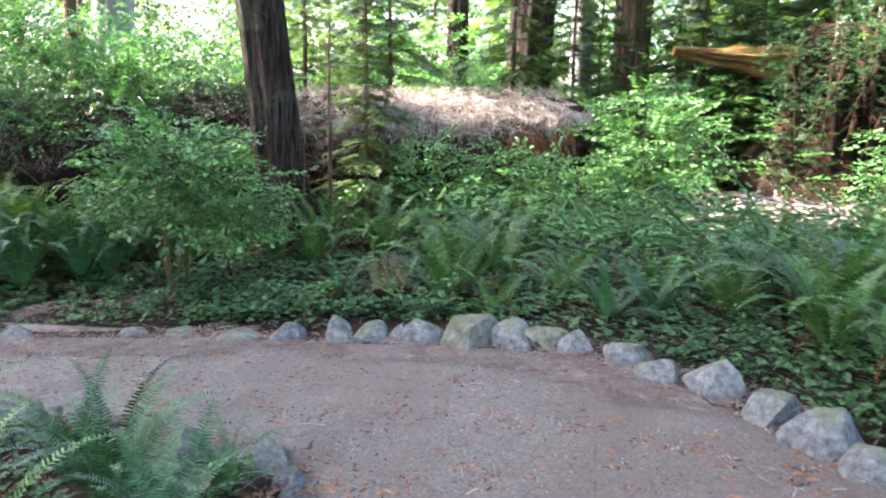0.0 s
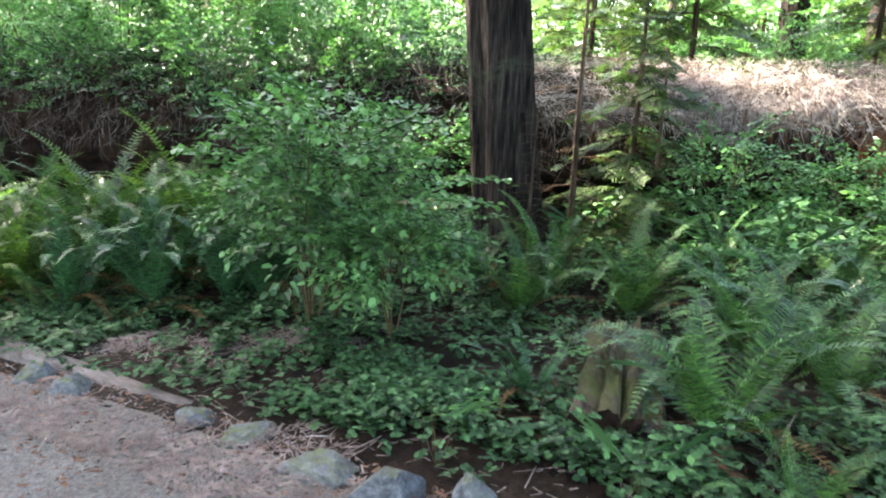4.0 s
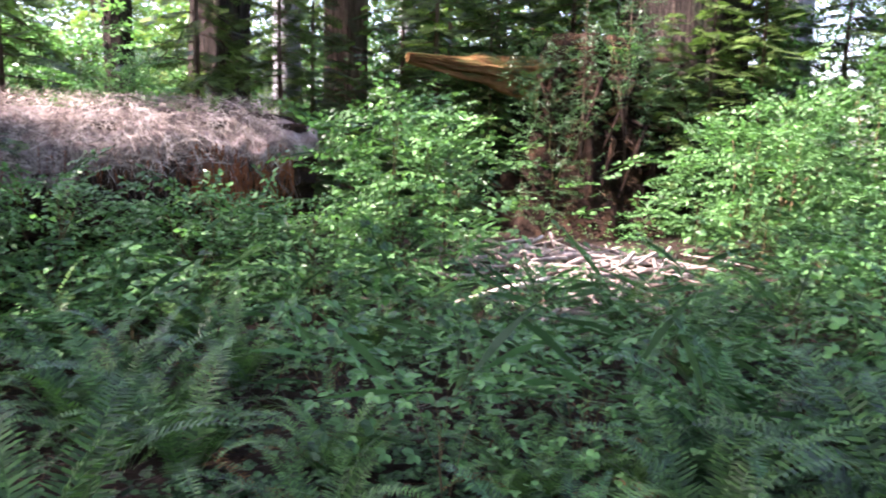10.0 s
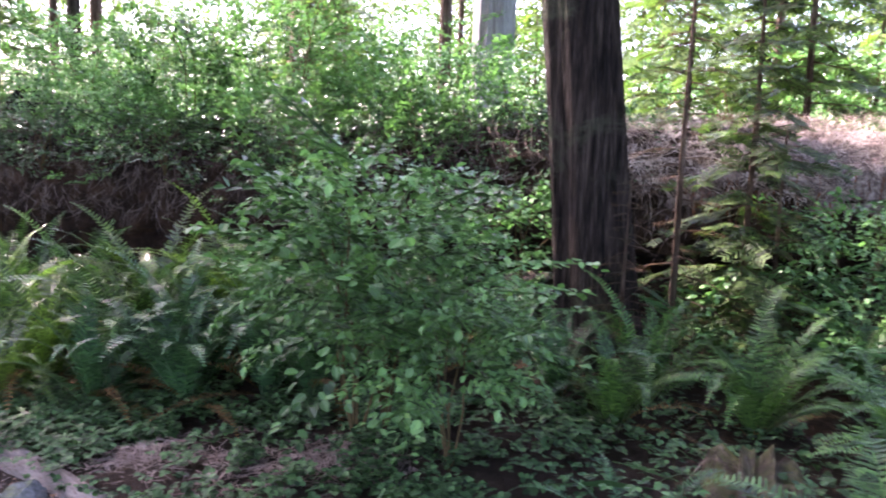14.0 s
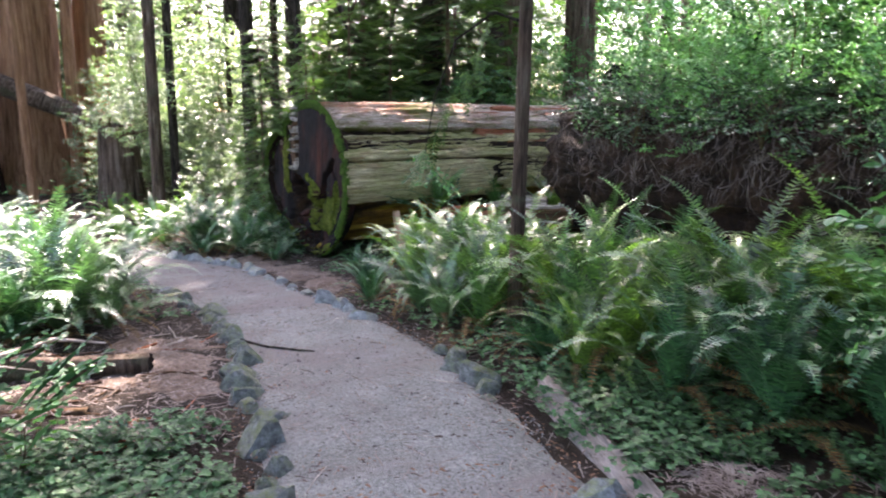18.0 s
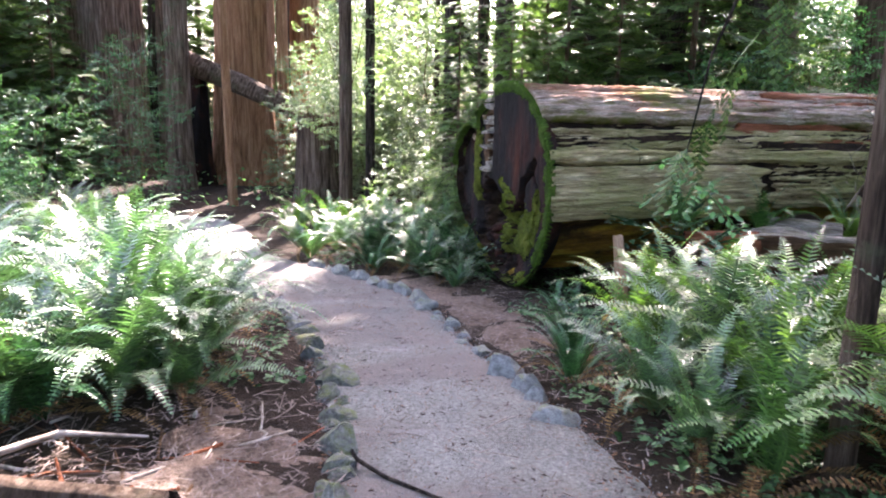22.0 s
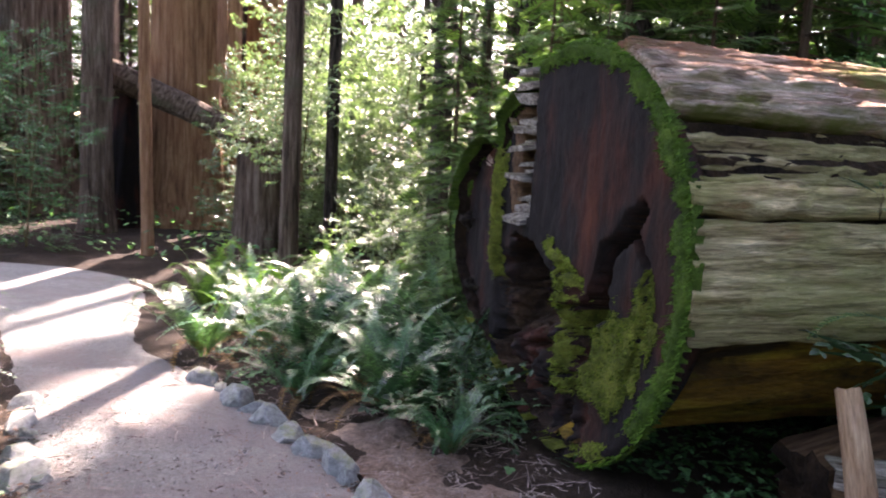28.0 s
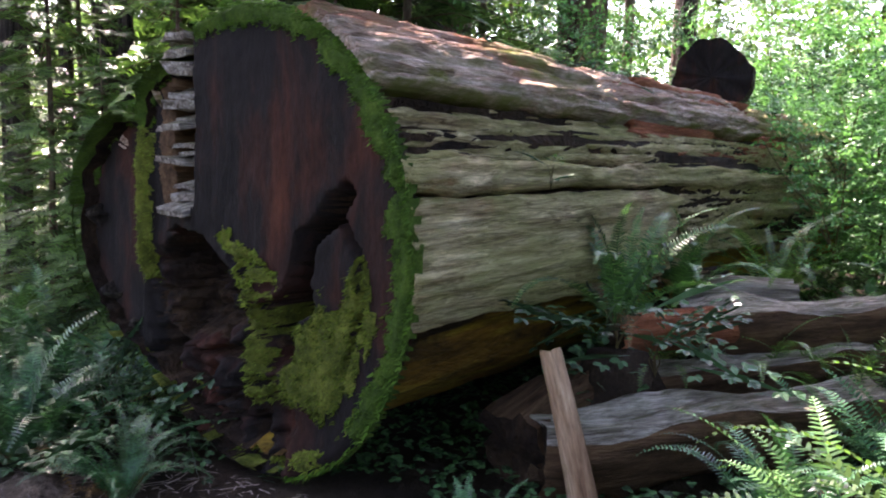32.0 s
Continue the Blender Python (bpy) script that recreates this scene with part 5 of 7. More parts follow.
FERNS += [
    (-2.2, 3.0, 0.65, M_FERN, 12), (-1.5, 2.1, 0.7, M_FERN, 12), (-3.0, 7.9, 0.95, M_FERN_B, 14), (-3.7, 7.6, 1.0, M_FERN, 15), (-4.4, 7.7, 1.1, M_FERN_Y, 16),
    (-5.2, 7.5, 1.1, M_FERN_Y, 16), (-5.9, 7.3, 0.95, M_FERN, 14), (-4.0, 6.9, 0.85, M_FERN_B, 13), (-4.55, 6.8, 0.95, M_FERN, 15), (-5.05, 6.45, 0.9, M_FERN_Y, 14),
    (-3.2, 7.1, 0.7, M_FERN_B, 12), (-4.9, 6.05, 0.55, M_FERN_Y, 11), (-5.6, 6.35, 0.85, M_FERN, 14), (-6.2, 6.7, 0.95, M_FERN_Y, 15), (-6.4, 5.95, 0.8, M_FERN, 15),
    (-7.0, 6.25, 0.95, M_FERN_Y, 16), (-7.6, 6.1, 0.9, M_FERN, 15), (-7.3, 5.7, 0.65, M_FERN, 12), (-8.2, 5.9, 0.95, M_FERN_Y, 16), (-8.5, 5.45, 0.5, M_FERN_B, 11),
    (-8.0, 6.6, 0.8, M_FERN, 12), (-8.75, 6.3, 0.68, M_FERN, 13),
]
FERNS += [
    (-9.0, 7.2, 0.6, M_FERN_B, 12), (-10.28, 6.86, 0.62, M_FERN, 10), (-10.7, 7.85, 0.65, M_FERN, 11), (-10.6, 8.7, 0.65, M_FERN_Y, 11), (-10.15, 8.9, 0.5, M_FERN, 10),
    (-10.2, 8.9, 0.75, M_FERN_Y, 12), (-9.5, 9.3, 0.7, M_FERN, 12), (-12.6, 4.15, 0.75, M_FERN, 12), (-13.1, 3.75, 0.81, M_FERN_B, 11), (-13.3, 4.4, 0.81, M_FERN, 12),
    (-13.9, 3.3, 0.7, M_FERN, 14), (-14.3, 3.9, 0.75, M_FERN, 14), (-14.9, 2.9, 0.75, M_FERN_Y, 14), (-15.5, 3.3, 0.75, M_FERN_Y, 14), (-15.9, 2.3, 0.75, M_FERN_Y, 14),
    (-16.6, 2.9, 0.8, M_FERN_Y, 12), (-14.9, 4.6, 0.7, M_FERN, 12), (-13.9, 4.9, 0.7, M_FERN, 12), (-12.0, 4.45, 0.62, M_FERN, 10), (-11.4, 4.85, 0.35, M_FERN, 9),
    (-16.0, 4.2, 0.8, M_FERN, 12), (-7.4, 2.65, 0.95, M_FERN, 16),
]
FERNS += [
    (-8.2, 2.4, 1.05, M_FERN, 17), (-8.9, 2.3, 1.0, M_FERN, 16), (-7.9, 1.6, 1.1, M_FERN, 16), (-9.0, 1.4, 1.1, M_FERN, 16), (-9.8, 1.7, 1.05, M_FERN, 16),
    (-10.6, 1.2, 1.05, M_FERN, 16), (-11.4, 0.8, 1.0, M_FERN_Y, 16), (-12.3, 0.3, 1.0, M_FERN_Y, 16), (-13.2, -0.3, 1.0, M_FERN_Y, 15), (-10.0, 0.3, 1.1, M_FERN, 14),
    (-11.2, -0.5, 1.1, M_FERN_Y, 14), (-12.4, -1.2, 1.1, M_FERN_Y, 14), (-8.6, 0.3, 1.1, M_FERN, 14), (-7.0, 1.5, 0.9, M_FERN, 13), (-14.2, -1.0, 1.0, M_FERN_Y, 14),
    (-15.4, -1.4, 0.9, M_FERN_Y, 13), (-17.3, -1.8, 0.9, M_FERN_Y, 12), (-9.9, 2.45, 0.6, M_FERN_B, 12), (-10.9, 1.95, 0.7, M_FERN, 12), (-9.2, 6.6, 0.55, M_FERN_B, 12),
    (-9.0, 7.05, 0.55, M_FERN_B, 12), (-12.75, 4.55, 0.62, M_FERN_B, 11),
]
FERNS += [
    (-11.2, 4.78, 0.32, M_FERN_B, 9), (-9.6, 7.6, 0.5, M_FERN_B, 10), (-5.3, 6.0, 0.5, M_FERN_B, 11), (-6.8, 5.75, 0.6, M_FERN, 12), (-7.9, 5.35, 0.45, M_FERN_B, 11),
    (-8.3, 6.35, 0.85, M_FERN_Y, 14), (-7.4, 6.7, 0.9, M_FERN_Y, 14), (-6.7, 7.3, 0.9, M_FERN, 13), (-3.4, 8.2, 0.85, M_FERN, 13), (-2.5, 8.55, 0.8, M_FERN, 12),
    (-2.0, 9.1, 0.7, M_FERN, 11), (-3.2, 8.8, 0.75, M_FERN_B, 11), (-1.1, 9.5, 0.7, M_FERN, 11), (-2.6, 7.6, 0.7, M_FERN, 12), (-7.5, 3.0, 0.7, M_FERN, 12),
    (-8.2, 2.9, 0.78, M_FERN, 13), (-9.0, 2.7, 0.76, M_FERN, 13), (-7.1, 2.2, 0.85, M_FERN, 14), (-8.5, 2.85, 0.75, M_FERN, 14), (-9.4, 2.5, 0.8, M_FERN, 14),
    (-10.3, 2.2, 0.8, M_FERN, 14), (-11.3, 1.6, 0.85, M_FERN, 14),
]
FERNS += [
    (-12.2, 1.1, 0.85, M_FERN_Y, 14), (-13.2, 0.5, 0.85, M_FERN_Y, 14), (-14.2, -0.1, 0.85, M_FERN_Y, 13), (-6.7, 0.6, 0.95, M_FERN, 13), (-12.9, 3.9, 0.75, M_FERN, 12),
    (-13.5, 2.9, 0.75, M_FERN, 13), (-14.4, 3.2, 0.7, M_FERN, 13), (-15.2, 3.8, 0.75, M_FERN, 13), (-17.2, 3.6, 0.8, M_FERN_Y, 12), (-17.6, 2.2, 0.75, M_FERN_Y, 12),
    (-16.9, 5.0, 0.8, M_FERN, 11), (1.5, 5.0, 0.55, M_FERN_B, 10), (3.6, 4.3, 0.75, M_FERN_B, 11), (0.5, 6.9, 0.6, M_FERN, 10), (1.7, 7.6, 0.6, M_FERN, 10),
    (2.4, 7.9, 0.6, M_FERN, 10), (-0.1, 8.4, 0.7, M_FERN, 10), (3.4, 7.4, 0.6, M_FERN, 10), (3.2, 6.4, 0.6, M_FERN, 10), (1.7, 5.6, 0.5, M_FERN, 10),
    (4.0, 5.7, 0.8, M_FERN_B, 12), (1.1, 6.1, 0.55, M_FERN, 10),
    (-7.15, 2.35, 0.8, M_FERN_B, 13), (-7.6, 2.75, 0.85, M_FERN, 13), (-8.1, 2.6, 0.95, M_FERN, 14), (-6.6, 1.9, 0.8, M_FERN_B, 11),
    (2.5, 5.45, 0.75, M_FERN_B, 9), (2.05, 5.5, 0.45, M_FERN, 9), (0.4, 7.2, 0.8, M_FERN_B, 8), (-12.2, 3.85, 0.5, M_FERN_B, 9), (-9.75, 5.6, 0.3, M_FERN_B, 8),
    (2.35, 3.3, 0.8, M_FERN, 12), (-1.6, 3.1, 0.5, M_FERN_B, 9), (-0.85, 2.8, 0.4, M_FERN_B, 8), (-11.9, 4.5, 0.6, M_FERN_B, 10), (-12.5, 4.75, 0.7, M_FERN_B, 10),
    (-1.75, 7.72, 0.8, M_FERN_B, 9), (-1.25, 7.9, 0.85, M_FERN, 9), (-2.15, 7.7, 0.7, M_FERN_B, 8),
    (-10.5, 7.35, 0.62, M_FERN_Y, 10), (-10.15, 7.85, 0.6, M_FERN_Y, 10), (-9.75, 8.1, 0.6, M_FERN_Y, 10), (-4.3, 6.3, 0.75, M_FERN_B, 10), (-3.75, 6.55, 0.8, M_FERN_B, 10), (-4.7, 7.2, 0.95, M_FERN_Y, 12), (-3.4, 6.9, 0.8, M_FERN_B, 10),
]
for k, (x, y, s, m, n) in enumerate(FERNS):
    # ferns along the open stretch take the copy painted for skylight
    m = M_FERN_SKY if m is M_FERN and x < -6.5 and y < 6.25 else m
    fern(x, y, s * (1.32 if -9 < x < -3 and y > 6 else 1.36 if x < -11 and y > 2.5 else 1.22 if x < -4 else 1.05), m, int(n * (1.6 if x > -13 else 1.2)), k, {M_FERN: "green sword fern with arching fronds", M_FERN_SKY: "sword fern painted paler for open sky light", M_FERN_Y: "yellow-green sword fern, light painted into its tone", M_FERN_B: "blue-green sword fern, shade painted into its tone"}[m], 0 if x < -14.5 or (x < -9 and y < 2) else 6 if -9 < x < -4 and y > 5.3 else 4 if x < -5 else 2)


for k, (x, y, z, sz) in enumerate([(1.2, 11.55, 1.72, 0.55), (1.75, 11.65, 1.6, 0.6), (0.4, 11.5, 1.75, 0.4)]):
    fern(x, y, sz, M_FERN_Y, 9, 300 + k, "small fern rooted in needles on the fallen log", 0, z)


# ---- shrubs ----
def spray_mesh(name, n, length, leaf, mat, seed, droop=0.12, flat=0.32):
    """A twig along x with leaves to both sides, in a nearly level sheet."""
    rng = np.random.default_rng(seed)
    out = []
    for k in range(n):
        u = (k + 0.6) / n
        s = 1 if k % 2 else -1
        side = 0.25 * length * rng.uniform(0.2, 1.0) * (1 - 0.6 * u) * s
        p = np.array([[u * length, side, -droop * length * u * u + rng.normal(0, 0.012)]])
        r = turn(np.array([rng.normal(0, flat)]), np.array([rng.normal(0.2, flat)]), np.array([s * rng.uniform(0.4, 1.3)]))[0]
        out.append((LEAF @ r.T) * leaf * rng.uniform(0.7, 1.25) + p)
    w = np.array([[(0, -0.003, 0), (0, 0.003, 0), (length * 0.5, 0.002, -droop * length * 0.25), (length, 0, -droop * length), (length * 0.5, -0.002, -droop * length * 0.25), (0, -0.003, 0)]])
    return leaves_mesh(name, np.concatenate([np.array(out), w]), mat)


SPRAYS = {m.name: [spray_mesh("leaf_spray", 32, 0.5, lf, m, 60 + k) for k in range(4)] for m, lf in ((M_LEAF, 0.056), (M_LEAF_B, 0.054), (M_LEAF_D, 0.048))}


def needle_spray(name, mat, seed, length=0.8):
    rng = np.random.default_rng(seed)
    q = []
    for k in range(18):
        u = (k + 1) / 19
        s = 1 if k % 2 else -1
        tl = 0.26 * length * (1 - 0.75 * u) * rng.uniform(0.7, 1.1)
        x0, z0 = u * length, -0.3 * length * u * u
        d = np.array([0.75, s * 0.9, -0.25])
        d /= np.linalg.norm(d)
        pn = np.array([d[1], -d[0], 0]) * 0.024
        for i in range(5):
            a = np.array([x0, 0, z0]) + d * tl * i / 5
            b = a + d * tl / 6.5
            q.append([a - pn * 0.3, a + pn, b + pn, b - pn * 0.3])
            q.append([a + pn * 0.3, a - pn, b - pn, b + pn * 0.3])
    return quads_mesh(name, q, mat)


NEEDLE = {m.name: [needle_spray("needle_spray", m, 80 + k) for k in range(3)] for m in (M_CONIFER, M_BROWNTWIG)}
STEMS = [tube_mesh("stem", [(0, 0, -0.08), (0.04 * k, 0.05, 0.35), (0.12, -0.04 * k, 0.7), (0.22, 0.05, 1.0)], [0.014, 0.011, 0.008, 0.004], M_STEM, 5) for k in range(3)]


def bush_mesh(kinds, aspect, mat, seed, size=0.5):
    """One mesh of leaf sprays in uneven clumps: a bush of unit radius and of the height aspect."""
    rng = np.random.default_rng(seed)
    out = []
    for c in range(int(9 + 6 * aspect)):
        u = (c + rng.uniform(0.2, 0.9)) / int(9 + 6 * aspect)
        rad = math.sqrt(max(0.05, 1 - (u - 0.4) ** 2 * 2.2)) * rng.uniform(0.25, 0.85)
        a = c * 2.4 + rng.normal(0, 0.4)
        mid = np.array([rad * math.cos(a), rad * math.sin(a), u * aspect])
        for k in range(20):
            me = kinds[int(rng.integers(len(kinds)))]
            v = np.empty(len(me.vertices) * 3)
            me.vertices.foreach_get("co", v)
            b = a + rng.normal(0, 1.1)
            r = turn(np.array([rng.normal(0, 0.3)]), np.array([rng.normal(-0.05 - 0.35 * u, 0.35)]), np.array([b]))[0]
            out.append(v.reshape(-1, 3) @ r.T * size * rng.uniform(0.7, 1.25) + mid + rng.normal(0, 1, 3) * [0.2, 0.2, 0.17])
    return leaves_mesh("foliage", np.concatenate(out), mat)


def conifer_meshes(mat, seed, branches=64, dense=1.0, h=5.0, r=1.45, fat=1.0):
    """A young conifer five metres tall: whorled limbs with flat feathered twigs; wood and needles apart."""
    rng = np.random.default_rng(seed)
    wv, wf = tube([(0, 0, -0.1), (0.04, 0.02, h * 0.5), (0, 0.03, h * 1.03)], [0.055, 0.035, 0.006], 8)
    trunk = raw_mesh("trunk", [tuple(p) for p in wv], wf, M_BARK, True)
    wv, wf, q = [], [], []
    for k in range(branches):
        z = h * (0.05 + 0.93 * (k + rng.uniform(0, 1)) / branches)
        reach = r * (1 - z / h) ** 0.7 * rng.uniform(0.55, 1.12) + 0.16
        a, rise, sag = k * 2.4 + rng.normal(0, 0.35), rng.normal(0.12, 0.12), rng.uniform(0.25, 0.5)
        ca, sa = math.cos(a), math.sin(a)

        def at(t):
            return np.array([ca * reach * t, sa * reach * t, z + reach * (rise * t - sag * t * t)])
        vv, ff = tube([at(0), at(0.5), at(1)], [0.012, 0.008, 0.002], 4)
        wf += [tuple(len(wv) + i for i in f4) for f4 in ff]
        wv += [tuple(p) for p in vv]
        m = int((reach / 0.1 + 3) * dense)
        for j in range(m):
            t = 0.14 + 0.86 * (j + rng.uniform(0, 0.6)) / m
            side = 1 if j % 2 else -1
            tl = (0.34 * reach * (1.1 - t) + 0.1) * rng.uniform(0.7, 1.2)
            b = a + side * rng.uniform(0.7, 1.05)
            d = np.array([math.cos(b), math.sin(b), -0.3 + rng.normal(0, 0.12)])
            d /= np.linalg.norm(d)
            flat = np.array([-d[1], d[0], rng.normal(0, 0.25)])
            p0 = at(t)
            n = int(tl / 0.06) + 1
            for i in range(n):
                o = p0 + d * tl * (i + 0.3) / n
                ln = 0.105 * (0.4 + 0.6 * fat) * (1.1 - 0.5 * i / n)
                for e in (-1, 1):
                    tip = o + d * ln * 0.7 + flat * ln * e
                    q.append([o - d * 0.008 * fat, o + d * 0.03 * fat, tip + d * 0.02 * fat, tip - d * 0.008 * fat])
    return trunk, raw_mesh("limbwork", wv, wf, M_BARK, True), quads_mesh("needles", q, mat)


FAR_SPRAYS = {m.name: [spray_mesh("leaf_spray", 16, 0.5, lf, m, 66 + k) for k in range(4)] for m, lf in ((M_LEAF, 0.082), (M_LEAF_B, 0.088), (M_LEAF_D, 0.074), (M_LEAF_S, 0.095))}
FOLIAGE = {}
ASPECTS = (0.8, 1.3, 2.0, 3.0)


def far_shrub(x, y, r, h, mat, label, seed, z=None, name="shrub"):
    rng = np.random.default_rng(seed)
    ob = thing(name, label, "shrub" if name == "shrub" else "conifer", pose(x, y, ground_z(x, y) if z is None else z, 0, 0, rng.uniform(0, 360)))
    if name == "young_conifer":
        key = mat.name, seed % 4
        if key not in FOLIAGE:
            FOLIAGE[key] = conifer_meshes(mat, 500 + seed % 4, *((46, 0.8, 5.0, 1.1, 0.25) if mat is M_BROWNTWIG else (64, 1.0)))
        m = Matrix.Diagonal((max(0.75 * h / 5, min(1.35 * h / 5, r / 1.45)),) * 2 + (h / 5, 1))
        part("trunk", FOLIAGE[key][0], ob, m)
        tagged(part("limbwork", FOLIAGE[key][1], ob, m), kind="stuff")
        tagged(part("needles", FOLIAGE[key][2], ob, m), kind="stuff")
        return ob
    near = min(range(4), key=lambda i: abs(math.log(ASPECTS[i] * r / h)))
    key = mat.name, near, seed % 2
    if key not in FOLIAGE:
        FOLIAGE[key] = bush_mesh(FAR_SPRAYS[mat.name], ASPECTS[near], mat, 700 + near * 2 + seed % 2)
    for k in range(3):
        part("stem", STEMS[k], ob, pose(0, 0, 0, rng.normal(0, 10), rng.normal(0, 10), 120 * k + rng.uniform(0, 60)) @ Matrix.Diagonal((r, r, h * 0.9, 1)))
    tagged(part("foliage", FOLIAGE[key], ob, Matrix.Diagonal((r, r, h / ASPECTS[near], 1))), kind="stuff")
    return ob


def shrub(x, y, r, h, n, mat, label, seed, z=None, sprays=SPRAYS, size=1.0, low=0.15, group="", name="shrub"):
    rng = np.random.default_rng(seed)
    ob = thing(name, label, "shrub", pose(x, y, ground_z(x, y) if z is None else z), group=group)
    for k in range(5):
        part("stem", STEMS[k % 3], ob, pose(0, 0, 0, rng.normal(0, 10), rng.normal(0, 10), 72 * k + rng.uniform(0, 40)) @ Matrix.Diagonal((r, r, h * 0.9, 1)))
    for k in range(n):
        a = rng.uniform(0, 360)
        u = rng.uniform(low, 1) ** 0.8
        rad = r * math.sqrt(max(0.05, 1 - (u - 0.35) ** 2 * 1.9)) * rng.uniform(0.15, 0.95)
        kind = sprays[mat.name][int(rng.integers(len(sprays[mat.name])))]
        m = pose(rad * math.cos(radians(a)), rad * math.sin(radians(a)), h * u, 0, 0, a + rng.normal(0, 40)) @ pose(0, 0, 0, rng.normal(0, 15), rng.normal(4 - 22 * u, 16), 0) @ Matrix.Scale(size * rng.uniform(0.7, 1.2), 4)
        part("needle_spray" if sprays is NEEDLE else "leaf_spray", kind, ob, m)
    return ob


SHRUBS = [  # x, y, radius, height, sprays, material, base height or None, spray size
    (-2.3, 6.65, 0.75, 1.3, 110, M_LEAF_B, None, 0.9), (-1.8, 6.45, 0.5, 0.95, 60, M_LEAF_B, None, 0.8), (-2.4, 6.5, 0.7, 1.5, 58, M_LEAF_B, None, 0.95), (2.6, 9.8, 0.8, 1.6, 90, M_LEAF_B, None, 1.0), (3.4, 10.6, 0.8, 1.3, 60, M_LEAF_B, None, 1.0),
    (0.9, 9.6, 0.8, 0.95, 70, M_LEAF_B, None, 0.9), (-0.2, 9.5, 0.7, 1.1, 60, M_LEAF_B, None, 0.8), (1.7, 9.0, 0.7, 0.8, 50, M_LEAF_B, None, 0.9), (6.6, 9.6, 1.1, 1.5, 110, M_LEAF_B, None, 1.0), (7.9, 10.2, 1.2, 1.8, 110, M_LEAF_B, None, 1.1),
    (8.6, 8.6, 1.2, 1.7, 100, M_LEAF_B, None, 1.1), (9.8, 10.6, 1.3, 2.3, 90, M_LEAF_B, None, 1.2), (6.9, 7.6, 0.8, 1.0, 70, M_LEAF, None, 0.9),
]
SHRUBS += [
    (5.3, 7.0, 0.7, 0.7, 60, M_LEAF, None, 0.9), (-7.6, 8.8, 0.9, 1.3, 80, M_LEAF_B, 1.3, 0.9), (-6.5, 9.2, 1.0, 1.6, 90, M_LEAF_B, 1.3, 1.0), (-5.4, 9.5, 1.0, 1.7, 90, M_LEAF_B, 1.3, 1.0), (-4.4, 9.8, 0.9, 1.2, 80, M_LEAF_B, 1.3, 0.9),
    (-3.4, 10.2, 0.9, 1.1, 70, M_LEAF_B, 1.3, 0.9), (-8.4, 9.6, 1.0, 1.4, 70, M_LEAF_B, 1.0, 1.0), (-8.2, 9.0, 0.9, 1.4, 0, M_LEAF_B, 1.3, 1.0), (-7.2, 9.3, 1.0, 1.4, 0, M_LEAF_B, 1.3, 1.0), (-6.0, 9.7, 1.1, 1.5, 0, M_LEAF_B, 1.3, 1.0),
    (-4.9, 10.1, 1.0, 1.2, 0, M_LEAF_B, 1.3, 1.0), (-3.9, 10.2, 0.9, 1.0, 0, M_LEAF_B, 1.4, 1.0), (-2.6, 10.6, 0.8, 1.0, 0, M_LEAF_B, 1.5, 1.0),
]
SHRUBS += [
    (-1.4, 11.0, 0.7, 0.6, 0, M_LEAF_B, 1.6, 1.0), (0.3, 11.6, 0.6, 0.6, 0, M_LEAF_B, 1.6, 1.0), (-6.7, 8.5, 0.8, 0.7, 0, M_LEAF_B, 1.3, 1.0), (-5.2, 8.9, 0.8, 0.7, 0, M_LEAF_B, 1.3, 1.0), (-3.8, 9.3, 0.7, 0.7, 0, M_LEAF_B, 1.3, 1.0),
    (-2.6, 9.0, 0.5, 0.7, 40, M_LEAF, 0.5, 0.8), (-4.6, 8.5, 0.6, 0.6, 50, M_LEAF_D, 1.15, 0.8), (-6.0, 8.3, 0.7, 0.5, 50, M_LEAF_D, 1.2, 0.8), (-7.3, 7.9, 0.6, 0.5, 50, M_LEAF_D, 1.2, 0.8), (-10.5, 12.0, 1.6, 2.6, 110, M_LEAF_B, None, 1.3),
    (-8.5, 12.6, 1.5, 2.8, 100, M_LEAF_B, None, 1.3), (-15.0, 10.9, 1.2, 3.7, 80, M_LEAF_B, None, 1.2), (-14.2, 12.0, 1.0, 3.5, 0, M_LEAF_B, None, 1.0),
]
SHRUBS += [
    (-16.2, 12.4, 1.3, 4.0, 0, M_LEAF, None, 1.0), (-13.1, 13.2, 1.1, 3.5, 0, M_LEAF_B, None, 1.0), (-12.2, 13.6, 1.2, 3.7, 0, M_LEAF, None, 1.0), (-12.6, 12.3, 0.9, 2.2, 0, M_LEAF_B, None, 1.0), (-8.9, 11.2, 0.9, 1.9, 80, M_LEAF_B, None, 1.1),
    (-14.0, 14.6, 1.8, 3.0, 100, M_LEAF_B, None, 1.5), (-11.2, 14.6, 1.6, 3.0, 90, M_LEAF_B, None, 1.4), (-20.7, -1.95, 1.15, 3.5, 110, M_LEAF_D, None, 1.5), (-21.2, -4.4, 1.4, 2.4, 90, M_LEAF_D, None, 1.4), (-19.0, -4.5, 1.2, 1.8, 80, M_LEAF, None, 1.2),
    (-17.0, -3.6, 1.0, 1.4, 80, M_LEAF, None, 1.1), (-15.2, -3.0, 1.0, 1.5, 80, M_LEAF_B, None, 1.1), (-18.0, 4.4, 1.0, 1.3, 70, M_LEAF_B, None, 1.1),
]
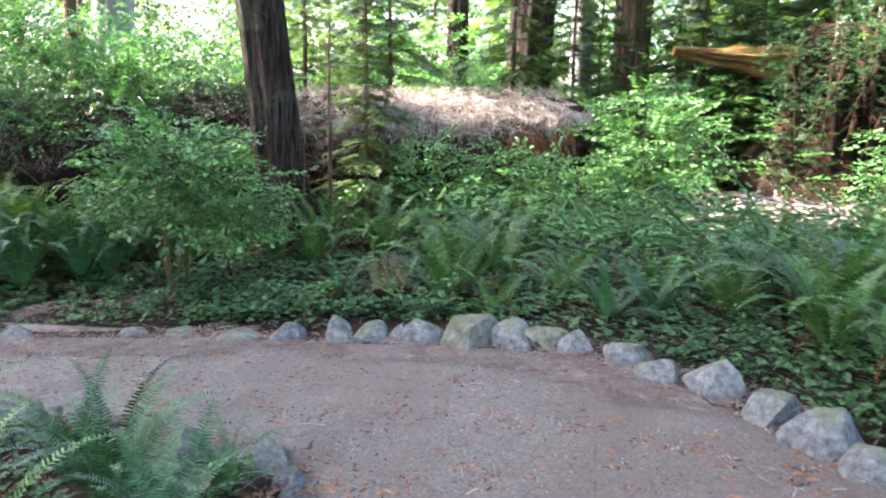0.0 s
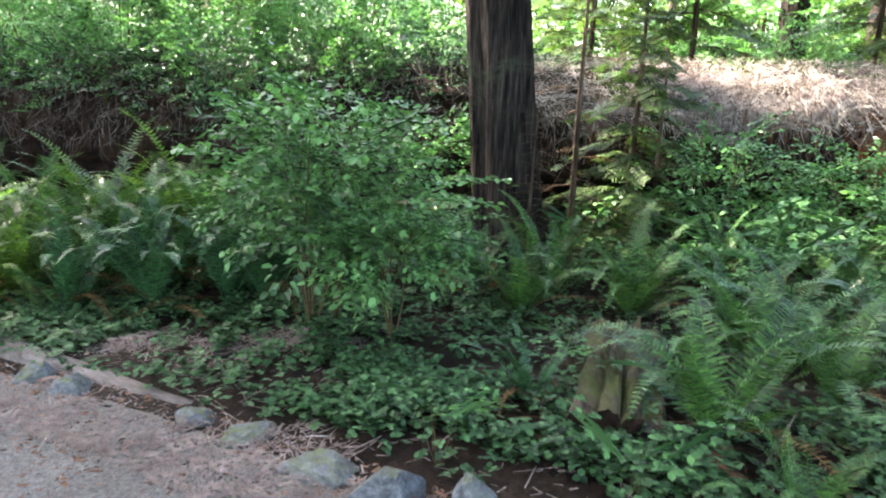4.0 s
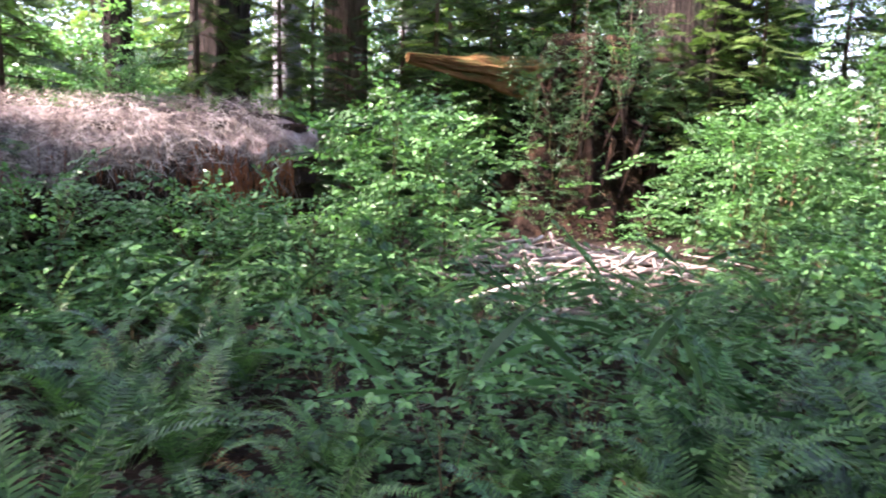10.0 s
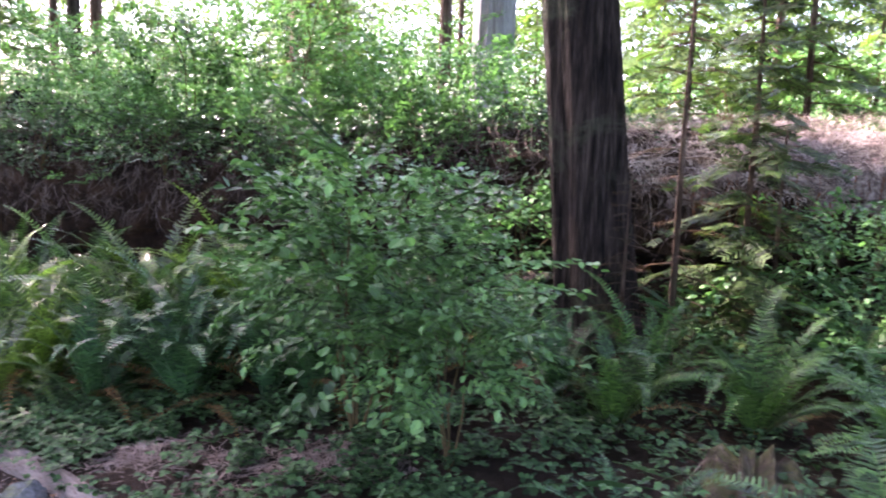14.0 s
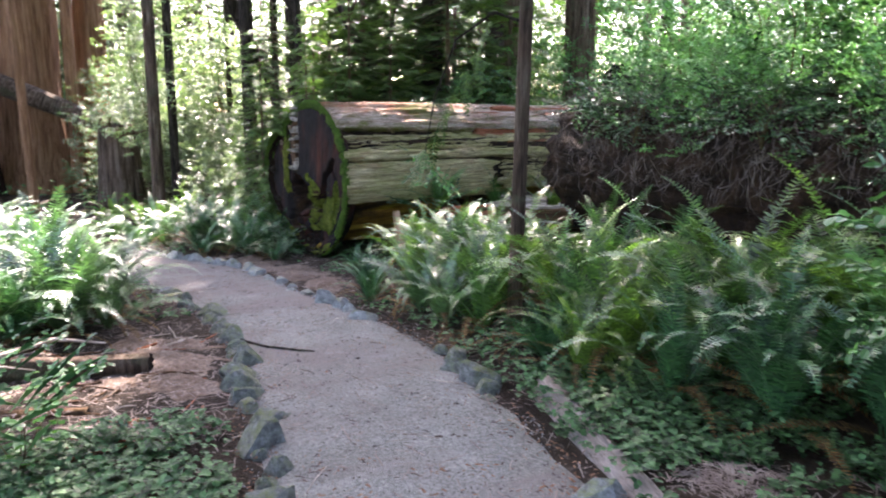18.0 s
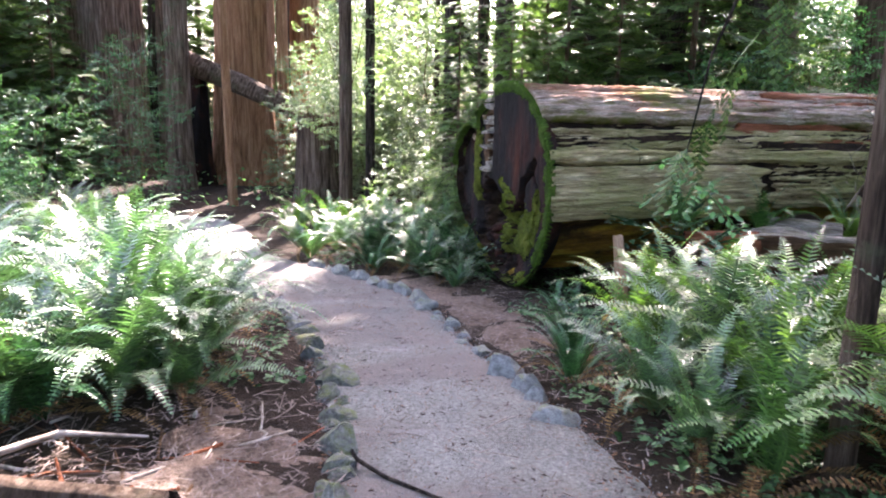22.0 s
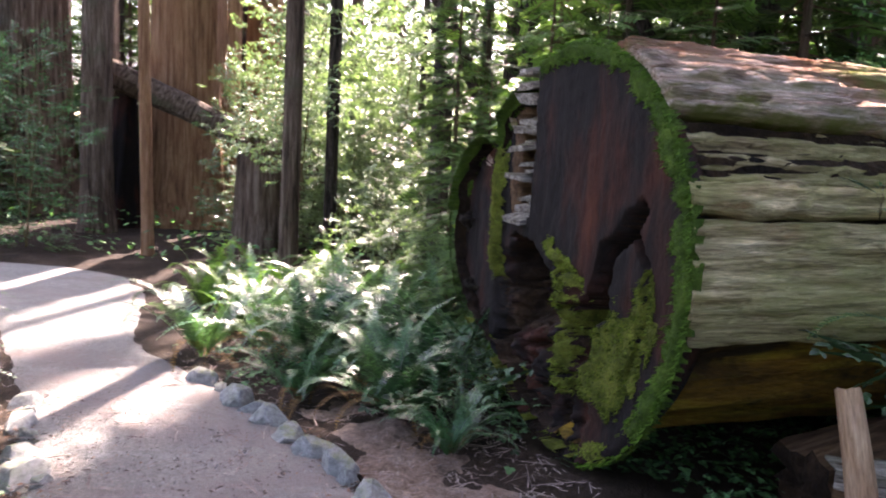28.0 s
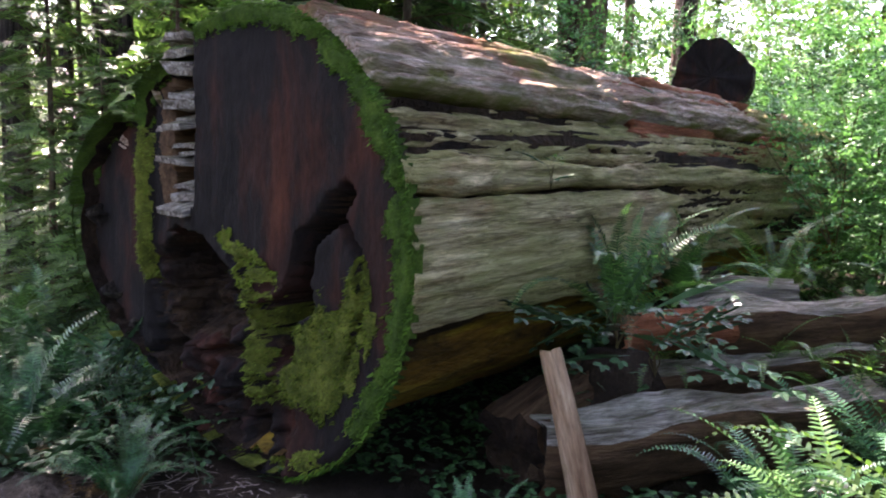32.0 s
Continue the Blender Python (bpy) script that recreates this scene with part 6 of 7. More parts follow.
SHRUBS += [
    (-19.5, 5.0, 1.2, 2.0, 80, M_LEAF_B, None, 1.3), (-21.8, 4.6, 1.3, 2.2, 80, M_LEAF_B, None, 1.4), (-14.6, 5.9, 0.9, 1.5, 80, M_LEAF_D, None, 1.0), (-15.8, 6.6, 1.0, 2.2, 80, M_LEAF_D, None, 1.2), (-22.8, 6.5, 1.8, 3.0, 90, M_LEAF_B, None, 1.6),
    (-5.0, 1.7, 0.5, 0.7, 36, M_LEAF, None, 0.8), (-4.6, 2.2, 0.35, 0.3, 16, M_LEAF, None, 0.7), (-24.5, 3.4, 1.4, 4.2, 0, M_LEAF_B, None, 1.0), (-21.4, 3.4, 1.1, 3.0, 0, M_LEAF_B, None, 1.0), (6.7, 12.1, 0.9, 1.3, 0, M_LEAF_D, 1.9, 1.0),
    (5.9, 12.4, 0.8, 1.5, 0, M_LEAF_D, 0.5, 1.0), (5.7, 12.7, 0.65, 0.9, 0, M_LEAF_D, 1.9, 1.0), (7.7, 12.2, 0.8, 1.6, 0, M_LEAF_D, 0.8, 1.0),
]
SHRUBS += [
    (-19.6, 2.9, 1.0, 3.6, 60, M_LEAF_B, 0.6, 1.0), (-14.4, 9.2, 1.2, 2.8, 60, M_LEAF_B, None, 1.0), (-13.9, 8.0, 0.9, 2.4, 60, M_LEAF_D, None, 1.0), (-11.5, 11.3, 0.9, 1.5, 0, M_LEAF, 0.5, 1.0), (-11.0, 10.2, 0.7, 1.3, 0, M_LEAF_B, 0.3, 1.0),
    (-11.9, 12.6, 0.9, 1.4, 0, M_LEAF_B, 0.9, 1.0),
]
for k, (x, y, r, h, n, m, z, s) in enumerate(SHRUBS):
    text = {M_LEAF: "leafy green shrub in the undergrowth", M_LEAF_B: "bright green leafy shrub with light painted into its leaves", M_LEAF_D: "dark glossy green shrub, shade painted into its leaves"}[m]
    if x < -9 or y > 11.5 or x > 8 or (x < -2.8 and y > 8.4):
        far_shrub(x, y, r, h, M_LEAF_S if m is M_LEAF_B and x < -17 and y < 8 else m, "leafy brush painted pale as if in full sun" if m is M_LEAF_B and x < -17 and y < 8 else text, 200 + k, z)
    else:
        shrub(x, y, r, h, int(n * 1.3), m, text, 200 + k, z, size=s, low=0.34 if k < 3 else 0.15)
CONIFERS = [  # x, y, radius, height, sprays, material
    (-1.3, 8.7, 0.8, 3.0, 60, M_BROWNTWIG), (-0.7, 9.2, 0.6, 1.9, 50, M_BROWNTWIG), (6.2, 12.3, 0.9, 3.1, 50, M_BROWNTWIG), (6.9, 12.2, 0.8, 3.4, 50, M_BROWNTWIG), (-1.5, 8.2, 0.6, 1.4, 30, M_BROWNTWIG), (-15.5, 7.6, 1.8, 5.0, 110, M_CONIFER), (-18.4, 7.6, 2.2, 6.5, 120, M_CONIFER),
    (-20.5, 9.5, 2.2, 6.5, 110, M_CONIFER), (-14.4, 5.9, 1.1, 4.2, 0, M_CONIFER), (-15.4, 5.3, 1.1, 4.5, 0, M_CONIFER), (-14.0, 7.2, 1.2, 4.0, 0, M_CONIFER), (-17.0, 6.6, 1.8, 6.0, 0, M_CONIFER),
    (-16.2, 9.2, 1.8, 6.0, 0, M_CONIFER), (-19.8, 7.2, 2.2, 7.0, 0, M_CONIFER), (7.6, 12.2, 0.9, 3.2, 0, M_CONIFER), (5.4, 13.6, 0.9, 3.4, 0, M_CONIFER), (-24.5, -5.5, 2.0, 6.0, 0, M_CONIFER),
    (-33, -5, 2.4, 8, 0, M_CONIFER), (-33.5, -9, 2.4, 8, 0, M_CONIFER), (-34, 0.2, 2.4, 8, 0, M_CONIFER),
]
CONIFERS += [
    (-34, 4, 2.4, 8, 0, M_CONIFER), (4.8, 15.8, 1.5, 5.0, 0, M_CONIFER), (2.0, 17.4, 1.4, 5.0, 0, M_CONIFER), (10.2, 13.4, 1.7, 5.0, 0, M_CONIFER), (12.5, 15.0, 2.0, 6.0, 0, M_CONIFER),
    (7.6, 16.2, 1.8, 6.0, 0, M_CONIFER), (-0.95, 9.3, 0.4, 3.6, 0, M_CONIFER), (1.3, 14.2, 0.9, 6.0, 0, M_CONIFER),
    (-8.3, 14.0, 1.5, 7.0, 0, M_CONIFER), (-11.8, 16.5, 1.7, 7.5, 0, M_CONIFER), (6.0, 14.6, 1.8, 5.0, 100, M_CONIFER), (3.0, 14.6, 1.3, 4.0, 70, M_CONIFER), (8.2, 12.0, 1.2, 3.6, 80, M_CONIFER),
    (9.4, 12.3, 1.2, 5.5, 0, M_CONIFER), (-25.5, -6.5, 2.0, 5.5, 90, M_CONIFER), (11.5, 12.5, 1.8, 5.0, 80, M_CONIFER),
]
for k, (x, y, r, h, n, m) in enumerate(CONIFERS):
    far_shrub(x, y, r, h, m, "young conifer with dry brown twigs" if m is M_BROWNTWIG else "young conifer with drooping green sprays", 300 + k, None, "young_conifer")
rng = np.random.default_rng(31)
for k in range(74):
    a, dist = rng.uniform(-0.2, 3.75), rng.uniform(14.5, 30)
    x, y = -6 + dist * math.cos(a), 4.5 + dist * math.sin(a)
    if off_path(x, y) < 2.2 or (x < -19 and -1 < y < 8) or (y < 3.8 and x > -19) or (-5 < y < 3.2 and -33 < x < -18):
        continue
    if k % 3 == 0 and x < -13:
        far_shrub(x, y, rng.uniform(1.4, 2.2), rng.uniform(4.0, 7.5), M_CONIFER, "young conifer in the woods behind", 400 + k, None, "young_conifer")
    else:
        far_shrub(x, y, rng.uniform(1.4, 2.4), rng.uniform(1.6, 3.4), (M_LEAF_B, M_LEAF)[k % 2], "leafy brush in the woods behind", 400 + k)

rng = np.random.default_rng(37)
for k in range(70):
    a, dist = -0.35 + 4.5 * (k + rng.uniform(0, 1)) / 70, rng.uniform(17, 34)
    x, y = -7 + dist * math.cos(a), 4.5 + dist * math.sin(a)
    if off_path(x, y) < 2.5 or (-6 < y < 3.2 and -33 < x < -17) or (0.95 < a < 2.0 and k % 2) or (x < -19 and 1 < y < 8):
        continue
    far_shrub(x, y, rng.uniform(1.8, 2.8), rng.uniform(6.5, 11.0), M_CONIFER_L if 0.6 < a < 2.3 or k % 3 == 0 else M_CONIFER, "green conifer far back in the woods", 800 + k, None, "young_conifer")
for k, (x, y, r, h) in enumerate([(-15.2, 8.6, 2.0, 6.5), (-17.3, 7.4, 2.2, 8.0), (-16.0, 10.4, 2.0, 7.0), (-14.6, 6.6, 1.5, 5.0), (-19.0, 9.6, 2.4, 9.0), (-13.6, 6.1, 0.9, 3.0), (4.9, 14.4, 1.6, 5.5), (7.4, 14.6, 1.8, 6.0), (2.4, 14.0, 1.2, 5.0), (10.0, 14.6, 1.8, 6.5), (-0.9, 13.4, 1.5, 6.2), (-3.0, 16.4, 1.8, 7.5)]):
    far_shrub(x, y, r, h, M_CONIFER, "dense dark conifer in deep shade", 880 + k, None, "young_conifer")
for k, (x, y, r, h) in enumerate([(-17.5, 20.5, 2.2, 4.0), (-20.5, 22.0, 2.4, 4.5), (-14.0, 21.5, 2.2, 4.2), (-11.5, 23.0, 2.4, 4.5), (-22.5, 18.5, 2.2, 4.2), (-16.0, 18.0, 1.8, 3.2), (-19.0, 17.0, 1.8, 3.4), (-5.5, 21.5, 2.2, 3.5), (-2.0, 23.5, 2.4, 3.8), (2.0, 24.0, 2.4, 3.8), (5.5, 22.0, 2.2, 3.6), (-8.0, 19.5, 2.0, 3.2), (-23.0, 2.6, 1.5, 3.4), (-25.5, 4.8, 1.9, 4.0), (-24.0, 3.2, 1.6, 4.6), (-28.0, 3.0, 2.2, 6.0), (-22.5, 5.0, 1.7, 4.6), (-29.5, 0.6, 2.2, 5.5), (-28.5, 6.5, 2.4, 6.0), (-21.5, 1.6, 0.9, 2.4)]):
    far_shrub(x, y, r, h, M_LEAF_S if x < -18 and y < 8 else M_LEAF_B, "leafy brush painted pale as if in full sun" if x < -18 and y < 8 else "leafy brush at the edge of the woods, painted sunlit", 920 + k)
for k, (x, y, r, h) in enumerate([(-31.5, -4.0, 2.4, 9.0), (-33.5, -7.0, 2.6, 10.0), (-32.5, -11.0, 2.6, 10.0), (-30.0, -8.6, 2.0, 7.0), (-35.5, -2.0, 2.6, 10.0), (-27.5, -9.0, 2.0, 6.0), (-25.5, -7.6, 2.0, 7.5), (-28.5, -12.0, 2.4, 9.0), (-24.0, -9.6, 2.0, 7.0), (-13.0, 5.55, 0.8, 3.4), (-14.6, 4.95, 0.95, 3.8), (-13.7, 5.2, 0.7, 2.4), (-36, -6.4, 2.6, 15), (-35, -4.5, 2.4, 15), (-37, -1.5, 2.6, 13), (-38, 2.2, 2.6, 13), (-36.5, 4.8, 2.4, 12), (-35, 7.0, 2.4, 12), (-40, 0.4, 3.0, 14), (-33.5, -9.5, 2.6, 12), (-30.5, -10.4, 2.2, 11), (-40, 4.0, 3.0, 14), (-32.0, 8.6, 2.2, 10)]):
    far_shrub(x, y, r, h, M_CONIFER, "dark conifer between redwood trunks", 950 + k, None, "young_conifer")


bough = part("bough", tube_mesh("bough", [(0.08, 0.06, 2.45), (-0.05, -0.2, 2.55), (-0.22, -0.45, 2.35), (-0.3, -0.6, 1.9), (-0.33, -0.68, 1.4)], [0.016, 0.012, 0.009, 0.006, 0.003], M_BARK_DARK, 6), pole, None, "thin drooping dark bough")
rng = np.random.default_rng(61)
for k in range(9):
    u = k / 8
    p = Vector((-0.08, -0.2, 2.5)).lerp(Vector((-0.32, -0.66, 1.5)), u)
    part("needle_spray", NEEDLE[M_CONIFER.name][k % 3], bough, Matrix.Translation(p) @ pose(0, 0, 0, 0, rng.uniform(40, 75), rng.uniform(0, 360)) @ Matrix.Scale(0.45, 4))
for k in range(4):
    part("leaf_spray", SPRAYS[M_LEAF_B.name][k], bough, pose(-0.35 + 0.04 * k, -0.62, 1.45 - 0.04 * k, rng.normal(0, 12), rng.uniform(5, 30), 200 + 60 * k) @ Matrix.Scale(0.6, 4), "bright yellow-green leaves")


def bramble_spray(mat, seed, n=8, length=0.44, leaf=0.052):
    """A level cane with groups of three leaflets along it."""
    rng = np.random.default_rng(seed)
    out = []
    for k in range(n):
        u, side = (k + 0.8) / n, (1 if k % 2 else -1)
        c = np.array([u * length, side * rng.uniform(0.04, 0.11) * (1.2 - u), 0.03 * math.sin(u * 3) + rng.normal(0, 0.012)])
        a0 = side * rng.uniform(0.2, 1.1)
        for a in (a0, a0 + 1.25, a0 - 1.25):
            r = turn(np.array([rng.normal(0, 0.14)]), np.array([rng.normal(0.12, 0.12)]), np.array([a]))[0]
            out.append((LEAF * [1, 1.1, 1] @ r.T) * leaf * rng.uniform(0.75, 1.2) * (1 if a == a0 else 0.85) + c)
    w = np.array([[(0, -0.002, 0), (0, 0.002, 0), (length * 0.5, 0.002, 0.03), (length, 0, 0.0), (length * 0.5, -0.002, 0.03), (0, -0.002, 0)]])
    return leaves_mesh("leaf_spray", np.concatenate([np.array(out), w]), mat)


BRAMBLE = {m.name: [bramble_spray(m, 90 + k) for k in range(4)] for m in (M_LEAF, M_LEAF_B, M_LEAF_D)}
rng = np.random.default_rng(51)
spots = [(1.3, 7.0), (1.9, 6.6), (2.0, 5.75), (1.4, 5.7), (1.2, 8.0), (2.8, 6.2), (3.4, 5.9), (3.9, 6.4), (4.6, 6.2), (3.2, 8.1), (2.2, 8.6), (4.8, 7.6)]
while len(spots) < 74:
    x, y = rng.uniform(-1.2, 6.5), rng.uniform(5.2, 10.2)
    if off_path(x, y) > 0.35 and (x > 1.5 or y > 8) and not (2.9 < x < 5.9 and 7.7 < y < 10.9) and min(math.hypot(x - a, y - b) for a, b in spots) > 0.42:
        spots.append((x, y))
for k, (x, y) in enumerate(spots):
    shrub(x, y, rng.uniform(0.2, 0.36), rng.uniform(0.22, 0.52) if y < 8.5 else rng.uniform(0.4, 0.8), 13, M_LEAF_B if y > 8.6 and k % 2 else M_LEAF, "low bramble with green three-part leaves", 600 + k, None, BRAMBLE, rng.uniform(0.8, 1.15), 0.35, "brambles of the undergrowth", "bramble")
far_shrub(-20.05, 2.0, 0.65, 1.25, M_LEAF_S, "leafy sapling growing from a broken stump, paled for sunlight", 975, 1.15)
for k, (deg, y) in enumerate([(52, 1.5), (49, 1.75), (54, 2.05), (47, 2.3), (15, 0.9)]):
    x, y, z = LOG @ Vector(on_log(radians(deg), y, log_radius(radians(deg)) + 0.05))
    shrub(x, y, 0.13, 0.12, 5, M_LEAF_D, "tiny plant rooted in moss on the sawn log", 985 + k, z - 0.04, BRAMBLE, 0.38, 0.1, "", "bramble")
for k, (x, y, h) in enumerate([(-0.96, 5.2, 0.32), (-0.17, 5.17, 0.2), (-0.62, 6.1, 0.4), (0.75, 5.2, 0.2)]):
    shrub(x, y, 0.13, h, 5, M_LEAF, "small seedling with broad green leaves behind the kerb", 780 + k, None, BRAMBLE, 0.75, 0.4, "", "bramble")
for k, (x, y, h) in enumerate([(-5.3, 1.9, 0.9), (-4.9, 2.5, 0.55), (-4.5, 2.9, 0.35), (-5.2, 2.6, 0.6), (-4.3, 2.4, 0.4), (-5.8, 1.9, 0.7), (-12.1, 4.75, 0.3), (-11.6, 4.9, 0.25), (-10.22, 6.8, 0.22), (-10.15, 7.0, 0.22), (-12.35, 4.95, 0.45)]):
    shrub(x, y, 0.3, h, 15, M_LEAF if x > -9 else M_LEAF_D, "low leafy plant beside the path", 700 + k, None, BRAMBLE, 0.95, 0.3, "", "bramble")


# ---- ground cover, litter and far woods ----
def field(n, box, seed, keep):
    rng = np.random.default_rng(seed)
    out = []
    while len(out) < n:
        x, y = rng.uniform(box[0], box[1]), rng.uniform(box[2], box[3])
        edge = min(x - box[0], box[1] - x, y - box[2], box[3] - y)
        if edge > 0.35 + 0.7 * fbm(x * 1.1, y * 1.1, 31) + rng.uniform(-0.2, 0.2) and keep(x, y):
            out.append((x, y, ground_z(x, y)))
    return np.array(out), rng


def clover_ok(x, y):
    d = off_path(x, y)
    return d > 0.08 and fbm(x * 0.9, y * 0.9, 4) > -0.25 and not (-7.4 < x < -4.85 + 0.3 * fbm(y * 3, x * 3, 2) and 2.2 < y < 3.9) and not (-12.2 < x < -8 and y > 3.4 and d < 0.75 + 0.4 * fbm(x * 2, y * 2, 6)) and not ((x + 2.9) ** 2 / 0.5 + (y - 6.0) ** 2 / 0.2 < 1 and fbm(x * 5, y * 5, 3) < 0.12)


TREFOIL = [np.stack([LEAF[:, 0] * math.cos(a) - LEAF[:, 1] * 1.5 * math.sin(a), LEAF[:, 0] * math.sin(a) + LEAF[:, 1] * 1.5 * math.cos(a), LEAF[:, 2]], 1) for a in (0, 2.1, 4.2)]
p, rng = field(36000, (-14, 6, 1, 11), 11, clover_ok)
near, _ = field(9000, (-6, -1.2, 5.3, 7.8), 16, lambda x, y: off_path(x, y) > 0.06 and fbm(x * 1.4, y * 1.4, 9) > -0.15 and not ((x + 2.9) ** 2 / 0.5 + (y - 6.0) ** 2 / 0.2 < 1 and fbm(x * 5, y * 5, 3) < 0.12))
left, _ = field(6000, (-5.4, -2.6, 1.2, 3.9), 18, lambda x, y: off_path(x, y) > 0.05 and not (x < -4.85 + 0.3 * fbm(y * 3, x * 3, 2) and y > 2.4))
right, _ = field(4200, (0.6, 4.0, 2.0, 6.4), 19, lambda x, y: off_path(x, y) > 0.12)
verge, _ = field(5200, (-2.1, 1.3, 4.85, 6.4), 20, lambda x, y: off_path(x, y) > 0.2 and fbm(x * 1.1, y * 1.1, 31) > -0.22)
p = np.concatenate([p, near, left, right, verge])
p[:, 2] += rng.uniform(0.02, 0.12, len(p))
soup = np.concatenate([scatter_leaves(p, 0.03, np.random.default_rng(12), 0.25, s) for s in TREFOIL])
thing("clover", "low green clover-leaved ground cover", "ground cover", None, leaves_mesh("clover", soup, M_CLOVER), kind="stuff")


def herb_ok(x, y):
    return off_path(x, y) > 0.3 and fbm(x * 1.5, y * 1.5, 14) > 0.0 and (x > 1.4 or y > 8.2) and not (2.7 < x < 5.6 and 8.0 < y < 11)


p, rng = field(9500, (-3, 9, 4.8, 12), 13, herb_ok)
p[:, 2] += rng.uniform(0.05, 0.5, len(p)) * (0.4 + 0.6 * rng.uniform(0, 1, len(p)))
herb = np.concatenate([scatter_leaves(p, 0.03, np.random.default_rng(14), 0.3, q * [1, 0.75, 1]) for q in TREFOIL])
thing("herbs", "knee-high green leafy herbs covering the ground", "ground cover", None, leaves_mesh("herbs", herb, M_LEAF), kind="stuff")
p, rng = field(5000, (-30, -2, -12, 20), 15, lambda x, y: off_path(x, y) > 0.5 and (x < -13 or y > 9 or y < 0))
p[:, 2] += rng.uniform(0.05, 0.5, len(p))
thing("herbs", "low green brush on the forest floor", "ground cover", None, leaves_mesh("herbs", scatter_leaves(p, 0.13, rng, 0.4), M_LEAF_B), kind="stuff")

# dead stalks and brown bits among the undergrowth
p, rng = field(2600, (-1.2, 7.0, 5.2, 10.4), 21, lambda x, y: off_path(x, y) > 0.3 and fbm(x * 1.3, y * 1.3, 24) > -0.1)
n = len(p)
a, ln, up = rng.uniform(0, 6.283, n), rng.exponential(0.07, n) + 0.03, rng.normal(0, 0.35, n)
d = np.stack([np.cos(a) * ln, np.sin(a) * ln, np.abs(up) * ln], 1)
w = np.stack([-np.sin(a), np.cos(a), 0 * a], 1) * rng.uniform(0.0015, 0.006, n)[:, None]
c = p + np.stack([0 * a, 0 * a, rng.uniform(0.01, 0.16, n)], 1)
q = np.stack([c - d - w, c - d + w, c + d + w * 0.4, c + d - w * 0.4], 1)
thing("dead_stalks", "brown dead stalks and bits in the undergrowth", "litter", None, quads_mesh("dead_stalks", q[::2], M_ROTSIDE), kind="stuff")
thing("dead_stalks", "grey dead twigs lying in the undergrowth", "litter", None, quads_mesh("dead_stalks", q[1::2], M_DEADTWIG), kind="stuff")

# twigs and needles
p, rng = field(7000, (-14, 3, 0.5, 7), 17, lambda x, y: off_path(x, y) < 0.9)
verge, _ = field(4500, (-4.5, 2.2, 3.0, 5.4), 27, lambda x, y: -0.55 < off_path(x, y) < 0.2 and y > 0.9 * 4.2 - 0.35 * x and fbm(x * 1.3, y * 1.3, 6) > -0.3)
bare, _ = field(2200, (-7.9, -4.2, 1.6, 4.2), 28, lambda x, y: off_path(x, y) > 0.05)
bend, _ = field(900, (-12.2, -6.8, 3.8, 6.2), 29, lambda x, y: 0.02 < off_path(x, y) < 1.0)
open_floor, _ = field(1700, (-3.7, -1.9, 5.45, 6.6), 30, lambda x, y: off_path(x, y) > 0.2)
p = np.concatenate([p, verge, bare, bend, open_floor])
n = len(p)
a, ln = rng.uniform(0, 6.283, n), rng.exponential(0.022, n) + 0.01
w = rng.uniform(0.0012, 0.0045, n)
dx, dy = np.cos(a) * ln, np.sin(a) * ln
top = np.array([slope(x) for x in p[:, 0]]) + 0.026 + np.maximum(0, p[:, 2] - np.array([slope(x) for x in p[:, 0]]))
q = np.stack([np.stack([p[:, 0] - dx - s * dy / ln * w, p[:, 1] - dy + s * dx / ln * w, top], 1) for s in (-1, 1)] + [np.stack([p[:, 0] + dx - s * dy / ln * w, p[:, 1] + dy + s * dx / ln * w, top + 0.004], 1) for s in (1, -1)], 1)
for tone, num, seed, label in ((M_DEAD, 130, 33, "pale broken twigs scattered on the path"), (M_STRAW, 90, 34, "brown broken twigs scattered on the path")):
    tp, trng = field(num, (-13, 2.4, 0.6, 5.6), seed, lambda x, y: off_path(x, y) < 0.15 and fbm(x * 0.8, y * 0.8, 12) > -0.2)
    tv, tf = [], []
    for x, y, z in tp:
        a, ln, rr = trng.uniform(0, 6.283), trng.exponential(0.03) + 0.02, trng.uniform(0.0012, 0.0036)
        z = slope(x) + 0.022
        d = Vector((math.cos(a) * ln, math.sin(a) * ln, 0))
        vv, ff = tube([Vector((x, y, z)) - d, Vector((x + trng.normal(0, 0.1) * ln, y + trng.normal(0, 0.1) * ln, z + 0.004)), Vector((x, y, z)) + d], [rr, rr, rr * 0.5], 5)
        tf += [tuple(len(tv) + i for i in q5) for q5 in ff]
        tv += [tuple(p5) for p5 in vv]
    thing("path_twigs", label, "litter", None, raw_mesh("path_twigs", tv, tf, tone, True), kind="stuff")
thing("needle_litter", "dry brown needles and twigs on the path", "litter", None, quads_mesh("needle_litter", q, M_STRAW), kind="stuff")

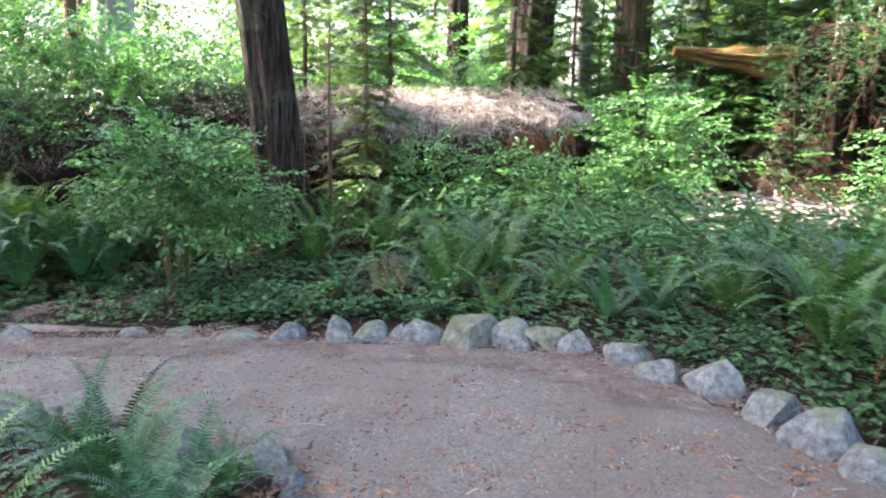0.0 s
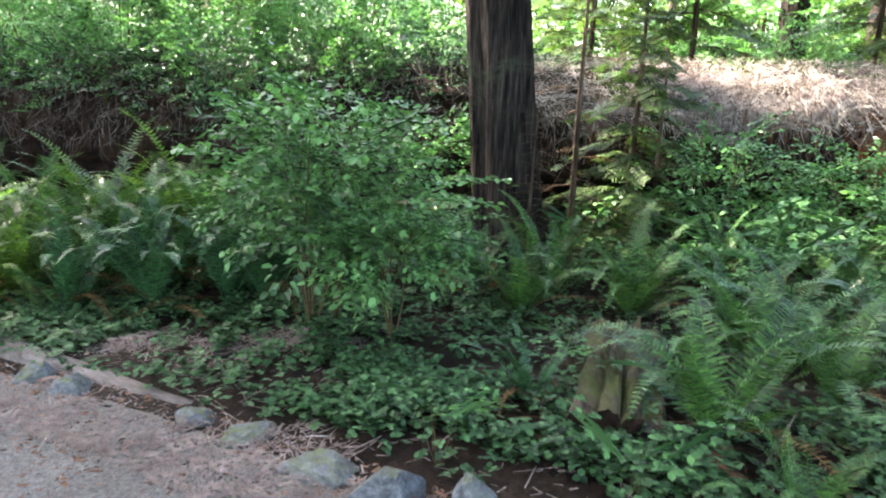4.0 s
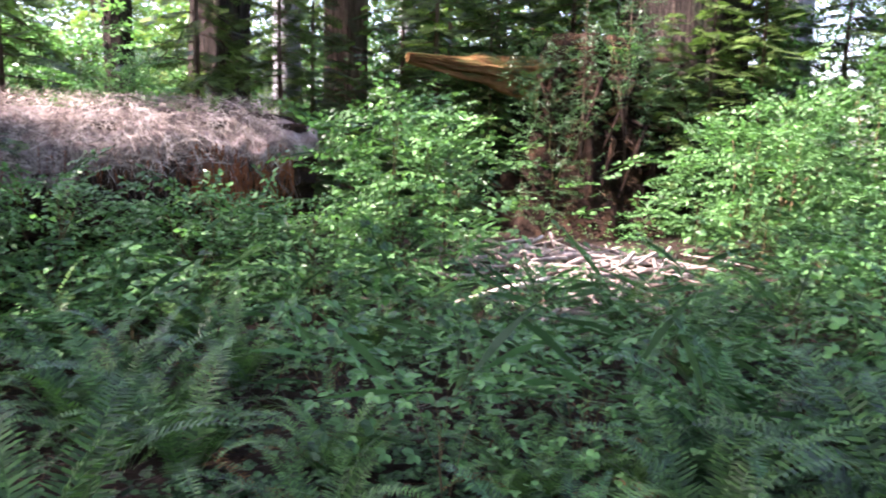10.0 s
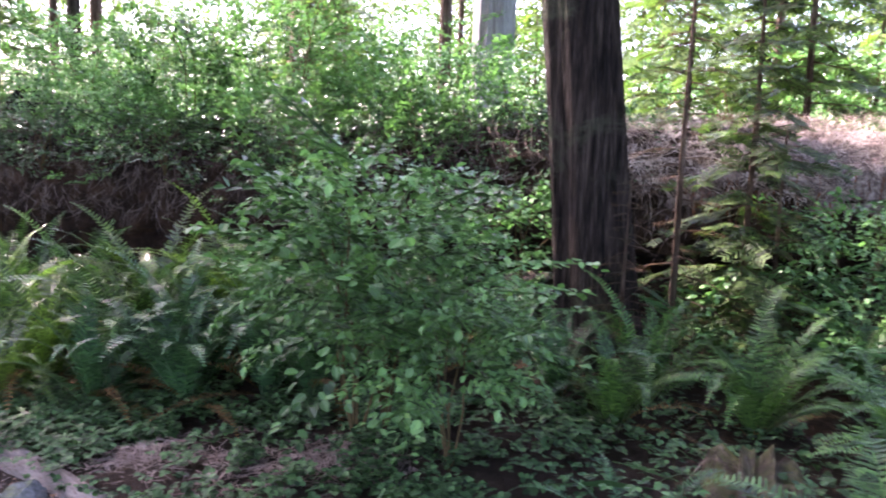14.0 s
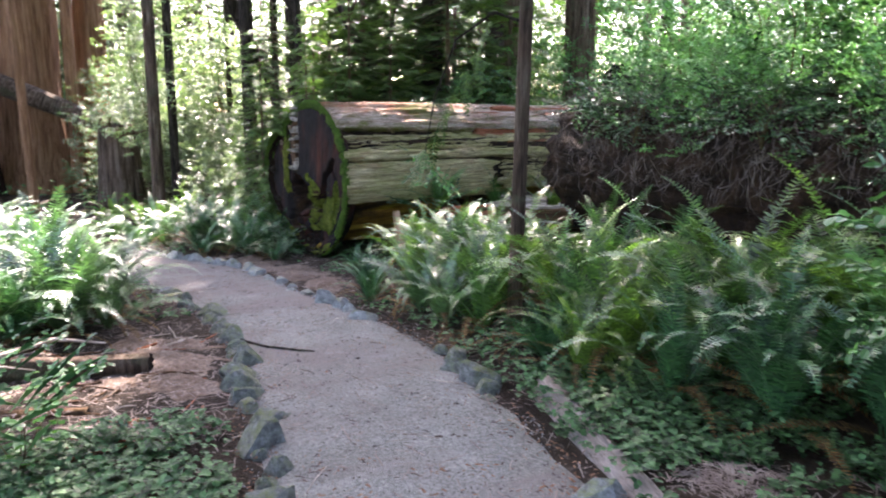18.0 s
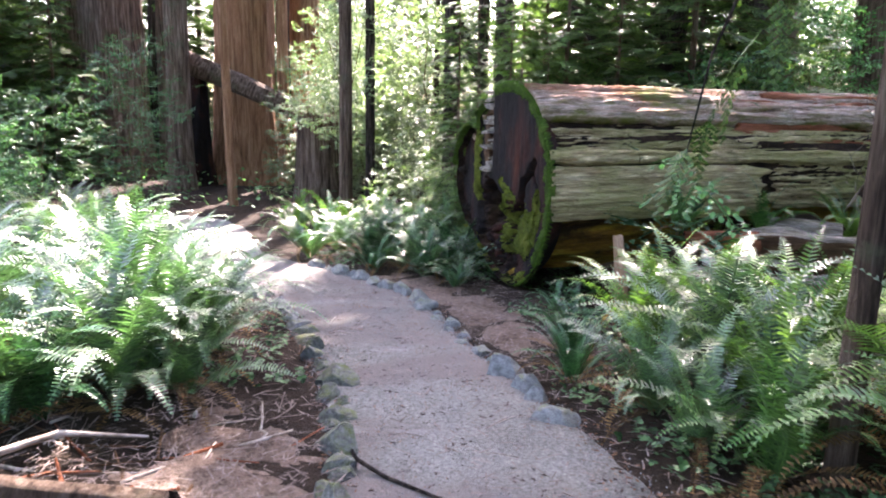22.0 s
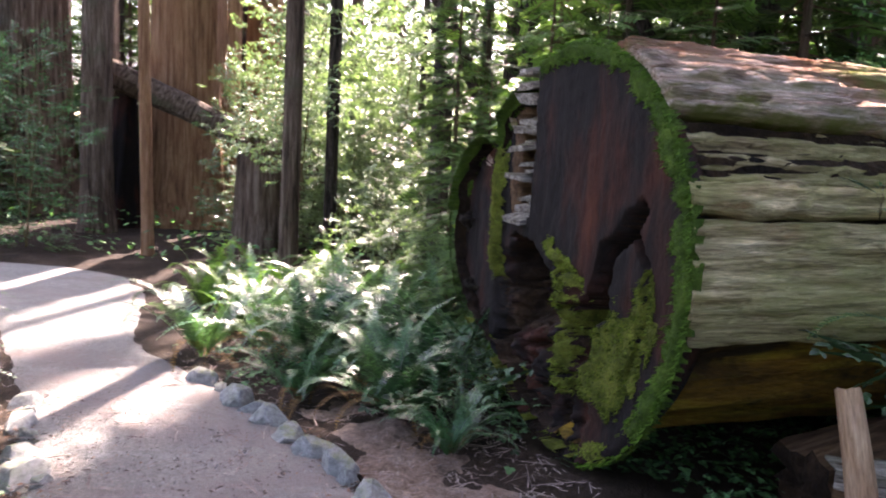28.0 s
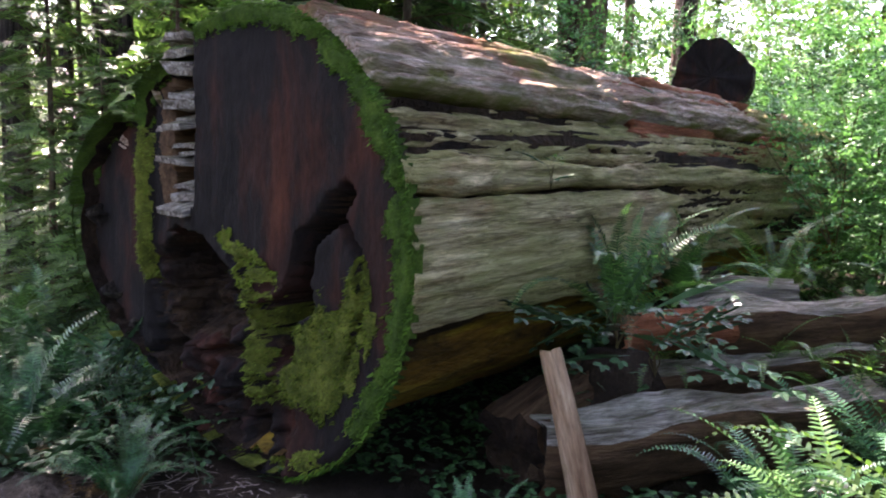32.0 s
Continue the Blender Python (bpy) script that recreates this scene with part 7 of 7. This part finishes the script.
# grit and bark crumbs pressed into the path
for tone, num, seed, lo, hi, label in ((M_CHIP, 5200, 84, 0.002, 0.008, "reddish needles and bark along the edges of the path"), (M_GRIT, 9000, 81, 0.003, 0.009, "small grey grit on the path"), (M_CRUMB, 7000, 82, 0.003, 0.011, "dark bark crumbs on the path"), (M_CHIP, 3500, 83, 0.004, 0.016, "reddish wood chips on the path")):
    gp, grng = field(num, (-12.5, 2.6, 0.8, 5.9), seed, lambda x, y: (-0.38 + 0.5 * fbm(x * 2, y * 2, 9) < off_path(x, y) < 0.06) if seed == 84 else off_path(x, y) < 0.04 and (tone is not M_CHIP or x > -3.5 + 2 * fbm(x, y, 3)) and fbm(x * 1.7, y * 1.7, seed) > -0.3)
    gz = np.array([slope(x) + 0.012 + 0.008 * fbm(x * 4, y * 4) for x, y, _ in gp])
    size = grng.uniform(lo, hi, num) * grng.uniform(0.6, 1, num)
    long = 1.0 if tone is M_GRIT else 2.4
    ga = grng.uniform(0, 6.283, num)
    gd, gn = np.stack([np.cos(ga), np.sin(ga)], 1) * (size * long)[:, None], np.stack([-np.sin(ga), np.cos(ga)], 1) * size[:, None]
    base = [np.c_[gp[:, :2] + u * gd + w * gn, gz - 0.003] for u, w in ((-1, -0.7), (1, -0.8), (0.8, 0.9), (-0.9, 0.7))]
    cap = np.c_[gp[:, :2] + 0.2 * gd, gz + size * (0.9 if tone is M_GRIT else 0.45)]
    gv = np.stack(base + [cap], 1).reshape(-1, 3)
    gk = np.arange(num)[:, None] * 5
    gf = np.stack([gk + [0, 1, 4], gk + [1, 2, 4], gk + [2, 3, 4], gk + [3, 0, 4]], 1).reshape(-1, 3)
    thing("path_grit", label, "litter", None, raw_mesh("path_grit", gv, gf.tolist(), tone), kind="stuff")

rng = np.random.default_rng(19)
for k in range(150):
    x, y = rng.normal(4.1, 0.75), rng.normal(9.2, 0.75)
    a, ln, rr = rng.uniform(0, 6.283), rng.uniform(0.1, 0.55), rng.uniform(0.006, 0.028)
    d = Vector((math.cos(a) * ln, math.sin(a) * ln, rng.normal(0, 0.06)))
    c = Vector((x, y, ground_z(x, y) + 0.06 + rng.uniform(0, 0.16)))
    thing("dead_branch", "bleached dead branch in a heap of brushwood", "branch", None, tube_mesh("dead_branch", [c - d, c + Vector((rng.normal(0, 0.014), rng.normal(0, 0.014), 0.01)), c + d], [rr, rr * 0.9, rr * 0.5], (M_DEAD, M_DEAD, M_STRAW)[k % 3], 6, k, 0.35), "brushwood heap")

rng = np.random.default_rng(23)
pts = []
for k in range(4200):
    # from angle 3.9 on: an unseen tall bank added to block low sky light
    a = rng.uniform(-0.5, 4.0) if k < 2800 else rng.uniform(3.9, 5.8)
    dist = rng.uniform(27, 55)
    x, y = -6 + dist * math.cos(a), 4 + dist * math.sin(a)
    if -5 < y < 2.5 and -30 < x < -18:
        continue
    z = slope(x) + 0.2 + rng.uniform(0, 1) ** 1.25 * (0.34 if k < 2800 else 0.9) * dist
    pts.append(np.array([x, y, z]) + rng.normal(0, 1, (90, 3)) * np.array([0.8, 0.8, 0.35]) * rng.uniform(0.6, 1.4))
for k in range(2500):
    a, dist = rng.uniform(0.8, 2.95), rng.uniform(22, 40)
    x, y = -3 + dist * math.cos(a), 4 + dist * math.sin(a)
    pts.append(np.array([x, y, slope(x) + 0.3 + rng.uniform(0, 1) ** 1.45 * 0.36 * dist]) + rng.normal(0, 1, (90, 3)) * np.array([1.0, 1.0, 0.22]) * rng.uniform(0.5, 1.3))
thing("far_woods", "sunlit green foliage of the woods beyond plus an unseen sky-blocking bank", "woods", None, quads_mesh("far_woods", scatter_leaves(np.concatenate(pts), 0.19, rng, 0.6, CARD), M_CANOPY), kind="stuff")

# the tangle of dead twigs that hangs over the long fallen log, and needles that fringe it
rng = np.random.default_rng(41)
q = []
for k in range(6400):
    t = rng.uniform(0, 1)
    left = t < 0.62
    if not left and k % 4:
        continue
    x, y = -8.75 + 10.5 * t, 8.2 + 3.5 * t
    w = rng.uniform(-0.2, 1.9) if left else rng.uniform(-0.25, 0.5)
    out = Vector((0.317, -0.948, 0))
    r = 0.74 + rng.uniform(0.0, 0.24 if left else 0.08) * rng.uniform(0.2, 1)
    c = Vector((x, y, 0.9 + 0.22 * t)) + out * r * math.cos(w) + Vector((0, 0, r * math.sin(w)))
    d = Vector((rng.normal(0, 0.6), rng.normal(0, 0.4), -1 if not left else rng.normal(-0.5, 0.6))).normalized() * rng.uniform(0.05, 0.34 if left else 0.25)
    side = d.cross(Vector((0.3, -1, 0.1))).normalized() * rng.uniform(0.0012, 0.0042)
    bend = c + d * 0.5 + Vector((0, 0, -0.03)) + out * 0.03
    q += [[c - side, c + side, bend + side, bend - side], [bend - side, bend + side, c + d + side * 0.3, c + d - side * 0.3]]
pts = []
for k in range(8000):
    t = rng.uniform(0, 0.66)
    w = rng.uniform(0.25, 1.7) if k % 3 else rng.uniform(0.9, 1.8)
    r = 0.76 + rng.uniform(0, 0.3) * rng.uniform(0, 1)
    if fbm(t * 22, w * 2.2, 8) < -0.02:
        continue
    pts.append(Vector((-8.75 + 10.5 * t, 8.2 + 3.55 * t, 0.9 + 0.22 * t)) + Vector((0.317, -0.948, 0)) * r * math.cos(w) + Vector((0, 0, r * math.sin(w))))
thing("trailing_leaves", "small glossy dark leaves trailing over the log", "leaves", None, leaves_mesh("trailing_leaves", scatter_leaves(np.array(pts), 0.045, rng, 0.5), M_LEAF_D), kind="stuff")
thing("dead_twigs", "grey-brown dead twigs and needles hanging over a log", "litter", None, quads_mesh("dead_twigs", q, M_DEADTWIG), kind="stuff")

q = []
for k in range(9000):
    t = rng.uniform(0.6, 0.99)
    w = rng.uniform(0.2, 2.0)
    out = Vector((0.317, -0.948, 0))
    up = out * math.cos(w) + Vector((0, 0, math.sin(w)))
    c = Vector((-8.75 + 10.5 * t, 8.2 + 3.5 * t, 0.9 + 0.22 * t)) + up * (0.72 + rng.uniform(0, 0.12))
    d = (Vector((rng.normal(0, 1), rng.normal(0, 1), rng.normal(0, 1))).cross(up) + Vector((0, 0, -0.4))).normalized() * rng.uniform(0.05, 0.28) + up * rng.uniform(-0.02, 0.06)
    side = d.cross(up).normalized() * rng.uniform(0.0015, 0.0045)
    q.append([c - side, c + side, c + d + side * 0.4, c + d - side * 0.4])
thing("fallen_needles", "pinkish-brown fallen needles matted over a log", "litter", None, quads_mesh("fallen_needles", q[::2], M_DEAD), kind="stuff")
thing("fallen_needles", "dark brown fallen needles matted over a log", "litter", None, quads_mesh("fallen_needles", q[1::2], M_DEADTWIG), kind="stuff")

q = []
for k in range(430):
    t = rng.uniform(0.9, 0.995) if k % 3 else rng.uniform(0.66, 0.9)
    out = Vector((0.317, -0.948, 0))
    c = Vector((-8.75 + 10.5 * t, 8.2 + 3.5 * t, 0.9 + 0.22 * t)) + out * rng.uniform(0.58, 0.8) + Vector((0, 0, rng.uniform(0.0, 0.35)))
    d = Vector((rng.normal(0, 0.15), rng.normal(0, 0.1), -1)).normalized() * rng.uniform(0.12, 0.5 if k % 3 else 0.25)
    side = d.cross(out).normalized() * rng.uniform(0.003, 0.013 if k % 3 else 0.005)
    q.append([c - side, c + side, c + d + side * 0.4, c + d - side * 0.4])
thing("hanging_roots", "reddish-brown rootlets hanging under the log's end", "litter", None, quads_mesh("hanging_roots", q, M_ROOT), kind="stuff")
thing("twig", "thin dark curved twig lying on the path", "twig", None, tube_mesh("twig", [(-6.75, 4.02, -0.318), (-6.58, 4.06, -0.295), (-6.42, 4.2, -0.3), (-6.22, 4.42, -0.288), (-6.16, 4.52, -0.285)], [0.009, 0.011, 0.01, 0.008, 0.005], M_BARK_DARK, 7))
rng = np.random.default_rng(71)
for k in range(80):
    x, y = rng.uniform(-7.2, -4.4), rng.uniform(2.0, 3.8)
    a, ln, rr = rng.uniform(0, 6.283), rng.uniform(0.05, 0.3), rng.uniform(0.004, 0.014)
    c = Vector((x, y, ground_z(x, y) + rr))
    d = Vector((math.cos(a) * ln, math.sin(a) * ln, rng.normal(0, 0.01)))
    thing("fallen_twig", "broken dry twig on bare forest ground", "twig", None, tube_mesh("fallen_twig", [c - d, c + Vector((rng.normal(0, 0.02), rng.normal(0, 0.02), 0.008)), c + d], [rr, rr * 0.9, rr * 0.5], (M_DEAD, M_ROTSIDE, M_REDWOOD)[k % 3], 6), "twigs on the bare ground")
